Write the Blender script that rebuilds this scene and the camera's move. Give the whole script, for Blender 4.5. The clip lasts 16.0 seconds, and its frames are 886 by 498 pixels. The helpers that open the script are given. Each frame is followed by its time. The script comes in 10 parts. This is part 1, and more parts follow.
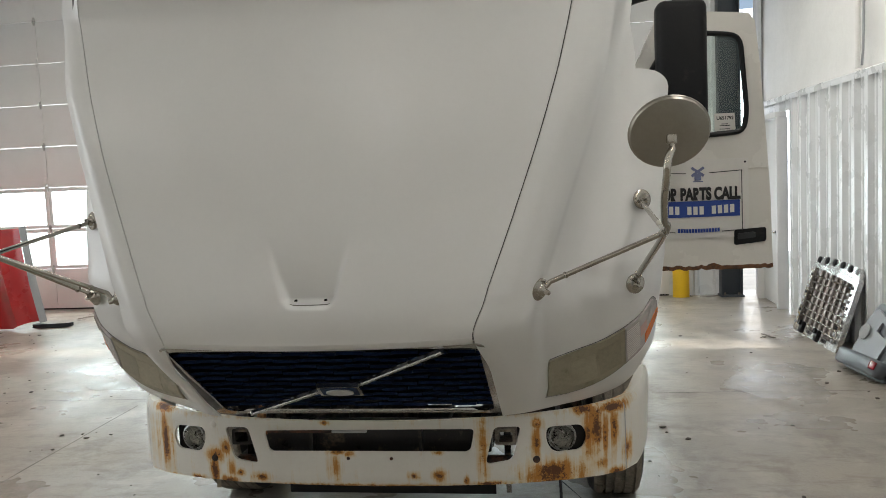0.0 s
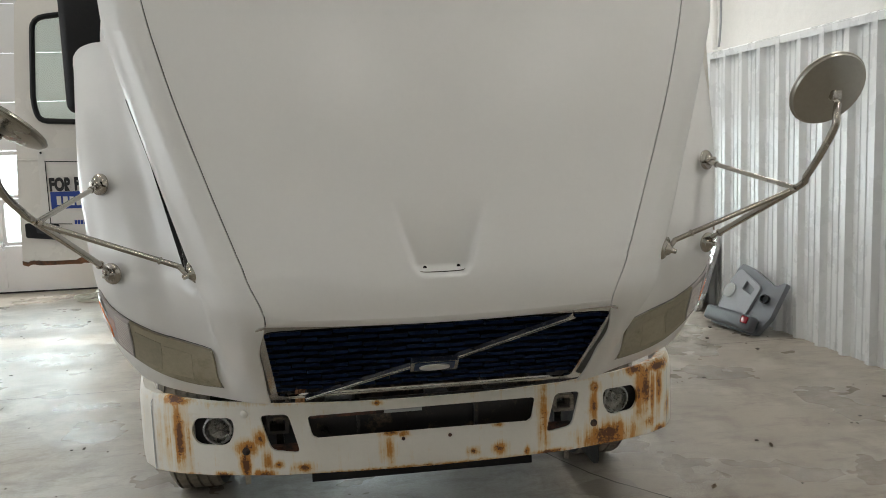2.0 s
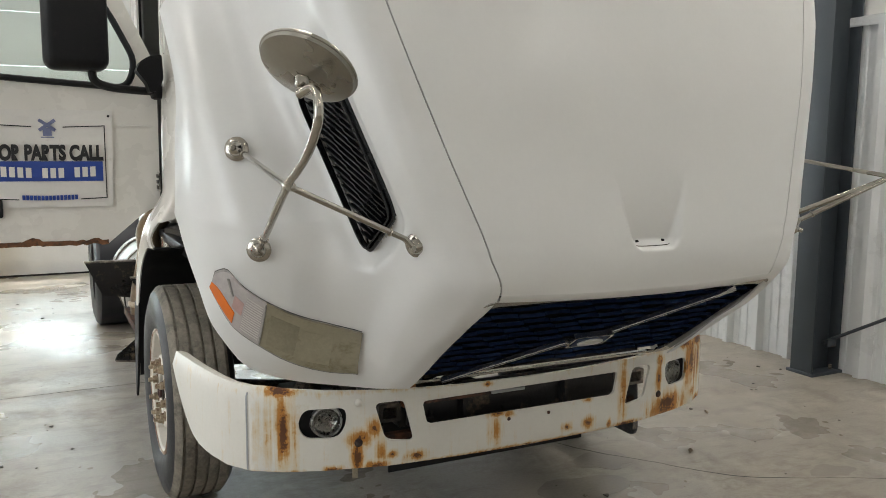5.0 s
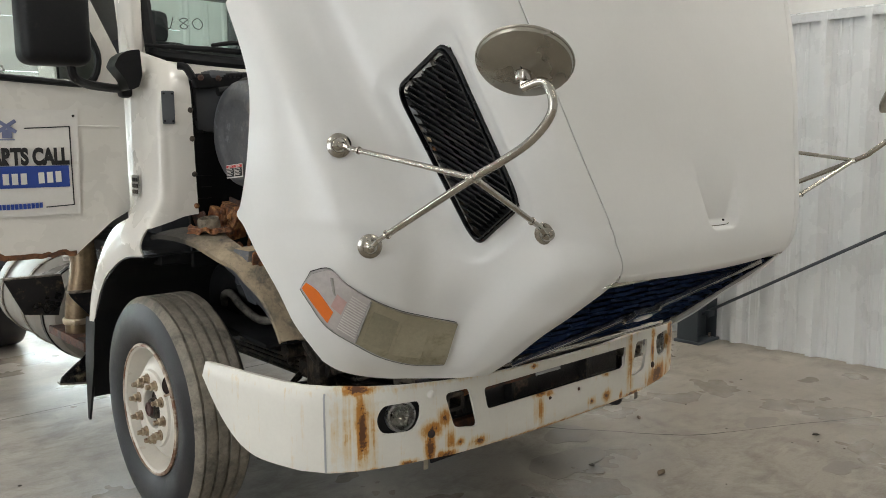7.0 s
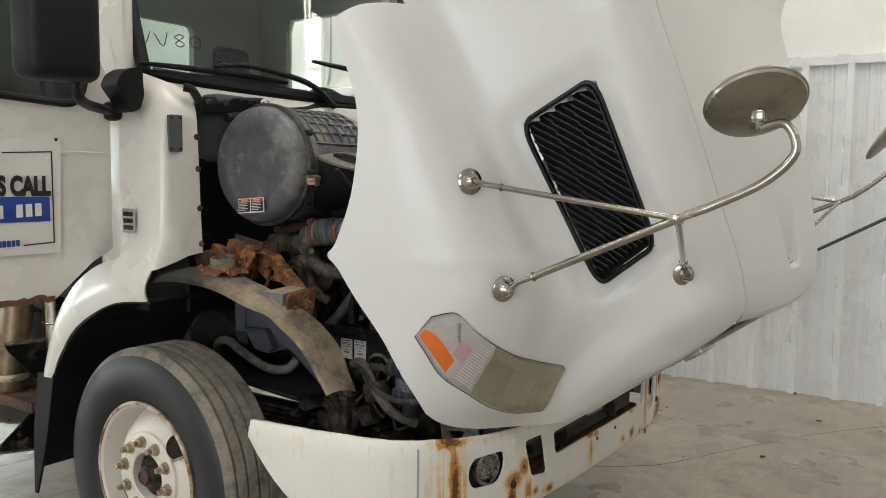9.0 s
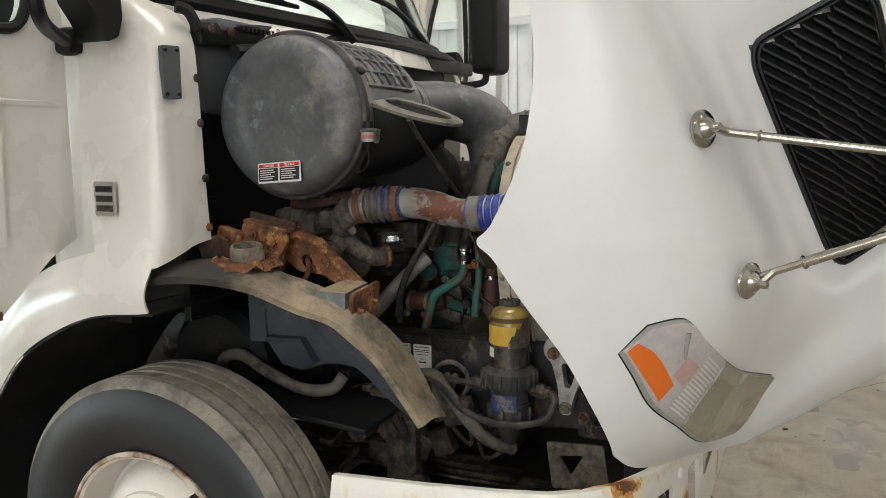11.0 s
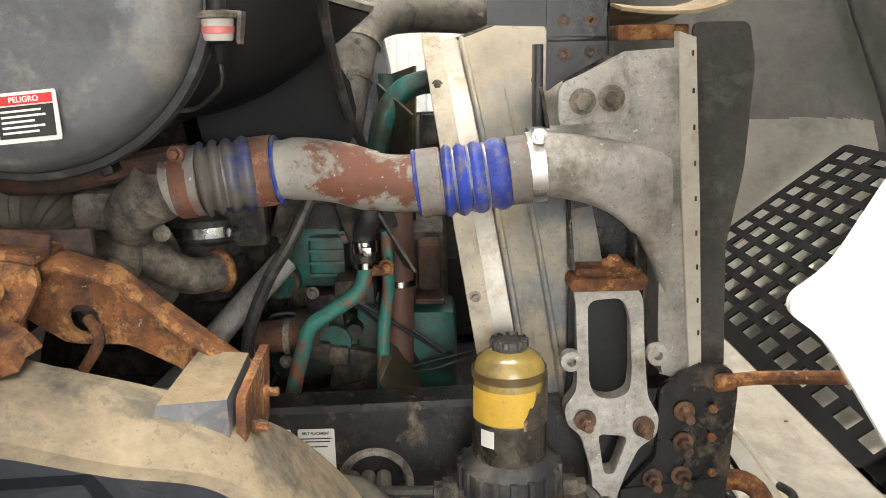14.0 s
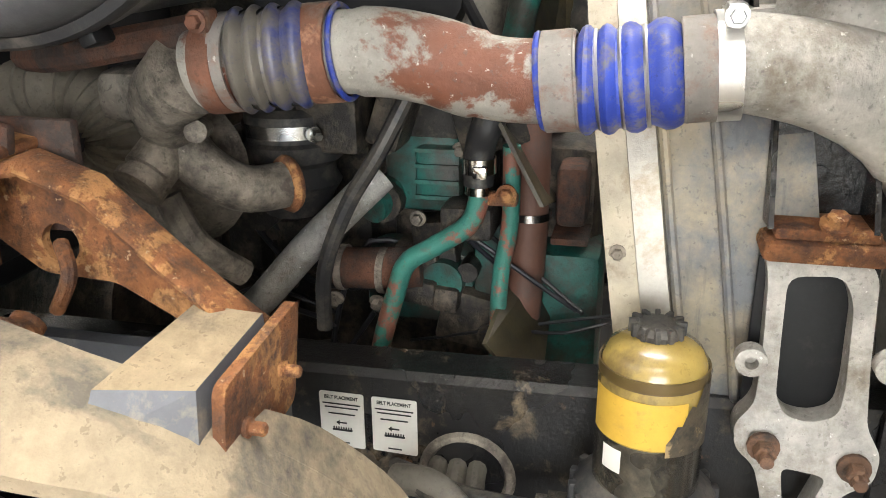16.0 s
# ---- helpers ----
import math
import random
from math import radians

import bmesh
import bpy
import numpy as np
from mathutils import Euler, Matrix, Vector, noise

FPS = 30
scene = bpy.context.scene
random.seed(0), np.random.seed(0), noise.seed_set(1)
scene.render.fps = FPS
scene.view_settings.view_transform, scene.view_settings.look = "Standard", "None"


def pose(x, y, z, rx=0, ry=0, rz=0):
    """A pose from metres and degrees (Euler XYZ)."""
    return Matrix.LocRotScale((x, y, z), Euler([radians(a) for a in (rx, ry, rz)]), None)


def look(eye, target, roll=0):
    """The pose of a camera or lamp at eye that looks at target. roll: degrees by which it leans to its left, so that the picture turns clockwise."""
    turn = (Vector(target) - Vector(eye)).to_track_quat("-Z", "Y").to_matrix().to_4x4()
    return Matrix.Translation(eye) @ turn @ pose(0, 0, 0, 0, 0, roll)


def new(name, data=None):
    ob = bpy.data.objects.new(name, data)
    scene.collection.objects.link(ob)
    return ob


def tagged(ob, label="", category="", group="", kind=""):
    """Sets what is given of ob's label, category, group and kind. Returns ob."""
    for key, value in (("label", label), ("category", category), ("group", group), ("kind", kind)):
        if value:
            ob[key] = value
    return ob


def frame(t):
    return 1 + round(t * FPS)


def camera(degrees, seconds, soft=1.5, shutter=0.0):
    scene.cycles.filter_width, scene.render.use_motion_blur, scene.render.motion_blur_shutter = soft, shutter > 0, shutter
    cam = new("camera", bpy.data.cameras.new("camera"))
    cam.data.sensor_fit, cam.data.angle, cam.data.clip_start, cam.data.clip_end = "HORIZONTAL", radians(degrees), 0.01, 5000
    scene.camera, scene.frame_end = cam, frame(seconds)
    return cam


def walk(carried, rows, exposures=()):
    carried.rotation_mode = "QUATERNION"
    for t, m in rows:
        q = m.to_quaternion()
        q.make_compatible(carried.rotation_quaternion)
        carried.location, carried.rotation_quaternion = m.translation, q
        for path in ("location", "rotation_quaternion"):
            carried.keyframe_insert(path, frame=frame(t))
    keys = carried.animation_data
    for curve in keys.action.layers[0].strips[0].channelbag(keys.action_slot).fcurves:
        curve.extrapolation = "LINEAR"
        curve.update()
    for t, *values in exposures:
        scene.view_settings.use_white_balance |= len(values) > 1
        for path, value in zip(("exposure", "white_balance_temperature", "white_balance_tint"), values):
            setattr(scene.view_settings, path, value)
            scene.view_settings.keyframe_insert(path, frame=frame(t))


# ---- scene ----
cam = camera(56.8, 16.0, 0.9)
PATH = [
    (0, (0.854, -3.466, 1.861), (0.57, -1.493, 1.697), -2.5),
    (0.5, (0.544, -3.413, 1.869), (0.384, -1.427, 1.697), -2.2),
    (1, (0.257, -3.329, 1.842), (0.23, -1.338, 1.658), -2.1),
    (1.5, (-0.039, -3.276, 1.829), (0.079, -1.29, 1.621), -2.0),
    (2, (-0.331, -3.289, 1.837), (-0.068, -1.321, 1.596), -2.1),
    (2.5, (-0.529, -3.24, 1.81), (-0.13, -1.297, 1.559), -1.9),
    (3, (-0.733, -3.093, 1.795), (-0.198, -1.183, 1.535), -1.3),
    (3.5, (-0.98, -3.049, 1.791), (-0.35, -1.167, 1.539), -0.7),
    (4, (-1.301, -3.075, 1.807), (-0.586, -1.223, 1.561), -0.1),
    (4.5, (-1.543, -2.985, 1.778), (-0.743, -1.168, 1.535), 0.3),
    (4.7, (-1.636, -2.914, 1.779), (-0.801, -1.113, 1.531), 0.4),
    (6.8, (-2.584, -2.394, 1.756), (-1.319, -0.867, 1.502), -0.2),
    (7, (-2.678, -2.326, 1.757), (-1.367, -0.837, 1.503), -0.5),
    (7.5, (-2.939, -2.165, 1.787), (-1.52, -0.775, 1.556), -0.2),
    (8, (-3.099, -1.986, 1.796), (-1.598, -0.678, 1.599), 0.2),
    (8.5, (-3.174, -1.723, 1.8), (-1.593, -0.511, 1.624), 0.5),
    (9, (-3.248, -1.457, 1.767), (-1.61, -0.323, 1.593), 0.6),
    (9.5, (-3.313, -1.159, 1.779), (-1.629, -0.098, 1.586), 0.3),
    (10, (-3.261, -0.9, 1.751), (-1.53, 0.078, 1.538), -0.0),
    (10.2, (-3.195, -0.799, 1.755), (-1.452, 0.153, 1.525), -0.2),
    (12.3, (-2.584, 0.341, 1.713), (-0.655, 0.77, 1.4), -1.0),
    (12.5, (-2.505, 0.408, 1.712), (-0.562, 0.753, 1.384), -1.2),
    (13, (-2.316, 0.563, 1.728), (-0.357, 0.745, 1.368), -1.5),
    (13.5, (-2.13, 0.629, 1.726), (-0.173, 0.687, 1.314), -1.5),
    (14, (-1.918, 0.613, 1.715), (0.025, 0.598, 1.241), -1.3),
    (14.5, (-1.791, 0.641, 1.702), (0.126, 0.618, 1.132), -0.6),
    (15, (-1.782, 0.677, 1.68), (0.112, 0.744, 1.042), -0.0),
    (15.5, (-1.651, 0.625, 1.636), (0.212, 0.843, 0.943), 0.2),
    (16, (-1.511, 0.535, 1.646), (0.312, 0.978, 0.952), -0.5),
]
EXPOSURES = [(0, -0.56, 6450, 10), (1, -0.61, 6450, 10), (1.5, -0.57, 6450, 10), (2.5, -0.43, 6450, 10), (3.5, -0.3, 6450, 10), (7, -0.24, 6480, 10), (10.2, -0.2, 6600, 10), (12.3, 0.31, 6650, 10), (13, 0.66, 6760, 11), (13.5, 0.97, 6800, 11), (14.5, 1.2, 6780, 11), (15, 1.42, 6720, 11), (15.5, 1.48, 6680, 11), (16, 1.54, 6640, 11)]
walk(cam, [(t, look(eye, target, roll)) for t, eye, target, roll in PATH], EXPOSURES)

# ---- daylight outside, workshop lamps inside ----
world = bpy.data.worlds.new("sky")
scene.world = world
world.use_nodes = True
_wn = world.node_tree.nodes
_sky = _wn.new("ShaderNodeTexSky")
_sky.sky_type = "NISHITA"
_sky.sun_disc = False
_sky.sun_elevation, _sky.sun_rotation = radians(58), radians(10)
world.node_tree.links.new(_sky.outputs[0], _wn["Background"].inputs[0])
_wn["Background"].inputs[1].default_value = 0.12
_sun = bpy.data.lights.new("sun", "SUN")
_sun.energy, _sun.angle, _sun.color = 4.0, radians(0.5), (1.0, 0.95, 0.88)
new("sun", _sun).matrix_world = look((0, 0, 0), (-0.1, -0.5, -0.86))


def area_lamp(name, eye, target, sx, sy, watts, colour=(1, 1, 1)):
    l = bpy.data.lights.new(name, "AREA")
    l.shape, l.size, l.size_y, l.energy, l.color = "RECTANGLE", sx, sy, watts, colour
    ob = new(name, l)
    ob.matrix_world = look(eye, target)
    return ob


# the open bay door in the west wall lets the sky in
area_lamp("daylight_west", (-9.2, -1.0, 2.4), (0, 0.5, 1.2), 5.0, 4.0, 238, (0.93, 0.97, 1.0))
# sky light in the window rows of the two overhead doors
area_lamp("daylight_door", (-6.92, 9.24, 1.4), (-6.92, 0, 1.4), 6.2, 1.2, 140, (0.92, 0.96, 1.0))
area_lamp("daylight_door", (0.1, 9.24, 1.4), (0.1, 0, 1.4), 4.5, 1.2, 120, (0.92, 0.96, 1.0))
LAMP_ROWS = [(-5.2, -5.5), (-5.2, 0.0), (-5.2, 5.2), (-0.6, -5.5), (-0.6, 0.6), (-0.6, 5.2), (2.6, -5.5), (2.6, -1.5), (2.6, 4.5)]
for _x, _y in LAMP_ROWS:
    area_lamp("tube_light", (_x, _y, 5.22), (_x, _y, 0), 0.28, 2.3, 18 if _y < -3 else 48 if (_x > 2 and _y < 0) else 76 if _x > 2 else 46, (1.0, 0.965, 0.915))

# ---- materials ----
def _ramp(nt, src, stops):
    r = nt.nodes.new("ShaderNodeValToRGB")
    el = r.color_ramp.elements
    while len(el) < len(stops):
        el.new(0.5)
    for e, (p, c) in zip(el, stops):
        e.position, e.color = p, (*c, 1) if len(c) == 3 else c
    nt.links.new(src, r.inputs[0])
    return r.outputs[0]


def _noise(nt, vec, scale, detail=5, rough=0.6, dist=0.0):
    n = nt.nodes.new("ShaderNodeTexNoise")
    n.inputs["Scale"].default_value, n.inputs["Detail"].default_value = scale, detail
    n.inputs["Roughness"].default_value, n.inputs["Distortion"].default_value = rough, dist
    nt.links.new(vec, n.inputs["Vector"])
    return n.outputs["Fac"]


def _mapped(nt, vec, scale):
    m = nt.nodes.new("ShaderNodeMapping")
    m.inputs["Scale"].default_value = scale
    nt.links.new(vec, m.inputs["Vector"])
    return m.outputs[0]


def _mix(nt, fac, a, b, mode="MIX"):
    m = nt.nodes.new("ShaderNodeMix")
    m.data_type, m.blend_type = "RGBA", mode
    for sock, val in ((m.inputs[0], fac), (m.inputs[6], a), (m.inputs[7], b)):
        if isinstance(val, bpy.types.NodeSocket):
            nt.links.new(val, sock)
        elif isinstance(val, (int, float)):
            sock.default_value = val
        else:
            sock.default_value = (*val, 1)
    return m.outputs[2]


def _math(nt, op, a, b=0.0, clamp=False):
    m = nt.nodes.new("ShaderNodeMath")
    m.operation, m.use_clamp = op, clamp
    for sock, val in ((m.inputs[0], a), (m.inputs[1], b)):
        if isinstance(val, bpy.types.NodeSocket):
            nt.links.new(val, sock)
        else:
            sock.default_value = val
    return m.outputs[0]


def material(name, base, rough=0.5, metal=0.0, vary=0.12, big=3.0, fine=60.0, bump=0.05, dirt=None, dirt_amount=0.0, dirt_scale=6.0, coat=0.0, second=None, second_amount=0.5, rough_vary=0.12, grime=0.0, grit=None, shine=0.5):
    """A surface with variation at two scales, optional dirt patches and fine relief, in metres of the world."""
    m = bpy.data.materials.new(name)
    m.use_nodes = True
    nt = m.node_tree
    b = nt.nodes["Principled BSDF"]
    vec = nt.nodes.new("ShaderNodeTexCoord").outputs["Object"]
    n1, n2 = _noise(nt, vec, big, 4), _noise(nt, vec, fine, 6, 0.7)
    mixed = _math(nt, "ADD", _math(nt, "MULTIPLY", n1, 0.6), _math(nt, "MULTIPLY", n2, 0.4))
    lo = tuple(c * (1 - vary) for c in base)
    hi = tuple(min(1, c * (1 + vary)) for c in base)
    col = _ramp(nt, mixed, [(0.35, lo), (0.65, hi)])
    if second:
        k = _ramp(nt, _noise(nt, vec, dirt_scale * 0.7, 9, 0.68, 0.15), [(1 - second_amount - 0.02, (0, 0, 0)), (1 - second_amount + 0.02, (1, 1, 1))])
        col = _mix(nt, k, col, second)
    if dirt:
        k = _ramp(nt, _noise(nt, vec, dirt_scale, 9, 0.72, 0.15), [(1 - dirt_amount - 0.08, (0, 0, 0)), (1 - dirt_amount + 0.08, (1, 1, 1))])
        col = _mix(nt, k, col, dirt)
    if grime:
        # soot mottling and small dark pits, then pale grit
        soil = _ramp(nt, _noise(nt, vec, 17, 8, 0.7, 0.1), [(0.36, (1 - 0.6 * grime,) * 3), (0.58, (1.0,) * 3)])
        col = _mix(nt, 1.0, col, soil, "MULTIPLY")
        pits = _ramp(nt, _noise(nt, vec, 120, 4, 0.6), [(0.60, (0, 0, 0)), (0.66, (grime,) * 3)])
        col = _mix(nt, pits, col, tuple(c * 0.3 for c in base))
        if grit:
            g = _ramp(nt, _noise(nt, vec, 85, 5, 0.6), [(0.30, (0.8,) * 3), (0.345, (0, 0, 0))])
            col = _mix(nt, g, col, grit)
    nt.links.new(col, b.inputs["Base Color"])
    rr = _ramp(nt, n1, [(0.3, (max(0.02, rough - rough_vary),) * 3), (0.7, (min(1, rough + rough_vary),) * 3)])
    nt.links.new(rr, b.inputs["Roughness"])
    b.inputs["Metallic"].default_value = metal
    b.inputs["Specular IOR Level"].default_value = shine
    if coat:
        b.inputs["Coat Weight"].default_value, b.inputs["Coat Roughness"].default_value = coat, 0.18
    if bump:
        bn = nt.nodes.new("ShaderNodeBump")
        bn.inputs["Strength"].default_value, bn.inputs["Distance"].default_value = bump, 0.01
        nt.links.new(n2, bn.inputs["Height"])
        nt.links.new(bn.outputs[0], b.inputs["Normal"])
    return m


def glass(name, tint=(0.9, 0.97, 0.95), rough=0.0, mixin=0.85):
    """Thin glazing: mostly clear with a gloss on top."""
    m = bpy.data.materials.new(name)
    m.use_nodes = True
    nt = m.node_tree
    b = nt.nodes["Principled BSDF"]
    b.inputs["Base Color"].default_value = (*tint, 1)
    b.inputs["Roughness"].default_value = rough
    b.inputs["Transmission Weight"].default_value = 1.0
    b.inputs["IOR"].default_value = 1.02
    g = nt.nodes.new("ShaderNodeBsdfGlossy")
    g.inputs["Roughness"].default_value = 0.02
    lw = nt.nodes.new("ShaderNodeLayerWeight")
    gloss = _math(nt, "ADD", _math(nt, "MULTIPLY", _math(nt, "POWER", lw.outputs["Facing"], 4.0), 0.6), 0.04)
    mx = nt.nodes.new("ShaderNodeMixShader")
    nt.links.new(gloss, mx.inputs[0])
    nt.links.new(b.outputs[0], mx.inputs[1])
    nt.links.new(g.outputs[0], mx.inputs[2])
    nt.links.new(mx.outputs[0], nt.nodes["Material Output"].inputs[0])
    return m


def glow(name, colour, strength):
    m = bpy.data.materials.new(name)
    m.use_nodes = True
    b = m.node_tree.nodes["Principled BSDF"]
    b.inputs["Base Color"].default_value = (*colour, 1)
    b.inputs["Emission Color"].default_value = (*colour, 1)
    b.inputs["Emission Strength"].default_value = strength
    return m


# ---- mesh helpers ----
def thing(name, at=(0, 0, 0), label="", category="", group="", kind=""):
    e = new(name)
    e.empty_display_size = 0.2
    e.location = at
    return tagged(e, label, category, group, kind)


def finish(name, bm, mat, smooth=True, angle=35):
    bmesh.ops.recalc_face_normals(bm, faces=bm.faces)
    me = bpy.data.meshes.new(name)
    if smooth:
        for f in bm.faces:
            f.smooth = True
        for e in bm.edges:
            if len(e.link_faces) == 2 and e.calc_face_angle(0) > radians(angle):
                e.smooth = False
    bm.to_mesh(me)
    bm.free()
    me.materials.append(mat)
    return me


def part(name, bm, mat, parent, label="", smooth=True, angle=35):
    """Links a bmesh (in world metres) as one mesh object under a thing or under a part."""
    ob = new(name, finish(name, bm, mat, smooth, angle))
    while parent.parent and parent.parent.parent:
        parent = parent.parent
    ob.parent = parent
    if parent.type == "EMPTY":
        ob.matrix_parent_inverse = Matrix.Translation(parent.location).inverted()
    if label:
        ob["label"] = label
    return ob


def single(name, bm, mat, label, category, group="", kind="", smooth=True, angle=35):
    ob = new(name, finish(name, bm, mat, smooth, angle))
    return tagged(ob, label, category, group, kind)


def box(bm, c, size, bevel=0.0, m=None, seg=2):
    r = bmesh.ops.create_cube(bm, size=1.0)
    vs = r["verts"]
    bmesh.ops.scale(bm, vec=size, verts=vs)
    if bevel:
        es = list({e for v in vs for e in v.link_edges})
        rb = bmesh.ops.bevel(bm, geom=es, offset=bevel, segments=seg, affect="EDGES", profile=0.5)
        vs = list({v for f in rb["faces"] for v in f.verts} | {v for v in vs if v.is_valid})
    if m is not None:
        bmesh.ops.transform(bm, matrix=m, verts=vs)
    bmesh.ops.translate(bm, vec=c, verts=vs)
    return vs


def ring_frame(d):
    d = Vector(d).normalized()
    a = d.cross(Vector((0, 0, 1)) if abs(d.z) < 0.9 else Vector((1, 0, 0))).normalized()
    return d, a, d.cross(a)


def skin(bm, rings, closed=True, caps=True, loop=False):
    """Joins rings of points (lists of the same length) into a surface."""
    vr = [[bm.verts.new(p) for p in r] for r in rings]
    n = len(vr[0])
    pairs = list(zip(vr, vr[1:])) + ([(vr[-1], vr[0])] if loop else [])
    for a, b in pairs:
        for i in range(n if closed else n - 1):
            j = (i + 1) % n
            bm.faces.new((a[i], a[j], b[j], b[i]))
    if caps and closed and not loop:
        bm.faces.new(vr[0][::-1])
        bm.faces.new(vr[-1])
    return vr


def cyl(bm, p0, p1, r0, r1=None, seg=20, caps=True):
    p0, p1 = Vector(p0), Vector(p1)
    r1 = r0 if r1 is None else r1
    d, a, b = ring_frame(p1 - p0)
    ring = lambda p, r: [p + r * (math.cos(t) * a + math.sin(t) * b) for t in (2 * math.pi * i / seg for i in range(seg))]
    skin(bm, [ring(p0, r0), ring(p1, r1)], caps=caps)


def lathe(bm, p, axis, profile, seg=32, caps=True):
    """profile: (distance along the axis, radius)."""
    d, a, b = ring_frame(axis)
    p = Vector(p)
    rings = [[p + h * d + r * (math.cos(t) * a + math.sin(t) * b) for t in (2 * math.pi * i / seg for i in range(seg))] for h, r in profile]
    skin(bm, rings, caps=caps)


def spline(pts, n=8, closed=False):
    """Catmull-Rom through points."""
    P = [Vector(p) for p in pts]
    out = []
    k = len(P)
    for i in range(k if closed else k - 1):
        g = lambda j: P[j % k] if closed else P[max(0, min(k - 1, j))]
        p0, p1, p2, p3 = g(i - 1), g(i), g(i + 1), g(i + 2)
        for s in range(n):
            t = s / n
            out.append(0.5 * ((2 * p1) + (p2 - p0) * t + (2 * p0 - 5 * p1 + 4 * p2 - p3) * t * t + (3 * p1 - p0 - 3 * p2 + p3) * t ** 3))
    if not closed:
        out.append(P[-1].copy())
    return out


def tube(bm, pts, r, seg=12, smooth=6, caps=True):
    """A hose or bar along points; r: one radius or one for each point along the way (a function of 0..1)."""
    path = spline(pts, smooth) if smooth > 1 and len(pts) > 2 else [Vector(p) for p in pts]
    n = len(path)
    rad = r if callable(r) else (lambda s: r)
    rings, a = [], None
    for i, p in enumerate(path):
        d = (path[min(i + 1, n - 1)] - path[max(i - 1, 0)]).normalized()
        if a is None:
            _, a, b = ring_frame(d)
        a = (a - d * a.dot(d)).normalized()
        b = d.cross(a)
        q = rad(i / (n - 1))
        rings.append([p + q * (math.cos(t) * a + math.sin(t) * b) for t in (2 * math.pi * k / seg for k in range(seg))])
    skin(bm, rings, caps=caps)


def rounded(pts, r, n=4):
    """A closed 2D outline with its corners rounded."""
    out = []
    k = len(pts)
    for i in range(k):
        p, a, b = Vector(pts[i]), Vector(pts[i - 1]), Vector(pts[(i + 1) % k])
        q = min(r, 0.45 * (a - p).length, 0.45 * (b - p).length)
        s, e = p + (a - p).normalized() * q, p + (b - p).normalized() * q
        for j in range(n + 1):
            t = j / n
            out.append((1 - t) ** 2 * s + 2 * t * (1 - t) * p + t * t * e)
    return out


def ring_at(bm, c, axis, R, r, seg=28, sub=6):
    """A torus."""
    d, a, b = ring_frame(axis)
    c = Vector(c)
    rings = []
    for i in range(seg):
        t = 2 * math.pi * i / seg
        e = math.cos(t) * a + math.sin(t) * b
        rings.append([c + e * (R + r * math.cos(s)) + d * (r * math.sin(s)) for s in [2 * math.pi * k / sub for k in range(sub)]])
    skin(bm, rings, loop=True)


def circle2(cx, cy, r, n=20):
    return [Vector((cx + r * math.cos(2 * math.pi * i / n), cy + r * math.sin(2 * math.pi * i / n))) for i in range(n)]


def _inside(p, poly):
    c = False
    j = len(poly) - 1
    for i in range(len(poly)):
        a, b = poly[i], poly[j]
        if (a[1] > p[1]) != (b[1] > p[1]) and p[0] < (b[0] - a[0]) * (p[1] - a[1]) / (b[1] - a[1]) + a[0]:
            c = not c
        j = i
    return c


def plate(bm, outer, holes=(), fn=None, thick=0.01, step=0.0):
    """A sheet cut to an outline with holes; fn(u, v) -> place; the thickness goes along the sheet's normal."""
    from mathutils.geometry import delaunay_2d_cdt
    pts, edges = [], []
    for loop in (outer, *holes):
        o = len(pts)
        pts += [Vector((p[0], p[1])) for p in loop]
        edges += [(o + i, o + (i + 1) % len(loop)) for i in range(len(loop))]
    if step:
        xs, ys = [p[0] for p in outer], [p[1] for p in outer]
        nx, ny = int((max(xs) - min(xs)) / step), int((max(ys) - min(ys)) / step)
        for i in range(1, nx + 1):
            for j in range(1, ny + 1):
                q = Vector((min(xs) + (i - 0.5) * (max(xs) - min(xs)) / max(nx, 1), min(ys) + (j - 0.5) * (max(ys) - min(ys)) / max(ny, 1)))
                if _inside(q, outer) and not any(_inside(q, h) for h in holes) and min((q - p).length for p in pts[:len(edges)]) > step * 0.35:
                    pts.append(q)
    v2, _, f2, *_ = delaunay_2d_cdt(pts, edges, [], 0, 1e-6)
    faces = []
    for f in f2:
        c = sum((v2[i] for i in f), Vector((0, 0))) / len(f)
        if _inside(c, outer) and not any(_inside(c, h) for h in holes):
            faces.append(f)
    fn = fn or (lambda u, v: (u, v, 0))
    top = [Vector(fn(*p)) for p in v2]
    nrm = [Vector() for _ in top]
    for f in faces:
        n = (top[f[1]] - top[f[0]]).cross(top[f[2]] - top[f[0]])
        for i in f:
            nrm[i] += n
    va = [bm.verts.new(p) for p in top]
    vb = [bm.verts.new(p - n.normalized() * thick if n.length else p) for p, n in zip(top, nrm)]
    cnt = {}
    for f in faces:
        bm.faces.new([va[i] for i in f])
        bm.faces.new([vb[i] for i in reversed(f)])
        for i, j in zip(f, (*f[1:], f[0])):
            cnt[(i, j)] = 1
    for (i, j) in cnt:
        if (j, i) not in cnt:
            bm.faces.new((va[j], va[i], vb[i], vb[j]))
    bmesh.ops.delete(bm, geom=[v for v in bm.verts if not v.link_faces], context="VERTS")


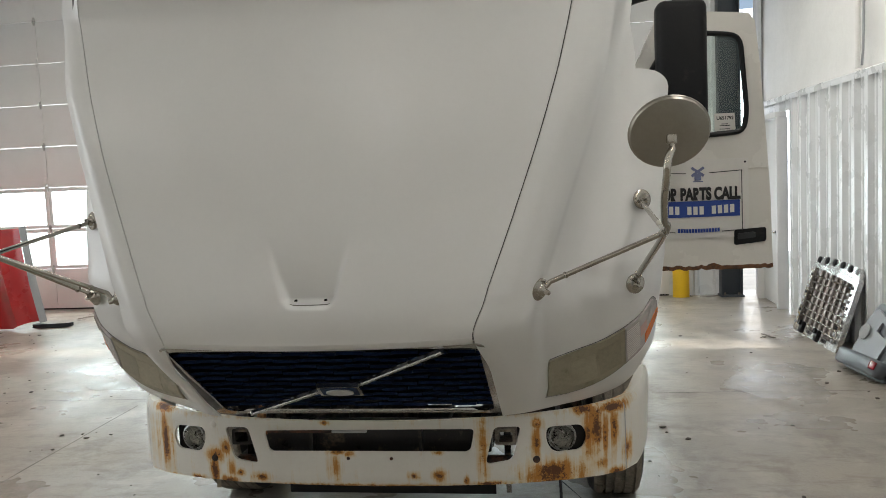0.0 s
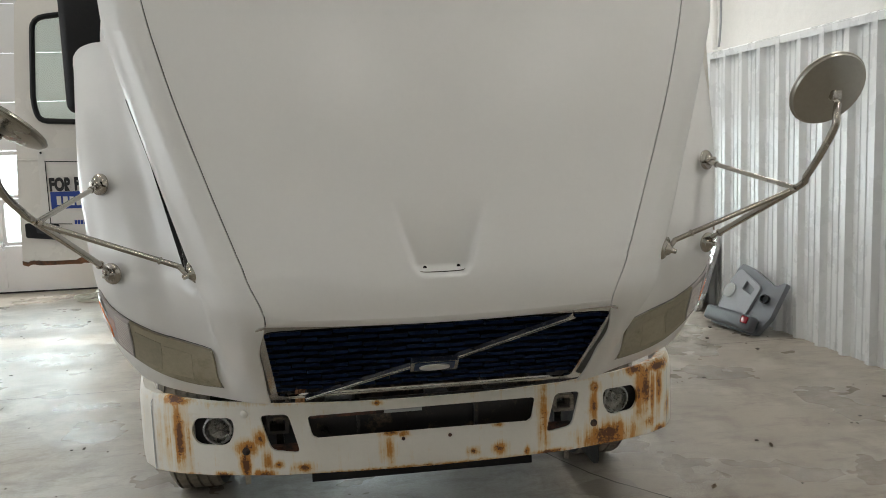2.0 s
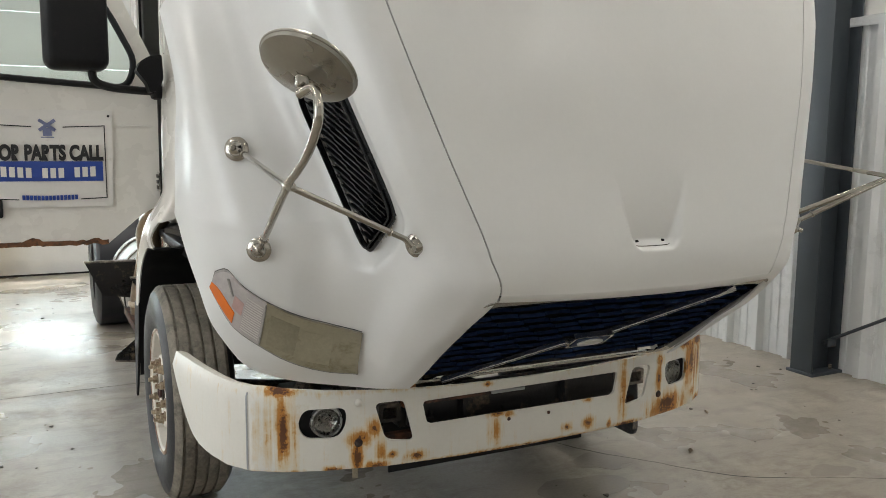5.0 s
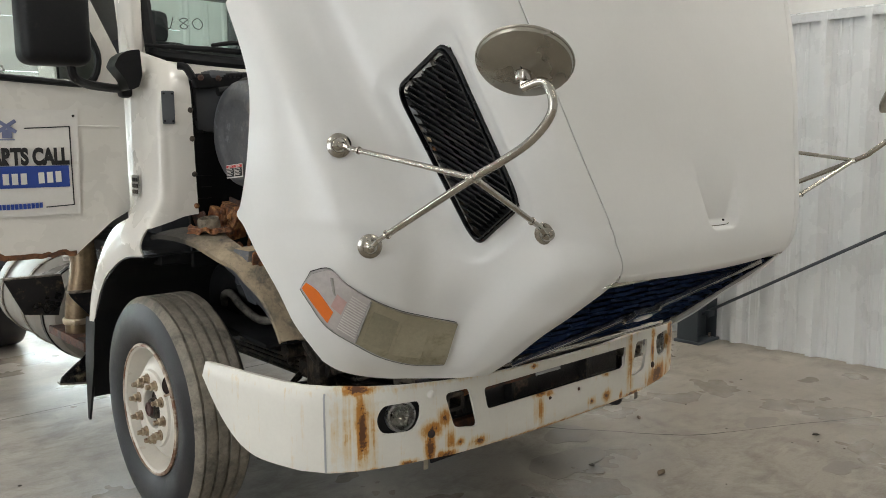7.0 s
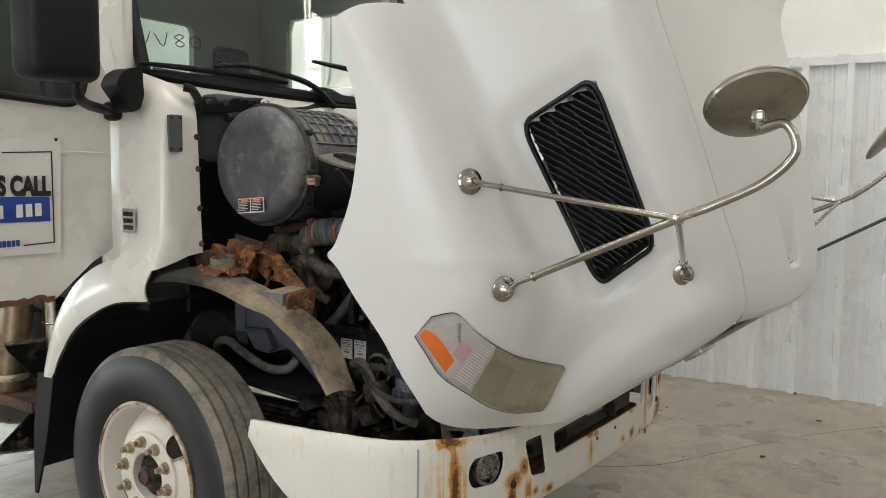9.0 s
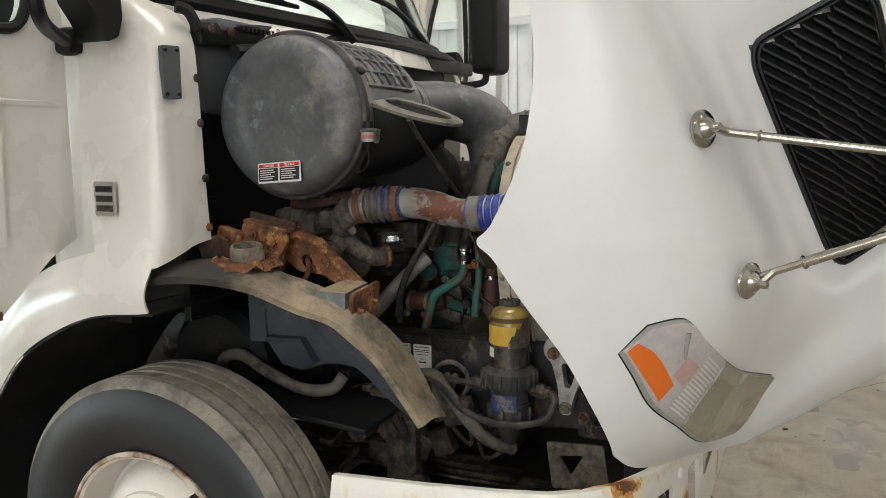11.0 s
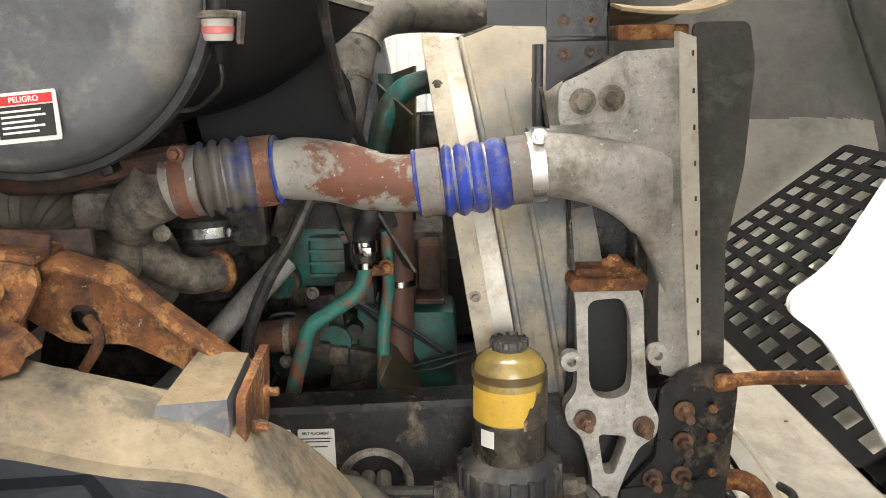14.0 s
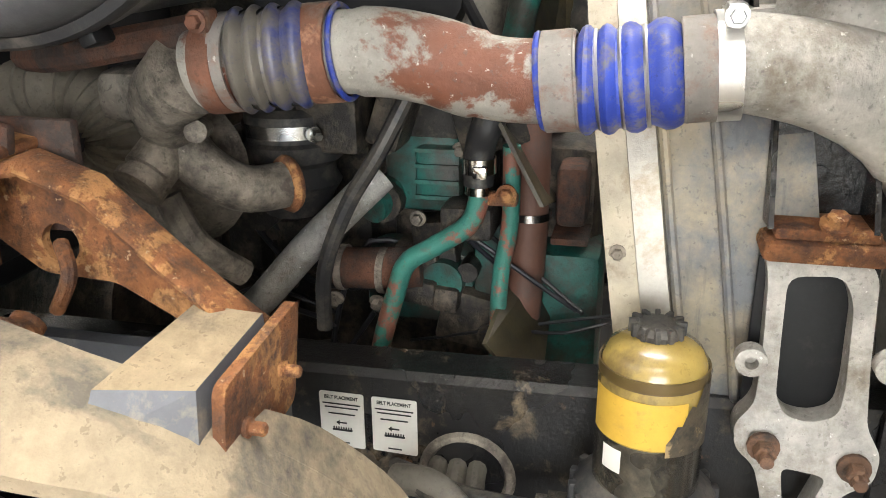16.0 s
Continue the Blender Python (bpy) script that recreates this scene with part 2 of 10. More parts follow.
def sheet(bm, rows, thick=0.0, inner=0):
    """A surface from rows of points (all the same length), thickened along its normals."""
    n, k = len(rows), len(rows[0])
    P = [[Vector(p) for p in r] for r in rows]
    va = [[bm.verts.new(p) for p in r] for r in P]
    for i in range(n - 1):
        for j in range(k - 1):
            bm.faces.new((va[i][j], va[i][j + 1], va[i + 1][j + 1], va[i + 1][j]))
    if thick:
        vb = []
        for i in range(n):
            row = []
            for j in range(k):
                du = P[i][min(j + 1, k - 1)] - P[i][max(j - 1, 0)]
                dv = P[min(i + 1, n - 1)][j] - P[max(i - 1, 0)][j]
                row.append(bm.verts.new(P[i][j] - du.cross(dv).normalized() * thick))
            vb.append(row)
        for i in range(n - 1):
            for j in range(k - 1):
                bm.faces.new((vb[i][j], vb[i + 1][j], vb[i + 1][j + 1], vb[i][j + 1])).material_index = inner
        for j in range(k - 1):
            bm.faces.new((va[0][j], vb[0][j], vb[0][j + 1], va[0][j + 1]))
            bm.faces.new((va[-1][j], va[-1][j + 1], vb[-1][j + 1], vb[-1][j]))
        for i in range(n - 1):
            bm.faces.new((va[i][0], va[i + 1][0], vb[i + 1][0], vb[i][0]))
            bm.faces.new((va[i][-1], vb[i][-1], vb[i + 1][-1], va[i + 1][-1]))


def mirror_x(bm):
    """Turns the bmesh over to the truck's other side."""
    for v in bm.verts:
        v.co.x = -v.co.x
    bmesh.ops.reverse_faces(bm, faces=bm.faces)


def writing(name, text, size, m, mat, parent, depth=0.0006, width=None, bold=0.022):
    """Letters in the built-in font, as a mesh, centred on the pose m (letters face +z of m)."""
    c = bpy.data.curves.new(name, "FONT")
    c.body, c.size, c.align_x, c.align_y, c.extrude = text, size, "CENTER", "CENTER", depth
    c.offset = size * bold
    o = bpy.data.objects.new("tmp", c)
    scene.collection.objects.link(o)
    me = bpy.data.meshes.new_from_object(o.evaluated_get(bpy.context.evaluated_depsgraph_get()))
    bpy.data.objects.remove(o)
    if width:
        w = max(v.co.x for v in me.vertices) - min(v.co.x for v in me.vertices)
        me.transform(Matrix.Diagonal((width / w, 1, 1, 1)))
    me.transform(m)
    me.materials.clear()
    me.materials.append(mat)
    ob = new(name, me)
    while parent.parent and parent.parent.parent:
        parent = parent.parent
    ob.parent = parent
    if parent.type == "EMPTY":
        ob.matrix_parent_inverse = Matrix.Translation(parent.location).inverted()
    return ob

# ---- the surfaces ----
WHITE = material("white_truck_paint", (0.74, 0.74, 0.725), 0.36, vary=0.02, bump=0.006, dirt=(0.72, 0.717, 0.7), dirt_amount=0.25, dirt_scale=5.0, coat=0.26, rough_vary=0.05)
CAB_WHITE = material("cab_paint", (0.745, 0.72, 0.665), 0.26, vary=0.03, bump=0.01, dirt=(0.69, 0.664, 0.605), dirt_amount=0.25, dirt_scale=4.0, coat=0.3)
CHROME = material("chrome", (0.62, 0.61, 0.59), 0.16, 1.0, vary=0.1, bump=0.02, dirt=(0.25, 0.2, 0.15), dirt_amount=0.3, dirt_scale=30, rough_vary=0.06)
TARNISHED = material("tarnished_steel", (0.46, 0.435, 0.39), 0.2, 1.0, vary=0.15, bump=0.03, dirt=(0.2, 0.14, 0.09), dirt_amount=0.28, dirt_scale=14)
SHELL_STEEL = material("dull_stainless_steel", (0.37, 0.355, 0.315), 0.33, 1.0, vary=0.08, bump=0.02, dirt=(0.25, 0.2, 0.14), dirt_amount=0.25, dirt_scale=12)
DARK_GRILLE = material("dark_blue_plastic", (0.012, 0.028, 0.08), 0.42, vary=0.25, bump=0.05, shine=0.2)
BLACK = material("black_plastic", (0.007, 0.0075, 0.0085), 0.5, vary=0.3, bump=0.08, dirt=(0.026, 0.024, 0.022), dirt_amount=0.34, dirt_scale=9, shine=0.28)
BLACK_DUSTY = material("dusty_black_plastic", (0.026, 0.027, 0.03), 0.55, vary=0.25, bump=0.08, dirt=(0.11, 0.1, 0.085), dirt_amount=0.42, dirt_scale=9, grime=0.5)
RUBBER = material("tyre_rubber", (0.012, 0.013, 0.017), 0.45, vary=0.25, bump=0.12, dirt=(0.03, 0.028, 0.025), dirt_amount=0.3, dirt_scale=7)
TREAD = material("dusty_tread", (0.27, 0.243, 0.2), 0.85, vary=0.3, big=6, bump=0.25, dirt=(0.12, 0.11, 0.095), dirt_amount=0.4, dirt_scale=9, grime=0.5)
# near-black colour that stands in for deep shade inside openings
DARK_VOID = material("shade_black", (0.005, 0.005, 0.0055), 0.7, vary=0.3, bump=0.1, shine=0.2)
STEEL_COLUMN = material("grey_steel_paint", (0.045, 0.055, 0.065), 0.5, vary=0.1, bump=0.03, dirt=(0.1, 0.1, 0.1), dirt_amount=0.2)
WALL_METAL = material("white_wall_metal", (0.72, 0.735, 0.74), 0.3, 0.0, vary=0.03, bump=0.01)
VINYL = material("white_vinyl_insulation", (0.78, 0.77, 0.74), 0.45, vary=0.04, big=1.5, fine=9, bump=0.5)
DOOR_PANEL = material("white_door_panel", (0.72, 0.72, 0.71), 0.45, vary=0.03, bump=0.04)
YELLOW = material("yellow_paint", (0.75, 0.46, 0.01), 0.45, vary=0.08, bump=0.03)
RED = material("red_car_paint", (0.42, 0.012, 0.015), 0.25, vary=0.08, bump=0.01, coat=0.6)
GREY_PLASTIC = material("grey_plastic", (0.36, 0.37, 0.38), 0.5, vary=0.06, bump=0.05)
DARK_GREY_PLASTIC = material("dark_grey_plastic", (0.075, 0.08, 0.088), 0.55, vary=0.1, bump=0.08)
ALU = material("cast_aluminium", (0.5, 0.485, 0.455), 0.55, 0.3, vary=0.25, big=9, fine=110, bump=0.4, dirt=(0.25, 0.22, 0.175), dirt_amount=0.42, dirt_scale=7, second=(0.52, 0.5, 0.47), second_amount=0.36, grime=0.45, grit=(0.8, 0.79, 0.76))
ALU_SHINY = material("bright_steel", (0.6, 0.6, 0.6), 0.25, 1.0, vary=0.12, bump=0.05, dirt=(0.3, 0.27, 0.22), dirt_amount=0.3, dirt_scale=18)
RUST = material("rusty_iron", (0.27, 0.108, 0.042), 0.85, 0.0, vary=0.5, big=22, bump=0.9, second=(0.48, 0.235, 0.09), second_amount=0.46, dirt=(0.085, 0.04, 0.028), dirt_amount=0.44, dirt_scale=24, grime=0.6, grit=(0.5, 0.33, 0.2))
RUST_DARK = material("dark_rust", (0.13, 0.056, 0.033), 0.8, 0.1, vary=0.35, big=12, bump=0.5, dirt=(0.045, 0.034, 0.03), dirt_amount=0.5, dirt_scale=16, grime=0.6)
GREEN = material("green_engine_paint", (0.013, 0.122, 0.098), 0.5, vary=0.25, bump=0.25, dirt=(0.045, 0.045, 0.036), dirt_amount=0.5, dirt_scale=13, grime=0.7)
GREEN_PIPE = material("flaking_green_paint", (0.034, 0.185, 0.147), 0.55, vary=0.2, bump=0.25, second=(0.22, 0.085, 0.055), second_amount=0.47, dirt=(0.09, 0.045, 0.03), dirt_amount=0.36, dirt_scale=26, grime=0.4)
DUSTY = material("dust_covered_plastic", (0.36, 0.28, 0.18), 0.88, vary=0.25, big=7, bump=0.3, dirt=(0.085, 0.078, 0.07), dirt_amount=0.42, dirt_scale=6, grime=0.45)
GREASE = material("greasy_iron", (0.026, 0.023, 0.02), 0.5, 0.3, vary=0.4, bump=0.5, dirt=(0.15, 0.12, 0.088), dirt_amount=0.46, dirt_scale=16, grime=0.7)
GREASE_LIGHT = material("dirty_cast_iron", (0.31, 0.27, 0.22), 0.62, 0.2, vary=0.3, bump=0.5, dirt=(0.1, 0.085, 0.07), dirt_amount=0.48, dirt_scale=20, grime=0.7, grit=(0.3, 0.27, 0.22))
HOSE = material("black_rubber_hose", (0.018, 0.018, 0.019), 0.55, vary=0.25, bump=0.1, dirt=(0.09, 0.08, 0.065), dirt_amount=0.44, dirt_scale=16)
HOSE_GREY = material("dusty_grey_hose", (0.16, 0.147, 0.123), 0.7, vary=0.2, bump=0.15, dirt=(0.045, 0.042, 0.038), dirt_amount=0.44, dirt_scale=15, grime=0.4)
FRAME_BLACK = material("black_frame_paint", (0.010, 0.010, 0.011), 0.32, vary=0.3, bump=0.25, second=(0.11, 0.058, 0.032), second_amount=0.35, dirt=(0.15, 0.115, 0.075), dirt_amount=0.37, dirt_scale=13, grime=0.3)
BLUE_SILICONE = material("blue_silicone", (0.022, 0.05, 0.33), 0.38, vary=0.25, bump=0.1, dirt=(0.16, 0.15, 0.14), dirt_amount=0.44, dirt_scale=34, grime=0.45)
BLUE_DIRTY = material("dirt_caked_blue_silicone", (0.025, 0.045, 0.22), 0.45, vary=0.3, bump=0.15, dirt=(0.13, 0.118, 0.1), dirt_amount=0.56, dirt_scale=13, grime=0.4)
PIPE_PAINT = material("flaking_pipe_paint", (0.3, 0.285, 0.255), 0.55, vary=0.2, big=9, bump=0.4, second=(0.175, 0.064, 0.036), second_amount=0.47, dirt=(0.2, 0.085, 0.05), dirt_amount=0.34, dirt_scale=10, grime=0.4, grit=(0.62, 0.59, 0.54))
NUT_RUST = material("rusted_nut", (0.19, 0.105, 0.065), 0.7, 0.3, vary=0.35, big=20, bump=0.5, dirt=(0.055, 0.042, 0.036), dirt_amount=0.46, dirt_scale=30, grime=0.4)
SHROUD = material("grey_brown_plastic", (0.15, 0.158, 0.17), 0.5, vary=0.2, big=6, bump=0.12, dirt=(0.33, 0.28, 0.2), dirt_amount=0.5, dirt_scale=5, grime=0.4)
CREAM = material("cream_painted_metal", (0.42, 0.37, 0.28), 0.5, vary=0.15, bump=0.15, dirt=(0.2, 0.14, 0.08), dirt_amount=0.38, dirt_scale=16, grime=0.45)
AMBER_BOWL = material("amber_filter_bowl", (0.30, 0.215, 0.06), 0.14, vary=0.2, bump=0.02, dirt=(0.17, 0.12, 0.05), dirt_amount=0.45, dirt_scale=10, coat=0.6, grime=0.25)
LABEL_YELLOW = material("yellow_label", (0.58, 0.36, 0.05), 0.5, vary=0.08, bump=0.02, dirt=(0.45, 0.3, 0.08), dirt_amount=0.35, dirt_scale=20, grime=0.25)
LABEL_WHITE = material("white_label", (0.72, 0.7, 0.66), 0.5, vary=0.05, bump=0.02, dirt=(0.5, 0.47, 0.4), dirt_amount=0.3)
LABEL_RED = material("red_label", (0.6, 0.03, 0.03), 0.45, vary=0.05, bump=0.0)
INK = material("black_ink", (0.015, 0.015, 0.016), 0.5, vary=0.05, bump=0.0)
BLUE_INK = material("blue_ink", (0.02, 0.06, 0.3), 0.5, vary=0.05, bump=0.0)
SEAT = material("dark_fabric", (0.03, 0.032, 0.036), 0.9, vary=0.2, bump=0.2)
GLASS = glass("window_glass", (0.84, 0.94, 0.90))
LENS = glass("clear_lens", (0.9, 0.9, 0.86), 0.08)
TUBE_GLOW = glow("lit_tube", (1.0, 0.95, 0.87), 14)


RUST_SPOTS = [(-0.997, 0.872, 0.08, 0.035, 0.46), (-1.0, 0.545, 0.14, 0.03, 0.44), (-0.814, 0.562, 0.05, 0.022, 0.46), (-0.72, 0.675, 0.06, 0.045, 0.4), (-0.66, 0.562, 0.07, 0.028, 0.44), (-0.665, 0.71, 0.035, 0.055, 0.4), (-0.597, 0.601, 0.03, 0.025, 0.36), (-0.497, 0.582, 0.06, 0.035, 0.43), (-0.142, 0.701, 0.06, 0.016, 0.42), (-0.194, 0.833, 0.03, 0.015, 0.4),
              (0.193, 0.597, 0.03, 0.03, 0.38), (0.306, 0.6, 0.045, 0.04, 0.4), (0.421, 0.574, 0.02, 0.03, 0.38), (0.525, 0.56, 0.13, 0.02, 0.42), (0.303, 0.699, 0.04, 0.014, 0.36), (-0.093, 0.692, 0.03, 0.02, 0.32), (0.735, 0.815, 0.035, 0.035, 0.36), (0.8, 0.605, 0.13, 0.075, 0.46), (0.8, 0.555, 0.18, 0.03, 0.46), (0.93, 0.865, 0.08, 0.035, 0.44), (1.06, 0.86, 0.1, 0.04, 0.46), (1.0, 0.62, 0.05, 0.05, 0.36), (1.063, 0.566, 0.06, 0.035, 0.44), (1.12, 0.66, 0.03, 0.08, 0.38)]


# long runs of rust: (x, z, half width, half height, strength)
RUST_RUNS = [(-0.992, 0.72, 0.032, 0.2, 0.5), (-1.0, 0.72, 0.09, 0.22, 0.26), (-0.726, 0.6, 0.03, 0.09, 0.52), (-0.15, 0.64, 0.045, 0.08, 0.32), (0.498, 0.7, 0.045, 0.24, 0.32), (0.727, 0.73, 0.03, 0.11, 0.36), (0.985, 0.77, 0.045, 0.18, 0.46), (1.02, 0.75, 0.03, 0.17, 0.38), (0.945, 0.76, 0.03, 0.16, 0.38), (1.06, 0.77, 0.03, 0.16, 0.38), (-0.64, 0.62, 0.03, 0.07, 0.34), (0.0, 0.55, 1.15, 0.018, 0.3), (0.0, 0.858, 1.15, 0.016, 0.24), (0.8, 0.58, 0.2, 0.09, 0.4)]


def rusted_white():
    """White bumper paint with rust that runs down from the edges and bolts."""
    m = material("rust_streaked_white_paint", (0.76, 0.74, 0.68), 0.42, vary=0.04, bump=0.03, dirt=(0.6, 0.54, 0.4), dirt_amount=0.3, dirt_scale=4)
    nt = m.node_tree
    b = nt.nodes["Principled BSDF"]
    col = b.inputs["Base Color"].links[0].from_socket
    vec = nt.nodes.new("ShaderNodeTexCoord").outputs["Object"]
    sep = nt.nodes.new("ShaderNodeSeparateXYZ")
    nt.links.new(vec, sep.inputs[0])
    # where rust gathers: (x, z, half width, half height, strength)
    where = None
    for cx, cz, sx, sz, k in RUST_SPOTS + RUST_RUNS:
        dx = _math(nt, "DIVIDE", _math(nt, "SUBTRACT", sep.outputs[0], cx), sx * 1.25)
        dz = _math(nt, "DIVIDE", _math(nt, "SUBTRACT", sep.outputs[2], cz), sz * 1.2)
        d = _math(nt, "SQRT", _math(nt, "ADD", _math(nt, "MULTIPLY", dx, dx), _math(nt, "MULTIPLY", dz, dz)))
        w = _math(nt, "MULTIPLY", _math(nt, "SUBTRACT", 1.0, d, True), k)
        where = w if where is None else _math(nt, "MAXIMUM", where, w)
    streak = _noise(nt, _mapped(nt, vec, (48, 48, 2.2)), 1.0, 8, 0.66, 0.1)
    blot = _noise(nt, vec, 23, 10, 0.78, 0.2)
    speck = _noise(nt, vec, 95, 8, 0.78)
    s = _math(nt, "ADD", _math(nt, "MULTIPLY", streak, 0.62), _math(nt, "MULTIPLY", blot, 0.38))
    k = _math(nt, "ADD", s, where)
    stain = _ramp(nt, k, [(0.56, (0, 0, 0)), (0.8, (1, 1, 1))])
    pale = _ramp(nt, k, [(0.70, (0, 0, 0)), (0.79, (1, 1, 1))])
    deep = _ramp(nt, _math(nt, "ADD", _math(nt, "MULTIPLY", _math(nt, "ADD", blot, speck), 0.5), _math(nt, "MULTIPLY", where, 0.85)), [(0.775, (0, 0, 0)), (0.81, (1, 1, 1))])
    c0 = _mix(nt, stain, col, (0.66, 0.46, 0.17))
    c1 = _mix(nt, pale, c0, (0.5, 0.215, 0.04))
    nt.links.new(_mix(nt, deep, c1, (0.125, 0.048, 0.02)), b.inputs["Base Color"])
    return m


BUMPER_PAINT = rusted_white()


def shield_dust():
    """Tan dust on the splash shield, with smudges; the colour goes near-black towards the rear."""
    m = material("tan_shield_dust", (0.34, 0.275, 0.19), 0.88, vary=0.25, big=7, bump=0.3, dirt=(0.075, 0.07, 0.064), dirt_amount=0.44, dirt_scale=6, grime=0.4)
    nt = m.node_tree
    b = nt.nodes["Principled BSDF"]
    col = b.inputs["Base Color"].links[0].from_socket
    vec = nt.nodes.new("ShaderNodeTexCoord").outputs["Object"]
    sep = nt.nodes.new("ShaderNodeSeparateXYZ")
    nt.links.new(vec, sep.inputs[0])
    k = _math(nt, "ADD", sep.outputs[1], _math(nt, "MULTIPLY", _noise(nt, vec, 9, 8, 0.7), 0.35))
    # mask that turns the colour near-black with rising y, noisy edge
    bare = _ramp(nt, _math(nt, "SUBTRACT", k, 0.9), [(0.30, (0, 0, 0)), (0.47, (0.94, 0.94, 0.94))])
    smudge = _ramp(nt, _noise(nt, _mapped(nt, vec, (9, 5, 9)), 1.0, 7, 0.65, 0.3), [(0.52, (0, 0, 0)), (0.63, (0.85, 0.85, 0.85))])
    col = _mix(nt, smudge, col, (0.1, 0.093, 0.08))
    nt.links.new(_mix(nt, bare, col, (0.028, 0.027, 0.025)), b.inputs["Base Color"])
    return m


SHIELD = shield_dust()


def concrete():
    m = material("worn_concrete", (0.33, 0.295, 0.245), 0.36, vary=0.18, big=0.9, fine=60, bump=0.25, dirt=(0.225, 0.195, 0.155), dirt_amount=0.45, dirt_scale=2.2, rough_vary=0.24)
    nt = m.node_tree
    b = nt.nodes["Principled BSDF"]
    col = b.inputs["Base Color"].links[0].from_socket
    vec = nt.nodes.new("ShaderNodeTexCoord").outputs["Object"]
    spots = _ramp(nt, _noise(nt, vec, 7, 8, 0.75, 0.8), [(0.66, (0, 0, 0)), (0.74, (1, 1, 1))])
    c0 = _mix(nt, _math(nt, "MULTIPLY", spots, 0.7), col, (0.13, 0.115, 0.095))
    pale = _ramp(nt, _noise(nt, vec, 2.3, 9, 0.7, 0.3), [(0.50, (0, 0, 0)), (0.62, (0.55, 0.55, 0.55))])
    c1 = _mix(nt, pale, c0, (0.47, 0.435, 0.37))
    wear = _ramp(nt, _noise(nt, _mapped(nt, vec, (3.0, 11.0, 1.0)), 1.0, 9, 0.7, 0.4), [(0.52, (0, 0, 0)), (0.66, (0.6, 0.6, 0.6))])
    c1 = _mix(nt, wear, c1, (0.2, 0.172, 0.135))
    grain = _ramp(nt, _noise(nt, vec, 45, 6, 0.75), [(0.58, (0, 0, 0)), (0.68, (0.5, 0.5, 0.5))])
    nt.links.new(_mix(nt, grain, c1, (0.16, 0.145, 0.12)), b.inputs["Base Color"])
    return m


CONCRETE = concrete()

# ---- the workshop ----
def east_x(y):
    return 3.97 - 0.028 * y


def rail_z(y):
    return 2.74


bm = bmesh.new()
box(bm, (-2.5, -0.5, -0.15), (16, 20, 0.3))
single("floor", bm, CONCRETE, "worn grey concrete workshop floor with stains and cracks", "floor", kind="structure")

# sawn joints and a wandering crack, thin dark strips let into the floor
JOINT = material("dark_joint", (0.07, 0.065, 0.06), 0.9, vary=0.2, bump=0.1)


def floor_line(pts, w, name="trim"):
    b = bmesh.new()
    path = spline(pts, 10) if len(pts) > 2 else [Vector(pts[0]).lerp(Vector(pts[1]), i / 40) for i in range(41)]
    rows = []
    for i, p in enumerate(path):
        d = (path[min(i + 1, len(path) - 1)] - path[max(i - 1, 0)]).normalized()
        s = Vector((-d.y, d.x, 0)) * w * (0.7 + 0.6 * noise.noise(p * 5))
        j = Vector((-d.y, d.x, 0)) * 0.012 * noise.noise(p * 9)
        rows.append([p + j - s + Vector((0, 0, 0.0015)), p + j + s + Vector((0, 0, 0.0015))])
    sheet(b, rows)
    single(name, b, JOINT, "dark crack in the concrete floor", "floor crack", kind="structure", smooth=False)


floor_line([(-9, 3.25, 0), (3.85, 3.58, 0)], 0.006)
floor_line([(-9, -1.9, 0), (4.1, -1.8, 0)], 0.006)
floor_line([(-2.9, 3.2, 0), (-2.7, -7, 0)], 0.005)
floor_line([(0.6, 2.0, 0), (1.0, 1.05, 0), (1.3, 0.62, 0), (1.62, 0.24, 0), (2.2, -0.05, 0), (2.9, -0.45, 0), (3.5, -0.9, 0)], 0.006)

# corrugated liner panel along the east wall
bm = bmesh.new()
rows = [[], []]
y = -9.0
while y < 7.4:
    for dy, dx in ((0.0, 0.0), (0.03, 0.05), (0.075, 0.05), (0.09, 0.0), (0.165, 0.0), (0.172, 0.008), (0.19, 0.008), (0.197, 0.0), (0.24, 0.0), (0.247, 0.008), (0.265, 0.008), (0.272, 0.0)):
        yy = y + dy * 1.08
        rows[0].append((east_x(yy) - dx, yy, 0.0))
        rows[1].append((east_x(yy) - dx, yy, rail_z(yy)))
    y += 0.33
sheet(bm, rows)
single("wall_east", bm, WALL_METAL, "white corrugated metal liner panel of the workshop wall", "wall", kind="structure", smooth=False)

# padded vinyl insulation above it, between girts
bm = bmesh.new()
rows = []
for i in range(26):
    zz = i / 25
    rows.append([(east_x(yy) + 0.03 + 0.035 * noise.noise((yy * 1.1, zz * 6, 0)) + 0.012 * noise.noise((yy * 5, zz * 9, 3)), yy, rail_z(yy) - 0.02 + zz * (5.7 - rail_z(yy))) for yy in [-9 + 0.16 * k for k in range(115)]])
sheet(bm, rows)
single("wall_insulation", bm, VINYL, "wrinkled white vinyl insulation over the upper wall", "insulation", kind="structure")
bm = bmesh.new()
rows = []
for yy in [-9 + 0.5 * k for k in range(37)]:
    x, z = east_x(yy), rail_z(yy)
    rows.append([(x - 0.045, yy, z - 0.05), (x - 0.05, yy, z + 0.015), (x - 0.02, yy, z + 0.03), (x + 0.02, yy, z + 0.03)])
sheet(bm, rows)
single("trim", bm, WALL_METAL, "white metal cap trim along the liner panel", "trim", kind="structure", smooth=False)

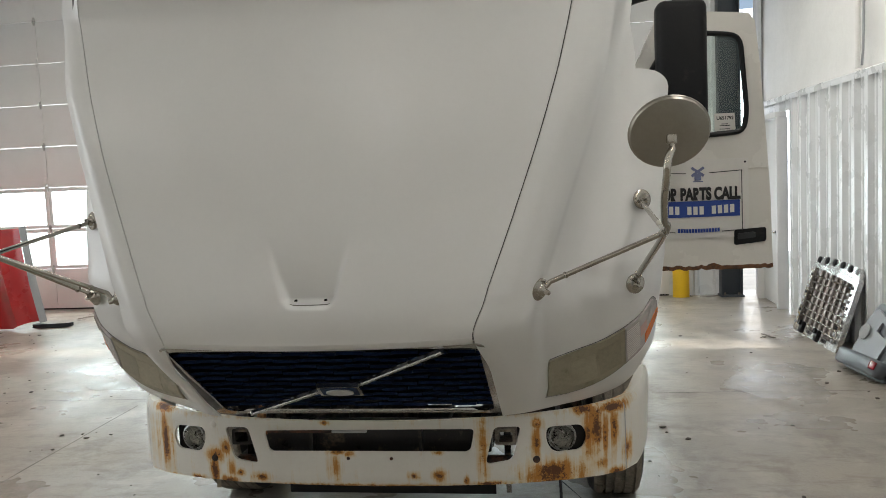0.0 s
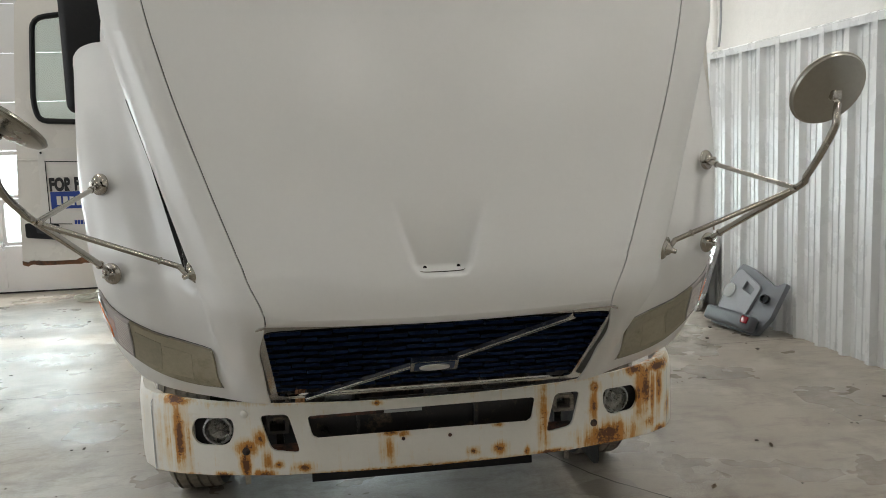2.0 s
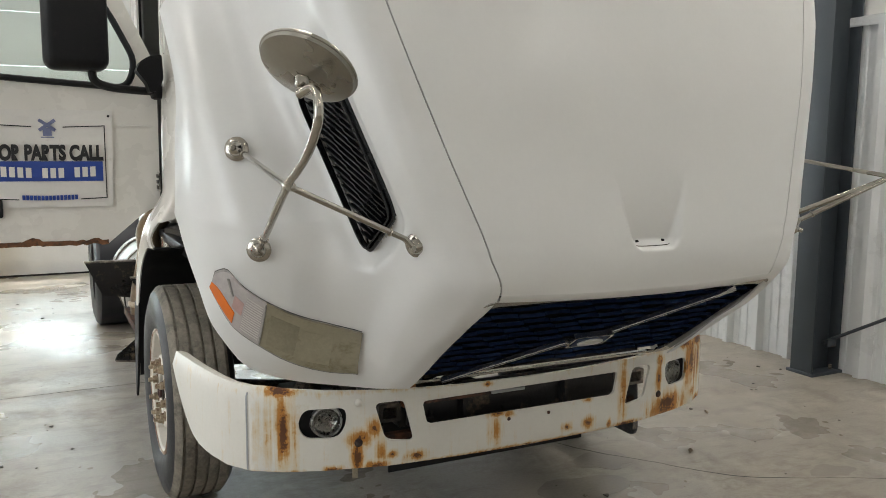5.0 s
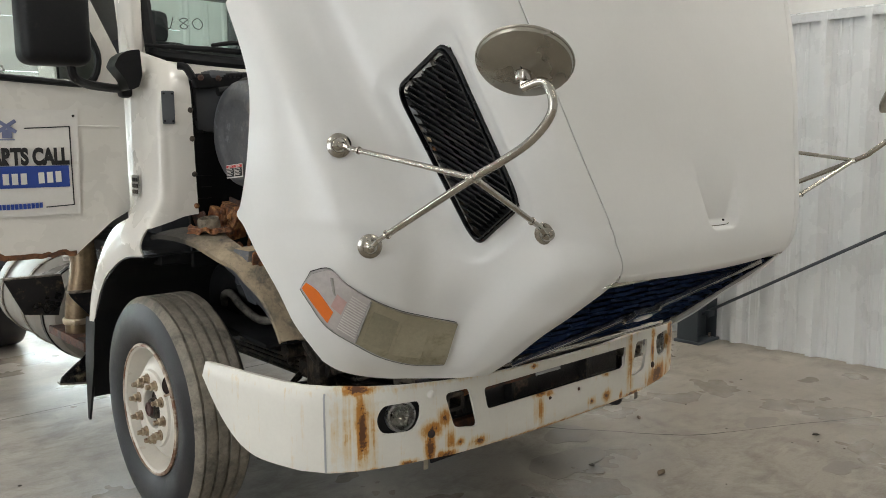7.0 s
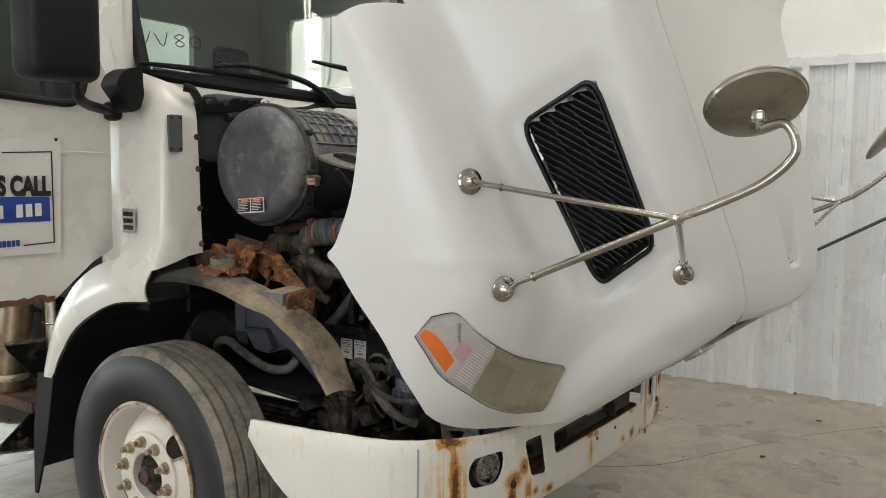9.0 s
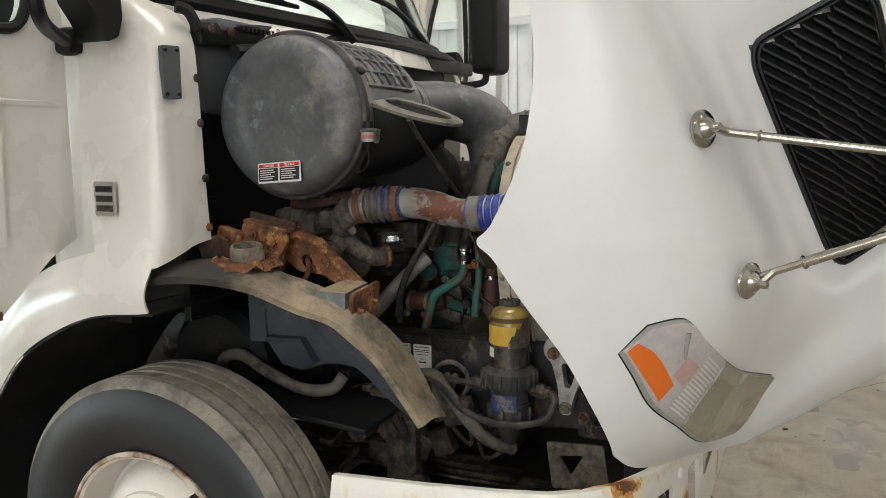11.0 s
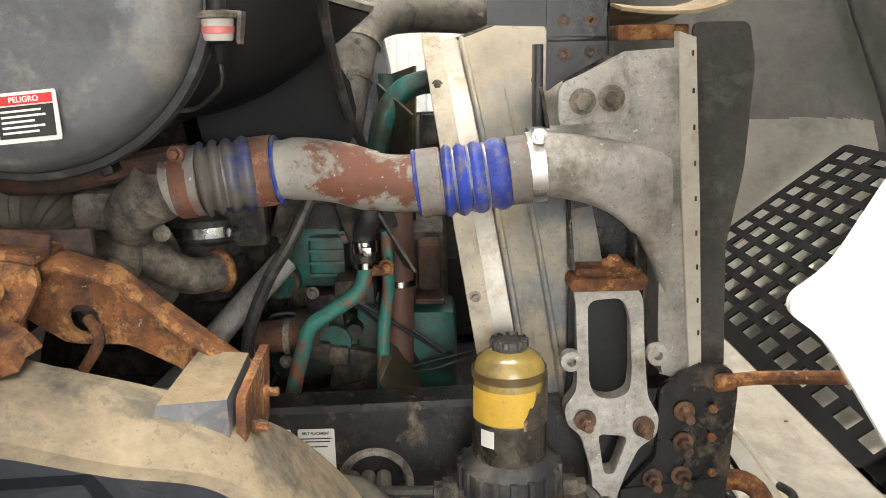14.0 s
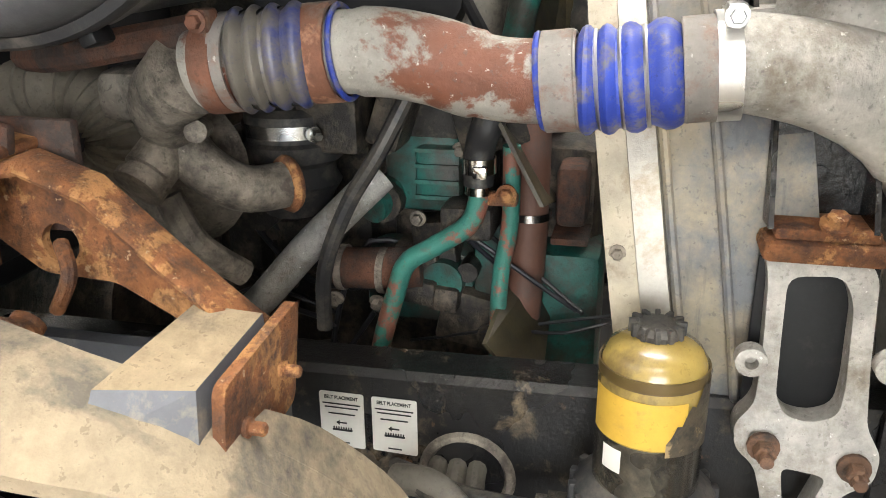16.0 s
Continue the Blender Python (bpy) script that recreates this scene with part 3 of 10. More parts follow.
# back wall with two sectional doors, closed outer shell
BACK = 9.15
DOORS = [(-10.07, -3.77), (-2.25, 2.45)]
bm = bmesh.new()
rows = [[], []]
x = -10.4
spans = []
while x < 3.4:
    inside = any(a - 0.02 < x + 0.15 < b + 0.02 for a, b in DOORS)
    if not inside:
        for dx, dy in ((0.0, 0.0), (0.03, 0.03), (0.075, 0.03), (0.105, 0.0)):
            spans.append((x + dx, BACK - dy))
    x += 0.3
groups, cur = [], []
for p in spans:
    if cur and p[0] - cur[-1][0] > 0.6:
        groups.append(cur)
        cur = []
    cur.append(p)
groups.append(cur)
for g in groups:
    g = [(g[0][0] - 0.05, BACK)] + g + [(g[-1][0] + 0.25, BACK)]
    sheet(bm, [[(px, py, 0) for px, py in g], [(px, py, 5.7) for px, py in g]])
single("wall_north", bm, WALL_METAL, "white corrugated metal end wall", "wall", kind="structure", smooth=False)
bm = bmesh.new()
box(bm, ((DOORS[1][0] + DOORS[1][1]) / 2, BACK + 0.02, 5.2), (DOORS[1][1] - DOORS[1][0], 0.1, 1.0))
box(bm, ((DOORS[0][0] + DOORS[0][1]) / 2, BACK + 0.02, 5.4), (DOORS[0][1] - DOORS[0][0], 0.1, 0.6))
single("wall_lintel", bm, WALL_METAL, "white metal wall above the overhead doors", "wall", kind="structure", smooth=False)
bm = bmesh.new()
box(bm, (-2.5, -9.1, 2.85), (16, 0.2, 5.7))
single("wall_south", bm, VINYL, "white wall behind the truck bay", "wall", kind="structure")
bm = bmesh.new()
box(bm, (-10.3, 3.9, 2.85), (0.2, 9.6, 5.7))
box(bm, (-10.3, -6.3, 2.85), (0.2, 5.6, 5.7))
box(bm, (-10.3, -2.2, 5.1), (0.2, 2.6, 1.2))
single("wall_west", bm, VINYL, "white insulated wall with an open bay", "wall", kind="structure")
bm = bmesh.new()
box(bm, (-2.5, -0.4, 5.75), (16, 18, 0.12))
single("ceiling", bm, VINYL, "white insulated workshop ceiling", "ceiling", kind="structure")


def sectional_door(name, x0, x1, top, window_rows, label):
    d = thing(name, ((x0 + x1) / 2, BACK, 0), label, "garage door", kind="structure")
    z = 0.0
    k = 0
    while z < top - 0.05:
        h = 0.678 if k else 0.69
        if k in window_rows:
            n = max(2, round((x1 - x0) / 1.26))
            w = (x1 - x0) / n
            holes = [rounded([(x0 + i * w + 0.06, z + 0.05), (x0 + (i + 1) * w - 0.06, z + 0.05), (x0 + (i + 1) * w - 0.06, z + h - 0.07), (x0 + i * w + 0.06, z + h - 0.07)], 0.02, 2) for i in range(n)]
            b = bmesh.new()
            plate(b, [(x0, z), (x1, z), (x1, z + h - 0.008), (x0, z + h - 0.008)], holes, lambda u, v: (u, BACK - 0.01, v), 0.05)
            p = part("panel", b, DOOR_PANEL, d, smooth=False)
            for i in range(n):
                b = bmesh.new()
                box(b, (x0 + (i + 0.5) * w, BACK + 0.015, z + h / 2 - 0.01), (w - 0.1, 0.006, h - 0.1))
                g = part("pane", b, GLASS, p, "clear window pane")
                g.visible_shadow = False
        else:
            b = bmesh.new()
            box(b, ((x0 + x1) / 2, BACK + 0.015, z + h / 2 - 0.004), (x1 - x0, 0.05, h - 0.008), 0.006)
            p = part("panel", b, DOOR_PANEL, d)
        z += h
        k += 1
        # hinges at the joints and stiles
        n = max(2, round((x1 - x0) / 1.26))
        for i in range(1, n):
            b = bmesh.new()
            xx = x0 + i * (x1 - x0) / n
            plate(b, [(xx - 0.03, z - 0.01), (xx - 0.012, z - 0.07), (xx + 0.012, z - 0.07), (xx + 0.03, z - 0.01), (xx + 0.03, z + 0.01), (xx + 0.01, z + 0.06), (xx - 0.01, z + 0.06), (xx - 0.03, z + 0.01)], (), lambda u, v: (u, BACK - 0.018, v), 0.006)
            cyl(b, (xx - 0.03, BACK - 0.026, z), (xx + 0.03, BACK - 0.026, z), 0.008, seg=8)
            part("hinge", b, ALU_SHINY, p, "small steel hinge")
            b = bmesh.new()
            box(b, (xx, BACK - 0.018, z - h / 2), (0.045, 0.012, h - 0.16))
            part("stile", b, DOOR_PANEL, p)
    b = bmesh.new()
    box(b, ((x0 + x1) / 2, BACK + 0.01, 0.012), (x1 - x0, 0.05, 0.024), 0.006)
    part("bottom_seal", b, BLACK, d, "black rubber bottom seal")
    return d


sectional_door("door_1", DOORS[0][0], DOORS[0][1], 5.0, (1, 2), "white sectional overhead door with two rows of bright windows")
sectional_door("door_2", DOORS[1][0], DOORS[1][1], 4.7, (1, 2), "white sectional overhead door behind the truck")

bm = bmesh.new()
box(bm, (-2.5, 13.0, -0.12), (60, 9, 0.05))
GRAVEL = material("pale_gravel", (0.45, 0.43, 0.39), 0.9, vary=0.2, bump=0.3)
single("ground", bm, GRAVEL, "pale gravel yard in the sun outside the doors", "ground", kind="structure")

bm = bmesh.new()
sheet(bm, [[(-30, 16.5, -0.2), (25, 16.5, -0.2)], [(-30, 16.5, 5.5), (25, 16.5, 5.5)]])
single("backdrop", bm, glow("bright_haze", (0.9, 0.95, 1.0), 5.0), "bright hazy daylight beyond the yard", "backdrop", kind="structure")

# walk-through door in the east wall
bm = bmesh.new()
yy0, yy1 = 7.72, 8.68
for yy in (yy0, yy1):
    box(bm, (east_x(yy) - 0.03, yy, 1.25), (0.14, 0.07, 2.5), 0.006)
box(bm, (east_x(8.2) - 0.03, 8.2, 2.535), (0.14, 1.03, 0.07), 0.006)
single("door_frame", bm, DOOR_PANEL, "white steel door frame in the wall", "door frame", kind="structure")
bm = bmesh.new()
box(bm, (east_x(8.2) + 0.0, 8.2, 1.25), (0.045, 0.89, 2.48), 0.004)
d3 = single("door_3", bm, DOOR_PANEL, "white steel walk-through door", "door", kind="structure")
bm = bmesh.new()
cyl(bm, (east_x(7.9) - 0.02, 7.85, 1.0), (east_x(7.9) - 0.08, 7.85, 1.0), 0.025, seg=12)
box(bm, (east_x(7.9) - 0.09, 7.9, 1.0), (0.02, 0.13, 0.025), 0.005)
part("door_handle", bm, ALU_SHINY, d3)
bm = bmesh.new()
rows = [[], []]
for yy in (8.72, 8.8, 8.86, 8.95, 9.02, 9.08, 9.15):
    rows[0].append((east_x(yy) - (0.03 if yy in (8.8, 9.02) else 0), yy, 0))
    rows[1].append((east_x(yy) - (0.03 if yy in (8.8, 9.02) else 0), yy, 5.7))
sheet(bm, rows)
sheet(bm, [[(east_x(7.4), 7.4, 2.57), (east_x(8.72), 8.72, 2.57)], [(east_x(7.4), 7.4, 2.74), (east_x(8.72), 8.72, 2.74)]])
single("wall_corner", bm, WALL_METAL, "white corrugated metal wall in the corner", "wall", kind="structure", smooth=False)


def steel_column(name, x, y, depth, flange, yaw, label):
    """An upright of the steel frame: two flanges, a web and a base plate."""
    c = thing(name, (x, y, 0), label, "steel column", kind="structure")
    m = pose(x, y, 0, 0, 0, yaw)
    for nm, cx, sx, sy in (("flange", 0.0, 0.016, flange), ("flange", depth, 0.016, flange), ("web", depth / 2, depth - 0.016, 0.012)):
        b = bmesh.new()
        box(b, (cx, 0, 2.83), (sx, sy, 5.62), 0.003)
        b.transform(m)
        part(nm, b, STEEL_COLUMN, c)
    b = bmesh.new()
    box(b, (depth / 2, 0, 0.012), (depth + 0.05, flange + 0.05, 0.024), 0.004)
    b.transform(m)
    bp = part("base_plate", b, STEEL_COLUMN, c)
    for sx in (0.04, depth - 0.04):
        for sy in (-1, 1):
            b = bmesh.new()
            cyl(b, (sx, sy * (flange / 2 - 0.04), 0.02), (sx, sy * (flange / 2 - 0.04), 0.06), 0.014, seg=6)
            b.transform(m)
            part("bolt", b, GREASE_LIGHT, bp)
    return c


steel_column("steel_column", 3.6, 1.555, 0.3, 0.2, 0, "dark grey painted steel column on a base plate")
steel_column("steel_column", 3.18, 8.98, 0.28, 0.24, 0, "dark grey painted steel column in the corner")

# conduit down the insulated wall
bm = bmesh.new()
tube(bm, [(east_x(5.1) - 0.06, 5.1, 5.6), (east_x(5.1) - 0.06, 5.1, 2.78)], 0.03, smooth=1)
single("conduit", bm, VINYL, "white conduit pipe on the wall", "pipe", kind="structure")
bm = bmesh.new()
tube(bm, [(east_x(5.0) - 0.05, 4.98, 5.6), (east_x(5.0) - 0.05, 4.98, 3.3), (east_x(5.0) - 0.05, 5.03, 2.8)], 0.012)
single("cable", bm, GREY_PLASTIC, "grey cable beside the conduit", "cable", kind="structure")

# diagonal bracing rod that rises from the column's foot
bm = bmesh.new()
tube(bm, [(3.82, 1.55, 0.23), (3.85, 0.25, 0.965), (3.88, -0.4, 1.335), (3.99, -4.65, 3.75)], 0.013, 8, 1)
box(bm, (3.8, 1.46, 0.25), (0.1, 0.03, 0.06), 0.004)
single("bracing_rod", bm, STEEL_COLUMN, "dark steel bracing rod along the wall", "bracing rod", kind="structure")

for _x, _y in LAMP_ROWS:
    c = thing("ceiling_light", (_x, _y, 5.69), "long white fluorescent ceiling light", "ceiling light", "ceiling lights")
    b = bmesh.new()
    box(b, (_x, _y, 5.62), (0.34, 2.44, 0.12), 0.01)
    part("housing", b, DOOR_PANEL, c)
    for s in (-0.08, 0.08):
        b = bmesh.new()
        cyl(b, (_x + s, _y - 1.15, 5.53), (_x + s, _y + 1.15, 5.53), 0.022, seg=10)
        part("tube", b, TUBE_GLOW, c, "lit fluorescent tube")


def bollard(x, y):
    c = thing("bollard", (x, y, 0), "yellow painted steel bollard beside the overhead door", "bollard", "bollards")
    b = bmesh.new()
    lathe(b, (x, y, 0), (0, 0, 1), [(0.0, 0.12), (0.98, 0.12), (1.05, 0.1), (1.09, 0.05), (1.1, 0.005)], 24)
    part("post", b, YELLOW, c)


bollard(2.61, 9.0)
bollard(-2.39, 8.8)
bollard(-3.54, 8.85)

# ---- the truck: white day-cab tractor, nose towards -y, hood tilted forward ----
truck = thing("truck", (0, 1.4, 0), "white day-cab truck with tilted hood, open doors and rusty bumper", "truck")


def blend(rows, nu, nv):
    """A smooth patch through rows of guide points."""
    fine = [spline(r, nu) for r in rows]
    cols = [spline([f[j] for f in fine], nv) for j in range(len(fine[0]))]
    return [[c[i] for c in cols] for i in range(len(cols[0]))]


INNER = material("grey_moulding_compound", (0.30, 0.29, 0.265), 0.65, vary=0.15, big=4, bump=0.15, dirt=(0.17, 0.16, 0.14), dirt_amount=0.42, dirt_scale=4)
INNER_DARK = material("dark_inner_grey", (0.125, 0.122, 0.115), 0.6, vary=0.2, big=4, bump=0.1, dirt=(0.075, 0.072, 0.068), dirt_amount=0.45, dirt_scale=5, grime=0.3)

# Side of the hood: stations from the grille up; each runs from the seam round the shoulder and the vent wall to the wheel edge.
SIDE = [
    [(-0.60, -0.215, 0.905), (-0.66, -0.19, 0.905), (-0.70, -0.15, 0.9), (-0.76, -0.10, 0.9), (-0.84, -0.05, 0.905), (-0.93, -0.01, 0.915), (-1.03, 0.02, 0.94), (-1.10, 0.04, 0.97), (-1.145, 0.06, 1.005)],
    [(-0.60, -0.34, 0.99), (-0.65, -0.325, 1.0), (-0.70, -0.27, 1.0), (-0.76, -0.20, 1.0), (-0.86, -0.15, 1.0), (-0.98, -0.105, 1.01), (-1.09, -0.05, 1.035), (-1.16, 0.02, 1.06), (-1.19, 0.07, 1.07)],
    [(-0.595, -0.48, 1.10), (-0.655, -0.46, 1.10), (-0.72, -0.37, 1.10), (-0.775, -0.255, 1.11), (-0.88, -0.19, 1.12), (-1.01, -0.145, 1.13), (-1.135, -0.075, 1.14), (-1.20, 0.01, 1.15), (-1.235, 0.095, 1.15)],
    [(-0.59, -0.62, 1.20), (-0.65, -0.61, 1.21), (-0.735, -0.50, 1.22), (-0.785, -0.34, 1.23), (-0.90, -0.25, 1.24), (-1.03, -0.2, 1.25), (-1.16, -0.12, 1.26), (-1.235, 0.02, 1.265), (-1.262, 0.15, 1.26)],
    [(-0.556, -0.765, 1.335), (-0.643, -0.742, 1.34), (-0.745, -0.66, 1.36), (-0.79, -0.46, 1.38), (-0.91, -0.30, 1.38), (-1.05, -0.24, 1.38), (-1.19, -0.14, 1.38), (-1.262, 0.04, 1.39), (-1.288, 0.235, 1.38)],
    [(-0.597, -0.775, 1.45), (-0.684, -0.747, 1.455), (-0.775, -0.65, 1.475), (-0.81, -0.447, 1.48), (-0.916, -0.293, 1.475), (-1.063, -0.23, 1.47), (-1.203, -0.133, 1.47), (-1.277, 0.06, 1.47), (-1.302, 0.30, 1.475)],
    [(-0.613, -0.767, 1.50), (-0.703, -0.741, 1.505), (-0.79, -0.65, 1.525), (-0.82, -0.44, 1.53), (-0.92, -0.29, 1.52), (-1.07, -0.225, 1.512), (-1.21, -0.13, 1.512), (-1.285, 0.07, 1.512), (-1.308, 0.337, 1.515)],
    [(-0.632, -0.758, 1.55), (-0.722, -0.73, 1.56), (-0.807, -0.64, 1.575), (-0.836, -0.425, 1.575), (-0.932, -0.27, 1.565), (-1.078, -0.207, 1.56), (-1.214, -0.118, 1.56), (-1.287, 0.066, 1.56), (-1.311, 0.296, 1.565)],
    [(-0.703, -0.71, 1.74), (-0.792, -0.684, 1.755), (-0.875, -0.585, 1.77), (-0.90, -0.36, 1.76), (-0.98, -0.19, 1.75), (-1.11, -0.135, 1.75), (-1.23, -0.07, 1.74), (-1.295, 0.05, 1.74), (-1.318, 0.222, 1.74)],
    [(-0.795, -0.648, 2.0), (-0.886, -0.62, 2.02), (-0.965, -0.51, 2.03), (-0.985, -0.28, 2.0), (-1.04, -0.10, 1.98), (-1.14, -0.03, 1.98), (-1.25, 0.02, 1.98), (-1.30, 0.09, 1.98), (-1.312, 0.212, 1.98)],
    [(-0.863, -0.585, 2.22), (-0.96, -0.557, 2.24), (-1.035, -0.445, 2.25), (-1.045, -0.20, 2.24), (-1.10, 0.02, 2.27), (-1.19, 0.12, 2.30), (-1.28, 0.2, 2.295), (-1.328, 0.25, 2.268), (-1.345, 0.285, 2.235)],
]
UPPER = [
    [p for p in SIDE[-2][:6]],
    [p for p in SIDE[-1][:6]],
    [(-0.925, -0.51, 2.48), (-1.015, -0.47, 2.5), (-1.08, -0.34, 2.5), (-1.11, -0.1, 2.5), (-1.14, 0.08, 2.5), (-1.18, 0.2, 2.5)],
    [(-0.935, -0.505, 2.56), (-1.04, -0.44, 2.58), (-1.105, -0.3, 2.58), (-1.13, -0.06, 2.58), (-1.155, 0.12, 2.58), (-1.19, 0.24, 2.58)],
    [(-0.918, -0.53, 2.64), (-1.05, -0.41, 2.66), (-1.12, -0.26, 2.66), (-1.145, -0.03, 2.66), (-1.17, 0.15, 2.66), (-1.2, 0.27, 2.66)],
]
CENTRE = [
    [(-0.553, -0.765, 1.333), (-0.28, -0.789, 1.325), (0, -0.797, 1.322), (0.28, -0.789, 1.325), (0.553, -0.765, 1.333)],
    [(-0.597, -0.775, 1.46), (-0.3, -0.801, 1.455), (0, -0.809, 1.455), (0.3, -0.801, 1.455), (0.597, -0.775, 1.46)],
    [(-0.70, -0.71, 1.74), (-0.35, -0.74, 1.74), (0, -0.75, 1.74), (0.35, -0.74, 1.74), (0.70, -0.71, 1.74)],
    [(-0.79, -0.648, 2.0), (-0.4, -0.686, 2.0), (0, -0.698, 2.0), (0.4, -0.686, 2.0), (0.79, -0.648, 2.0)],
    [(-0.86, -0.587, 2.22), (-0.43, -0.628, 2.22), (0, -0.64, 2.22), (0.43, -0.628, 2.22), (0.86, -0.587, 2.22)],
    [(-0.925, -0.51, 2.48), (-0.46, -0.556, 2.48), (0, -0.568, 2.48), (0.46, -0.556, 2.48), (0.925, -0.51, 2.48)],
    [(-0.918, -0.53, 2.64), (-0.46, -0.578, 2.64), (0, -0.59, 2.64), (0.46, -0.578, 2.64), (0.918, -0.53, 2.64)],
]


def notch(p):
    """The shallow scoop where the badge sat: a trapezoid that deepens downwards."""
    z = p.z
    if not 1.42 < z < 1.71:
        return p
    half = 0.060 + 0.30 * max(0.0, z - 1.455) + 0.02 * min(1.0, max(0.0, (z - 1.452) / 0.03)) ** 0.5
    s = 1 / (1 + math.exp(min(60, (abs(p.x) - half) * 330)))
    down = (1.71 - z) / 0.26
    floor_k = 1 / (1 + math.exp(-(z - 1.4535) * 700))
    ledge = 0.45 + 0.55 * min(1.0, max(0.0, (z - 1.458) / 0.022))
    return p + Vector((0, 0.052 * s * floor_k * ledge * min(1.0, down) ** 1.7, 0))


side_rows = blend(SIDE, 14, 12)
upper_rows = [r for r in blend(UPPER, 14, 12)][12:]
SEAM = sorted((r[0].z, r[0].x, r[0].y) for r in side_rows[48:] + upper_rows)
hood_rows = blend(CENTRE, 56, 46)
for row in hood_rows:
    # the panel's edge follows the fender's edge at an even gap
    z = row[0].z
    sx, sy = (np.interp(z, [q[0] for q in SEAM], [q[i] for q in SEAM]) for i in (1, 2))
    kx, dy, hx = (abs(sx) - 0.0045) / abs(row[0].x), sy - 0.001 - row[0].y, abs(row[0].x)
    for p in row:
        p.y += dy * min(1.0, abs(p.x) / hx) ** 4
        p.x *= kx
fine_rows = []
for i in range(len(hood_rows)):
    fine_rows.append([notch(p) for p in hood_rows[i]])
bm = bmesh.new()
sheet(bm, fine_rows, 0.008, 1)
# rolled lower lip above the grille
lip = [[p + Vector((0, d, h)) for p in fine_rows[0]] for d, h in ((0.0, 0.0), (0.012, -0.022), (0.05, -0.03), (0.09, -0.02))]
sheet(bm, lip)
bmesh.ops.remove_doubles(bm, verts=bm.verts, dist=0.0005)
hood_centre = part("hood", bm, WHITE, truck, "white tilted hood panel with an empty badge recess", angle=60)
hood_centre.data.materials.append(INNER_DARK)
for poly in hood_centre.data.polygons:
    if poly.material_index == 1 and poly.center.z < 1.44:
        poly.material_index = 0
# dark sealing strips behind the two panel gaps
for sgn in (1, -1):
    bm = bmesh.new()
    mid = [Vector((sgn * x, y + 0.016, z)) for z, x, y in SEAM if z > 1.36]
    sheet(bm, [[p + Vector((-0.03, 0.004, 0)) for p in mid], mid, [p + Vector((0.03, 0.004, 0)) for p in mid]], 0.003)
    part("gap_seal", bm, INNER_DARK, hood_centre, "dark sealing strip behind the panel gap")
V_TL, V_TR, V_BR, V_BL = Vector((-0.986, -0.18, 1.936)), Vector((-0.982, -0.42, 2.068)), Vector((-0.803, -0.564, 1.564)), Vector((-0.826, -0.388, 1.424))


def in_vent(p):
    """Inside the opening that the side vent fills."""
    if abs(p.x + 0.9) > 0.2:
        return False
    c = (V_TL + V_TR + V_BR + V_BL) / 4
    q = [((v - c) * 0.97 + c) for v in (V_TL, V_TR, V_BR, V_BL)]
    return _inside((p.y, p.z), [(v.y, v.z) for v in q])


def beside_vent(p):
    """How far a place lies outside the vent's outline."""
    q = [Vector((v.y, v.z)) for v in (V_TL, V_TR, V_BR, V_BL)]
    s = Vector((p.y, p.z))
    if _inside((p.y, p.z), [tuple(v) for v in q]):
        return 0.0
    best = 9.0
    for a, b in zip(q, q[1:] + q[:1]):
        k = min(1, max(0, (s - a).dot(b - a) / (b - a).length_squared))
        best = min(best, (s - a.lerp(b, k)).length)
    return best


def with_recess(rows):
    """The shallow soft-edged recess moulded round the vent."""
    inward = Vector((0.93, -0.1, -0.3)).normalized()
    out = []
    for r in rows:
        line = []
        for p in r:
            if abs(p.x + 0.9) < 0.25:
                k = min(1, max(0, (beside_vent(p) - 0.03) / 0.035))
                p = p + inward * 0.02 * (1 - k * k * (3 - 2 * k))
            line.append(p)
        out.append(line)
    return out


FENDER_R = None
for sgn, nm in ((1, "fender"), (-1, "fender")):
    bm = bmesh.new()
    sheet(bm, with_recess(side_rows) if sgn > 0 else side_rows, -0.007, 1)
    sheet(bm, upper_rows, -0.007, 1)
    if sgn > 0:
        bmesh.ops.delete(bm, geom=[f for f in bm.faces if in_vent(f.calc_center_median())], context="FACES")
    if sgn < 0:
        mirror_x(bm)
    ob = part(nm, bm, WHITE, truck, "white hood side and fender", angle=60)
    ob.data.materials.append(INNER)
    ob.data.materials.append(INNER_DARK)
    # the far fender's inside takes the darker grey above z 1.47
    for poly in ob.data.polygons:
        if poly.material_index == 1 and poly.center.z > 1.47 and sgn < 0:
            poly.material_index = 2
    if sgn > 0:
        FENDER_R = ob

from mathutils.bvhtree import BVHTree
_b = bmesh.new()
sheet(_b, side_rows)
FENDER_TREE = BVHTree.FromBMesh(_b)
_b.free()


def on_fender(p, d, off):
    d = Vector(d).normalized()
    hit = FENDER_TREE.ray_cast(Vector(p) - d * 1.5, d)
    if hit[0] is None:
        hit = FENDER_TREE.find_nearest(Vector(p))
        return hit[0] - d * off
    return hit[0] - d * off


def strip_on(bm, top, low, d, off, nu=8, nv=8, thick=0.006, skirt=0.0):
    a, b = spline(top, nu), spline(low, nu)
    rows = []
    for j in range(nv + 1):
        t = j / nv
        row = []
        for p, q in zip(a, b):
            row.append(on_fender(p.lerp(q, t), d, off))
        rows.append(row)
    sheet(bm, rows, thick)
    return rows


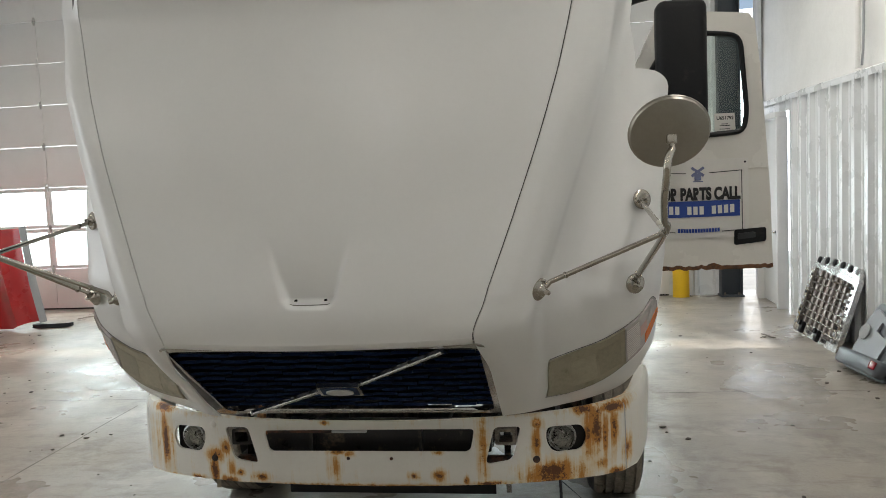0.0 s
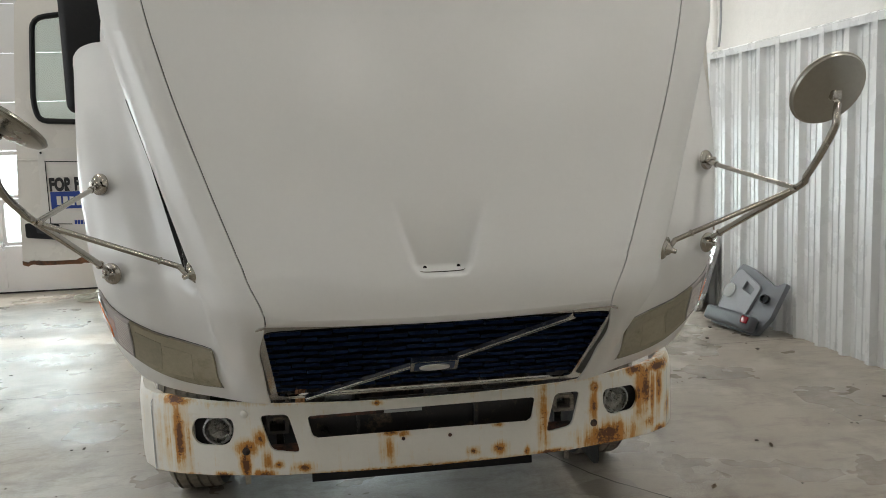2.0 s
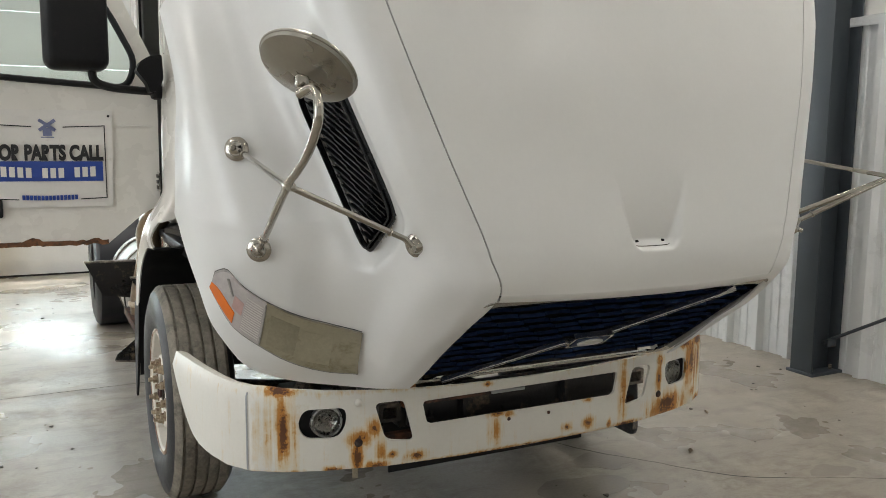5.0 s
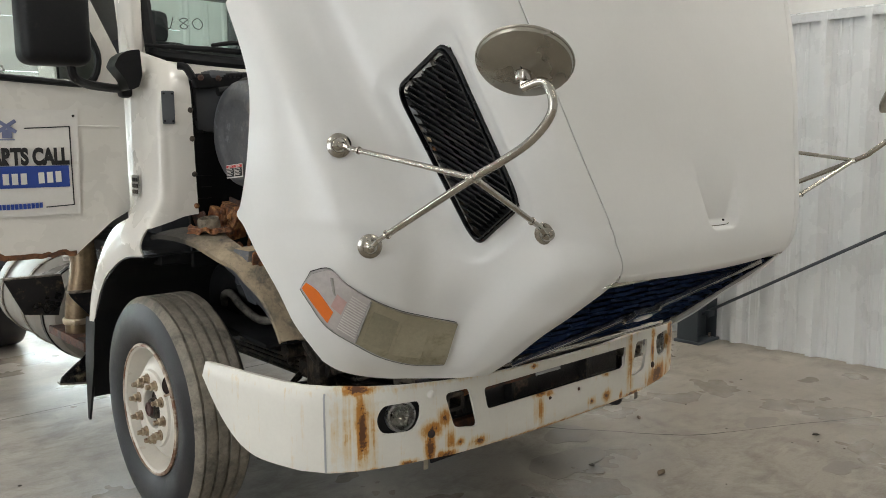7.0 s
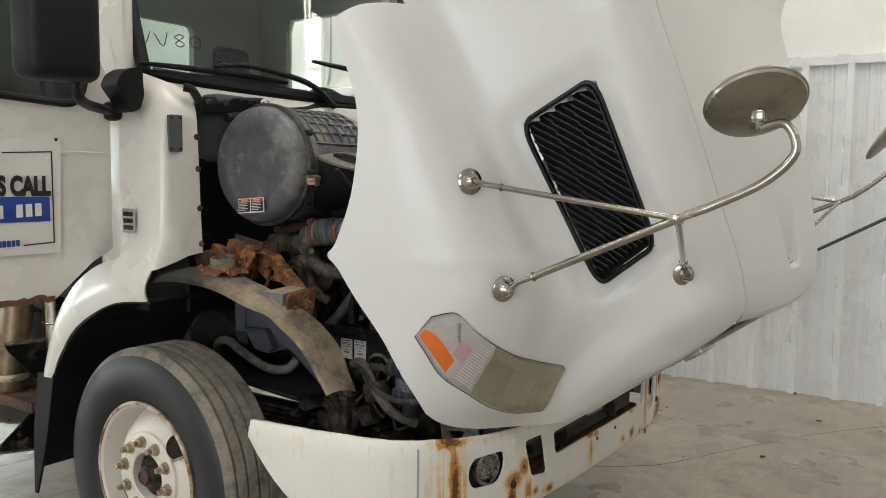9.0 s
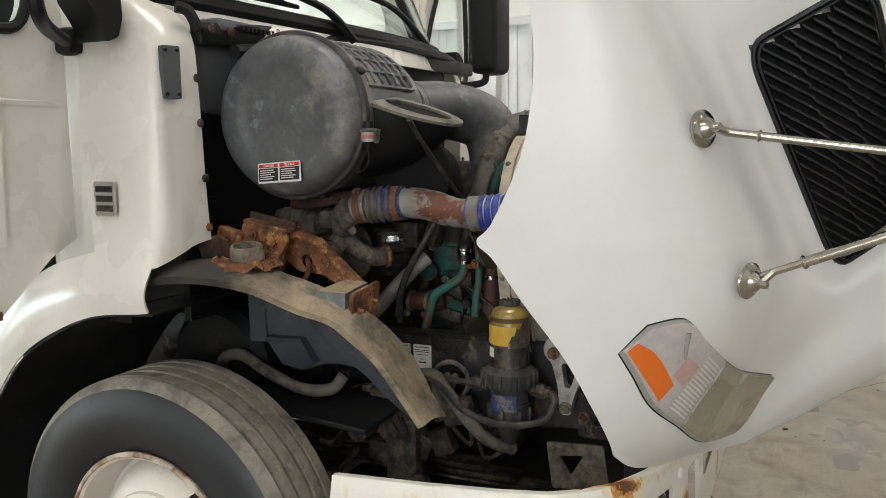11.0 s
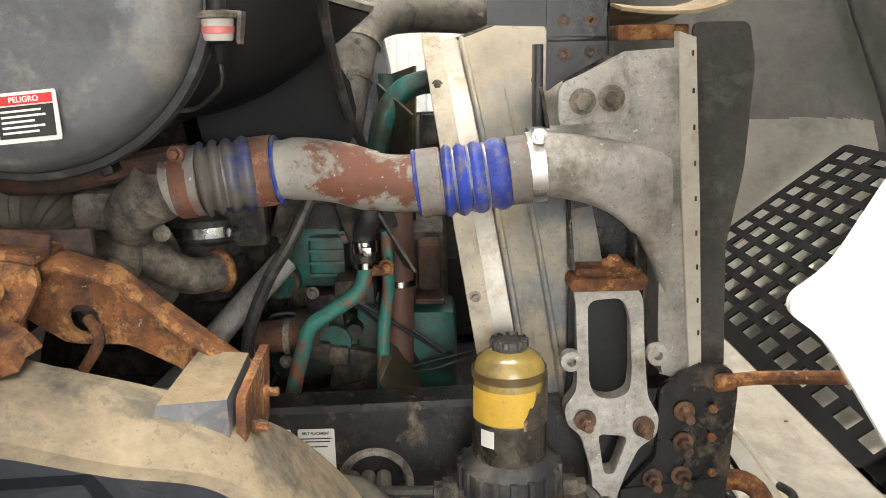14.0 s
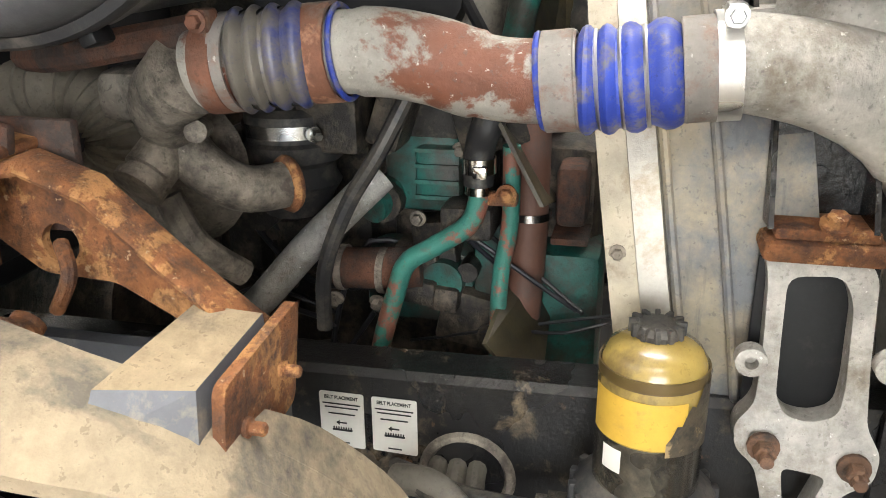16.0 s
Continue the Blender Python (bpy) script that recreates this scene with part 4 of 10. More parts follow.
LENS_OLD = material("yellowed_lens", (0.30, 0.27, 0.19), 0.16, vary=0.12, big=9, bump=0.02, dirt=(0.2, 0.17, 0.1), dirt_amount=0.4, dirt_scale=10, coat=0.7)
LENS_CLEAR = material("clear_lens_over_grey", (0.47, 0.435, 0.425), 0.1, vary=0.15, big=9, bump=0.01, coat=0.8)
LENS_RIB = material("moulded_lens_rib", (0.66, 0.63, 0.6), 0.12, vary=0.06, bump=0.0, coat=0.7)
LENS_GLOW_PINK = material("pink_glow_tint", (0.5, 0.33, 0.3), 0.15, vary=0.15, bump=0.0, coat=0.7)
BEZEL = material("grey_lamp_bezel", (0.36, 0.35, 0.33), 0.25, vary=0.15, bump=0.03, dirt=(0.06, 0.055, 0.05), dirt_amount=0.4, dirt_scale=9, coat=0.3)
OPTIC_DARK = material("dark_lens_tone", (0.275, 0.247, 0.172), 0.12, vary=0.2, bump=0.01, coat=0.7)
OPTIC_PALE = material("pale_lens_tone", (0.325, 0.292, 0.206), 0.12, vary=0.2, bump=0.01, coat=0.7)
AMBER = material("amber_reflector", (0.75, 0.16, 0.01), 0.2, vary=0.06, bump=0.05, coat=0.6)
for sgn in (1, -1):
    out = []
    D = (0.55, 0.83, 0.05)
    hl_top = [(-1.245, -0.045, 1.335), (-1.215, -0.11, 1.35), (-1.17, -0.14, 1.30), (-1.10, -0.175, 1.245), (-1.0, -0.2, 1.195), (-0.89, -0.22, 1.16), (-0.775, -0.23, 1.135)]
    hl_low = [(-1.245, 0.025, 1.285), (-1.225, 0.0, 1.235), (-1.18, -0.03, 1.155), (-1.10, -0.075, 1.09), (-1.0, -0.095, 1.03), (-0.87, -0.11, 0.985), (-0.745, -0.12, 0.975)]
    bm = bmesh.new()
    strip_on(bm, [(p[0] * 1.003, p[1], p[2] + 0.006) for p in hl_top], [(p[0] * 1.003, p[1], p[2] - 0.007) for p in hl_low], D, 0.003, thick=-0.012)
    if sgn < 0:
        mirror_x(bm)
    lamp = part("headlight", bm, BEZEL, truck, "headlight with yellowed lens and amber corner")
    bm = bmesh.new()
    strip_on(bm, hl_top[3:], hl_low[3:], D, 0.012, thick=-0.008)
    if sgn < 0:
        mirror_x(bm)
    part("lens", bm, LENS_OLD, lamp, "yellowed headlight lens")
    bm = bmesh.new()
    strip_on(bm, [(p[0] * 1.0045, p[1], p[2] + 0.0085) for p in hl_top], [(p[0] * 1.0045, p[1], p[2] - 0.0095) for p in hl_low], D, 0.0015, thick=-0.004)
    if sgn < 0:
        mirror_x(bm)
    part("gasket", bm, BLACK, lamp, "thin black gasket round the lamp")
    # dark and pale patches on the lens paint the reflectors' shade and shine
    mixp = lambda i, v, k=0.5: Vector(hl_top[i]).lerp(Vector(hl_top[i + 1]), k).lerp(Vector(hl_low[i]).lerp(Vector(hl_low[i + 1]), k), v)
    for pts_a, pts_b, mt in (([mixp(3, 0.2, 0.2), mixp(4, 0.2, 0.1)], [mixp(3, 0.9, 0.2), mixp(4, 0.85, 0.1)], OPTIC_DARK), ([mixp(4, 0.25, 0.2), mixp(5, 0.25, 0.1)], [mixp(4, 0.9, 0.2), mixp(5, 0.85, 0.1)], OPTIC_PALE)):
        bm = bmesh.new()
        strip_on(bm, pts_a, pts_b, D, 0.0132, nu=5, nv=4, thick=-0.001)
        if sgn < 0:
            mirror_x(bm)
        part("reflector_tone", bm, mt, lamp)
    bm = bmesh.new()
    rows = strip_on(bm, hl_top[:4], hl_low[:4], D, 0.0115, thick=-0.008)
    if sgn < 0:
        mirror_x(bm)
    part("turn_signal", bm, LENS_CLEAR, lamp, "clear ribbed turn signal lens")
    for k in range(15):
        v = 0.12 + 0.056 * k
        bm = bmesh.new()
        strip_on(bm, [mixp(2, v, 0.28), mixp(2, v, 0.93)], [mixp(2, v + 0.024, 0.28), mixp(2, v + 0.024, 0.93)], D, 0.0128, nu=4, nv=1, thick=-0.0015)
        if sgn < 0:
            mirror_x(bm)
        part("lens_rib", bm, LENS_RIB, lamp)
    # pink patch paints the bulb's pinkish glow onto the clear lens
    bm = bmesh.new()
    strip_on(bm, [mixp(1, 0.3, 0.75), mixp(2, 0.3, 0.22)], [mixp(1, 0.62, 0.75), mixp(2, 0.62, 0.22)], D, 0.0122, nu=4, nv=3, thick=-0.001)
    if sgn < 0:
        mirror_x(bm)
    part("pink_glow_patch", bm, LENS_GLOW_PINK, lamp)
    bm = bmesh.new()
    tube(bm, [on_fender(mixp(1, 0.1, 0.2), D, 0.0115), on_fender(mixp(1, 0.3, 0.55), D, 0.0118), on_fender(mixp(1, 0.36, 0.7), D, 0.0118)], lambda t: 0.006 - 0.003 * t, 8, 2)
    if sgn < 0:
        mirror_x(bm)
    part("bulb", bm, BEZEL, lamp, "bulb behind the clear lens")
    bm = bmesh.new()
    tube(bm, [on_fender(Vector(hl_top[3]).lerp(Vector(hl_low[3]), v), D, 0.0135) for v in (0.02, 0.25, 0.5, 0.75, 0.98)], 0.003, 8, 2)
    if sgn < 0:
        mirror_x(bm)
    part("divider", bm, BEZEL, lamp, "ridge between the two lenses")
    bm = bmesh.new()
    a_top = [mixp(0, 0.6, 0.05), mixp(1, 0.64, 0.0), mixp(1, 0.68, 0.95)]
    a_low = [mixp(0, 0.97, 0.05), mixp(1, 0.97, 0.0), mixp(1, 0.96, 0.95)]
    strip_on(bm, a_top, a_low, D, 0.0145, thick=-0.004)
    if sgn < 0:
        mirror_x(bm)
    part("reflector", bm, AMBER, lamp, "orange side reflector")

# side vent with slanted louvres, on the right side alone
for sgn in (1,):
    tl, tr, br, bl = V_TL, V_TR, V_BR, V_BL
    nrm = (tr - tl).cross(bl - tl).normalized()
    if nrm.x > 0:
        nrm = -nrm
    uv = lambda u, v, off=0.0: tl.lerp(tr, u).lerp(bl.lerp(br, u), v) + nrm * off
    out2 = rounded([(0, 0), (1, 0), (1, 1), (0, 1)], 0.15, 6)
    inn = rounded([(0.04, 0.018), (0.96, 0.018), (0.96, 0.982), (0.04, 0.982)], 0.13, 6)
    bm = bmesh.new()
    plate(bm, rounded([(0.02, 0.01), (0.98, 0.01), (0.98, 0.99), (0.02, 0.99)], 0.14, 6), [inn], lambda u, v: uv(u, v, -0.004), 0.02)
    edge = [uv(u, v, -0.002) for u, v in out2]
    tube(bm, edge + edge[:2], 0.0072, 10, 1, caps=False)
    VENT_BLACK = material("satin_black_plastic", (0.008, 0.009, 0.011), 0.3, vary=0.2, bump=0.03)
    vent = part("vent", bm, VENT_BLACK, truck, "black plastic louvred hood vent")
    # near-black sheet behind the louvres, in place of the shade inside
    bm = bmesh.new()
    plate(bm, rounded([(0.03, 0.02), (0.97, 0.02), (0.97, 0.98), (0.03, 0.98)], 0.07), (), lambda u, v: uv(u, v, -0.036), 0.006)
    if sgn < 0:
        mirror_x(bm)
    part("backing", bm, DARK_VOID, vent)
    for k in range(-11, 18):
        v0 = 0.02 + 0.058 * k
        for n, (c0, c1) in enumerate(((0.055, 0.365), (0.345, 0.655), (0.635, 0.945))):
            st = 0.014 * n
            ca, cb = c0, c1
            va, vb = v0 + 0.64 * ca + st, v0 + 0.64 * cb + st
            if vb < 0.06 or va > 0.94:
                continue
            if va < 0.03:
                ca, va = ca + (0.03 - va) / 0.64, 0.03
            if vb > 0.93:
                cb, vb = cb - (vb - 0.93) / 0.64, 0.93
            if cb - ca < 0.03:
                continue
            bm = bmesh.new()
            q = [uv(ca, va, -0.004), uv(cb, vb, -0.004), uv(cb, vb + 0.024, -0.033), uv(ca, va + 0.024, -0.033)]
            w = [p + (bl - tl).normalized() * 0.009 for p in q]
            skin(bm, [q, w])
            part("slat", bm, VENT_BLACK, vent, smooth=False)

# grille: dark mesh of stepped slats in a chrome frame with a diagonal bar
GT, GB = Vector((0, -0.735, 1.288)), Vector((0, -0.205, 0.912))
g_n = Vector((0, -(GT.z - GB.z), GT.y - GB.y)).normalized()
g_n = g_n if g_n.y < 0 else -g_n


def gr(u, v, off=0.0):
    """u: across in metres, v: 0 at the bottom to 1 at the top."""
    bow = 0.008 * (1 - (u / 0.6) ** 2)
    return GB.lerp(GT, v) + Vector((u, -bow, 0)) + g_n * (off - 0.011)


bm = bmesh.new()
outer = rounded([(-0.628, -0.03), (0.628, -0.03), (0.588, 1.04), (-0.588, 1.04)], 0.055)
inner = rounded([(-0.57, 0.02), (0.57, 0.02), (0.566, 0.985), (-0.566, 0.985)], 0.045)
plate(bm, outer, [inner], lambda u, v: gr(u, v, 0.001), 0.010, 0.09)
grille = part("grille", bm, CHROME, truck, "dark blue grille in a chrome frame with diagonal bar")
# near-black sheet behind the slats paints the dark of the grille
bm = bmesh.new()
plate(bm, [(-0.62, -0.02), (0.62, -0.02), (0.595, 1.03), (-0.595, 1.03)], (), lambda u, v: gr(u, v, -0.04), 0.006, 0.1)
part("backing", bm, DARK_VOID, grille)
# added near-black sides hide the pale hood at the slats' ends
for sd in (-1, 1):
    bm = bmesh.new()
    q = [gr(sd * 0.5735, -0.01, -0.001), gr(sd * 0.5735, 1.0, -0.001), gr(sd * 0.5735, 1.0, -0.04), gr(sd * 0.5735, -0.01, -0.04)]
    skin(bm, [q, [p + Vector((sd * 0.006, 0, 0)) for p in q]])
    part("shade_side", bm, DARK_VOID, grille, smooth=False)
for r in range(11):
    v = 0.985 - 0.0885 * r
    for c in range(13):
        # bricks of louvre, staggered from row to row, every other one set back
        u0 = -0.6 + c * 0.1 - (0.05 if r % 2 else 0.0)
        u1 = min(0.573, u0 + 0.1)
        u0 = max(-0.573, u0)
        if u1 - u0 < 0.02:
            continue
        back = 0.004 if c % 2 else 0.0
        bm = bmesh.new()
        q = [gr(u0, v, -0.002 - back), gr(u1 - 0.003, v, -0.002 - back), gr(u1 - 0.003, v - 0.066, -0.022 - back), gr(u0, v - 0.066, -0.022 - back)]
        skin(bm, [q, [p - g_n * 0.012 for p in q]])
        part("slat", bm, DARK_GRILLE, grille, smooth=False)
bm = bmesh.new()
for a, b_ in (((-0.466, 0.0), (-0.07, 0.43)), ((0.07, 0.5), (0.44, 0.97))):
    for w0, w1, h in ((-0.009, 0.009, 0.012), (-0.003, 0.003, 0.017)):
        p0, p1 = gr(*a, h), gr(*b_, h)
        sd = (p1 - p0).normalized().cross(g_n)
        q = [p0 + sd * w0, p0 + sd * w1, p1 + sd * w1, p1 + sd * w0]
        skin(bm, [q, [p - g_n * 0.014 for p in q]])
part("bar", bm, CHROME, grille, "chrome diagonal bar", smooth=False)
bm = bmesh.new()
plate(bm, rounded([(-0.085, 0.40), (0.085, 0.40), (0.085, 0.535), (-0.085, 0.535)], 0.01), (), lambda u, v: gr(u, v, 0.026), 0.02)
badge = part("badge", bm, CHROME, grille, "chrome frame of a plain badge")
bm = bmesh.new()
plate(bm, rounded([(-0.072, 0.415), (0.072, 0.415), (0.072, 0.52), (-0.072, 0.52)], 0.01), (), lambda u, v: gr(u, v, 0.028), 0.006)
part("badge_field", bm, DARK_GRILLE, grille)
bm = bmesh.new()
plate(bm, [(0.055 * math.cos(t), 0.467 + 0.04 * math.sin(t)) for t in [2 * math.pi * i / 20 for i in range(20)]], (), lambda u, v: gr(u, v, 0.033), 0.006)
part("emblem", bm, material("satin_silver", (0.7, 0.7, 0.7), 0.4, 0.3, vary=0.1, bump=0.02), grille, "oval chrome emblem, plain")

# badge recess: pale floor plate with bolt holes
# the holes are near-black plugs that paint their inner shade
for hx in (-0.053, 0.053):
    bm = bmesh.new()
    cyl(bm, (hx, -0.745, 1.473), (hx, -0.7715, 1.473), 0.0058, seg=12)
    part("bolt_hole", bm, DARK_VOID, hood_centre)
bm = bmesh.new()
tube(bm, [(-0.078, -0.775, 1.4705), (-0.066, -0.7835, 1.4625), (-0.03, -0.786, 1.4605), (0.03, -0.786, 1.4605), (0.066, -0.7835, 1.4625), (0.078, -0.775, 1.4705)], 0.0013, 6, 4)
part("crack", bm, GREASE, hood_centre, "dark dirty joint along the foot of the recess")


# bumper: curved face with slot, tow openings and fog lamps
def bumper_plan(u):
    """Half plan of the bumper: distance from the middle along the face -> (x, y)."""
    pts = [(0, -0.075), (0.3, -0.072), (0.6, -0.055), (0.85, -0.005), (1.0, 0.045), (1.1, 0.105), (1.165, 0.2), (1.2, 0.32), (1.24, 0.52), (1.275, 0.76)]
    d = [0]
    for a, b in zip(pts, pts[1:]):
        d.append(d[-1] + math.hypot(b[0] - a[0], b[1] - a[1]))
    s = abs(u)
    x, y = np.interp(s, d, [p[0] for p in pts]), np.interp(s, d, [p[1] for p in pts])
    return math.copysign(x, u), y


def bumper_at(u, z, off=0.0):
    x, y = bumper_plan(u)
    x2, y2 = bumper_plan(u + 0.01)
    n = Vector((y2 - y, -(x2 - x), 0)).normalized()
    edge = max(0.0, (z - 0.85) / 0.03) if z > 0.85 else max(0.0, (0.575 - z) / 0.03)
    return Vector((x, y, z)) + n * (off - 0.018 * min(1, edge) ** 2)


def top_z(u):
    return 0.842 + 0.045 * min(1, abs(u) / 1.1) ** 2


def low_z(u):
    s = abs(u)
    return 0.545 + 0.02 * min(1, s / 1.1) + (0 if s < 1.42 else 0.27 * ((s - 1.42) / 0.396) ** 2.2)


FOG = material("dull_lamp_reflector", (0.3, 0.3, 0.29), 0.3, 0.8, vary=0.3, big=40, bump=0.1, dirt=(0.1, 0.1, 0.095), dirt_amount=0.4, dirt_scale=40)
us = [-1.814 + 3.628 * i / 90 for i in range(91)]
outline = [(u, low_z(u)) for u in us] + [(u, top_z(u)) for u in reversed(us)]
holes = [rounded([(-0.455, 0.705), (0.445, 0.705), (0.465, 0.803), (-0.475, 0.797)], 0.02)]
for s in (-1, 1):
    q = [(s * 0.55, 0.811), (s * 0.666, 0.808), (s * 0.624, 0.664), (s * 0.507, 0.645)]
    holes.append(rounded(q if s < 0 else q[::-1], 0.025))
    q = [(s * 0.775, 0.80), (s * 0.93, 0.80), (s * 0.955, 0.745), (s * 0.93, 0.69), (s * 0.80, 0.685), (s * 0.77, 0.74)]
    holes.append(rounded(q if s < 0 else q[::-1], 0.03))
bm = bmesh.new()
plate(bm, outline, holes, lambda u, z: bumper_at(u, z), 0.012, 0.035)
bumper = part("bumper", bm, BUMPER_PAINT, truck, "white steel bumper with rust streaks", angle=50)
bm = bmesh.new()
rows = [[bumper_at(u, top_z(u) - 0.001) for u in us], [bumper_at(u, top_z(u) - 0.003, -0.02) for u in us], [bumper_at(u, top_z(u) - 0.012, -0.05) for u in us]]
sheet(bm, rows)
part("top_lip", bm, BUMPER_PAINT, bumper, "rusty upper lip of the bumper")
for s in (-1, 1):
    bm = bmesh.new()
    q = [bumper_at(s * 1.14, z, 0.002) for z in [0.568 + 0.31 * i / 10 for i in range(11)]]
    q2 = [bumper_at(s * 1.148, z, 0.002) for z in [0.568 + 0.31 * i / 10 for i in range(11)]]
    sheet(bm, [q, q2])
    part("joint", bm, GREY_PLASTIC, bumper)
    # fog lamp
    c = bumper_at(s * 0.845, 0.745, -0.02)
    n = (bumper_at(s * 0.845, 0.745, 0.1) - bumper_at(s * 0.845, 0.745)).normalized()
    bm = bmesh.new()
    lathe(bm, c - n * 0.07, n, [(0, 0.03), (0.02, 0.055), (0.06, 0.062), (0.075, 0.06), (0.078, 0.052), (0.05, 0.045), (0.03, 0.02), (0.045, 0.012), (0.046, 0.0005)], 28)
    fog = part("fog_lamp", bm, FOG, bumper, "round fog lamp")
    bm = bmesh.new()
    lathe(bm, c - n * 0.07, n, [(0.07, 0.053), (0.082, 0.045), (0.088, 0.025), (0.09, 0.0005)], 28)
    part("lens", bm, LENS, fog, "clear round lens")
    bm = bmesh.new()
    plate(bm, rounded([(s * 0.85 - 0.1, 0.67), (s * 0.85 + 0.12, 0.67), (s * 0.85 + 0.12, 0.82), (s * 0.85 - 0.1, 0.82)], 0.02), [circle2(s * 0.845, 0.745, 0.063)], lambda u, z: bumper_at(u, z, -0.03), 0.006)
    part("lamp_surround", bm, BLACK, bumper)
    # tow eye box behind the opening
    cx, cy = bumper_plan(s * 0.595)
    bm = bmesh.new()
    plate(bm, rounded([(cx - 0.045, 0.72), (cx + 0.045, 0.72), (cx + 0.045, 0.79), (cx - 0.045, 0.79)], 0.008), [rounded([(cx - 0.03, 0.733), (cx + 0.03, 0.733), (cx + 0.03, 0.777), (cx - 0.03, 0.777)], 0.005)], lambda u, z: (u, cy + 0.03, z), 0.1)
    part("tow_receiver", bm, GREASE_LIGHT if s > 0 else GREASE, bumper, "square steel tow receiver")
    bm = bmesh.new()
    box(bm, (cx + s * 0.05, cy + 0.16, 0.775), (0.05, 0.06, 0.1), 0.004)
    box(bm, (cx, cy + 0.14, 0.7), (0.03, 0.03, 0.12), 0.004)
    part("bracket", bm, FRAME_BLACK, bumper)
    # carriage bolts
    for u, z in ((0.727, 0.8155), (0.727, 0.66)):
        bm = bmesh.new()
        p = bumper_at(s * u, z)
        lathe(bm, p, n, [(0, 0.016), (0.004, 0.015), (0.008, 0.009), (0.009, 0.0005)], 16)
        part("bolt", bm, RUST_DARK if z < 0.7 else BUMPER_PAINT, bumper)
for u in (-0.092, 0.1):
    bm = bmesh.new()
    lathe(bm, bumper_at(u, 0.675), (0, -1, 0), [(0, 0.008), (0.004, 0.006), (0.005, 0.0005)], 10)
    part("bolt", bm, RUST_DARK, bumper)
bm = bmesh.new()
box(bm, (0, 0.03, 0.75), (1.0, 0.02, 0.15), 0.004)
for u in (-0.27, 0.22):
    box(bm, (u, 0.0, 0.75), (0.012, 0.05, 0.13))
part("cross_beam", bm, FRAME_BLACK, bumper, "dark steel cross beam inside the slot")
bm = bmesh.new()
box(bm, (0, 0.06, 0.62), (1.3, 0.04, 0.05), 0.01)
part("lower_beam", bm, RUST_DARK, bumper)
bm = bmesh.new()
plate(bm, [(-0.48, 0.39), (0.52, 0.39), (0.52, 0.56), (-0.48, 0.56)], (), lambda u, z: (u, 0.25 + 0.04 * u * u, z), 0.01, 0.1)
part("air_dam", bm, BLACK, bumper, "black plastic air dam under the bumper")
for u, mt in ((-0.736, CREAM), (0.608, GREASE_LIGHT)):
    bm = bmesh.new()
    box(bm, bumper_at(u, 0.58, -0.03) + Vector((0, 0, -0.045)), (0.022, 0.004, 0.05), 0.001)
    part("tab", bm, mt, bumper, "loose strip hanging below the bumper")
for u0, u1, mt in ((-0.46, -0.17, RUST_DARK), (-0.165, -0.01, GREY_PLASTIC)):
    bm = bmesh.new()
    box(bm, ((u0 + u1) / 2, -0.052, 0.79), (u1 - u0, 0.02, 0.012), 0.002)
    part("slot_lip", bm, mt, bumper)

# ---- cab ----
COWL = [
    [(-0.985, 1.345, 1.44), (-1.06, 1.345, 1.43), (-1.13, 1.34, 1.41), (-1.236, 1.348, 1.386), (-1.2385, 1.45, 1.41), (-1.2385, 1.56, 1.423)],
    [(-0.985, 1.35, 1.50), (-1.055, 1.352, 1.50), (-1.11, 1.352, 1.50), (-1.17, 1.372, 1.50), (-1.196, 1.465, 1.505), (-1.178, 1.63, 1.51)],
    [(-0.985, 1.357, 1.62), (-1.05, 1.36, 1.62), (-1.10, 1.366, 1.62), (-1.152, 1.385, 1.62), (-1.18, 1.49, 1.62), (-1.17, 1.65, 1.62)],
    [(-0.985, 1.368, 1.90), (-1.05, 1.372, 1.90), (-1.095, 1.38, 1.90), (-1.142, 1.398, 1.90), (-1.168, 1.51, 1.90), (-1.162, 1.66, 1.90)],
    [(-0.985, 1.385, 2.05), (-1.04, 1.395, 2.055), (-1.08, 1.412, 2.06), (-1.12, 1.45, 2.06), (-1.15, 1.54, 2.06), (-1.152, 1.67, 2.06)],
    [(-0.98, 1.46, 2.13), (-1.02, 1.49, 2.15), (-1.055, 1.53, 2.17), (-1.09, 1.575, 2.19), (-1.122, 1.625, 2.21), (-1.145, 1.69, 2.23)],
]
ARCH_OUT = [(1.36, 1.385), (1.55, 1.425), (1.755, 1.365), (1.935, 1.248), (2.075, 1.075), (2.16, 0.85)]
ARCH_IN = [(1.345, 1.262), (1.55, 1.238), (1.72, 1.175), (1.87, 1.085), (1.985, 0.955), (2.045, 0.85)]
cab = {}
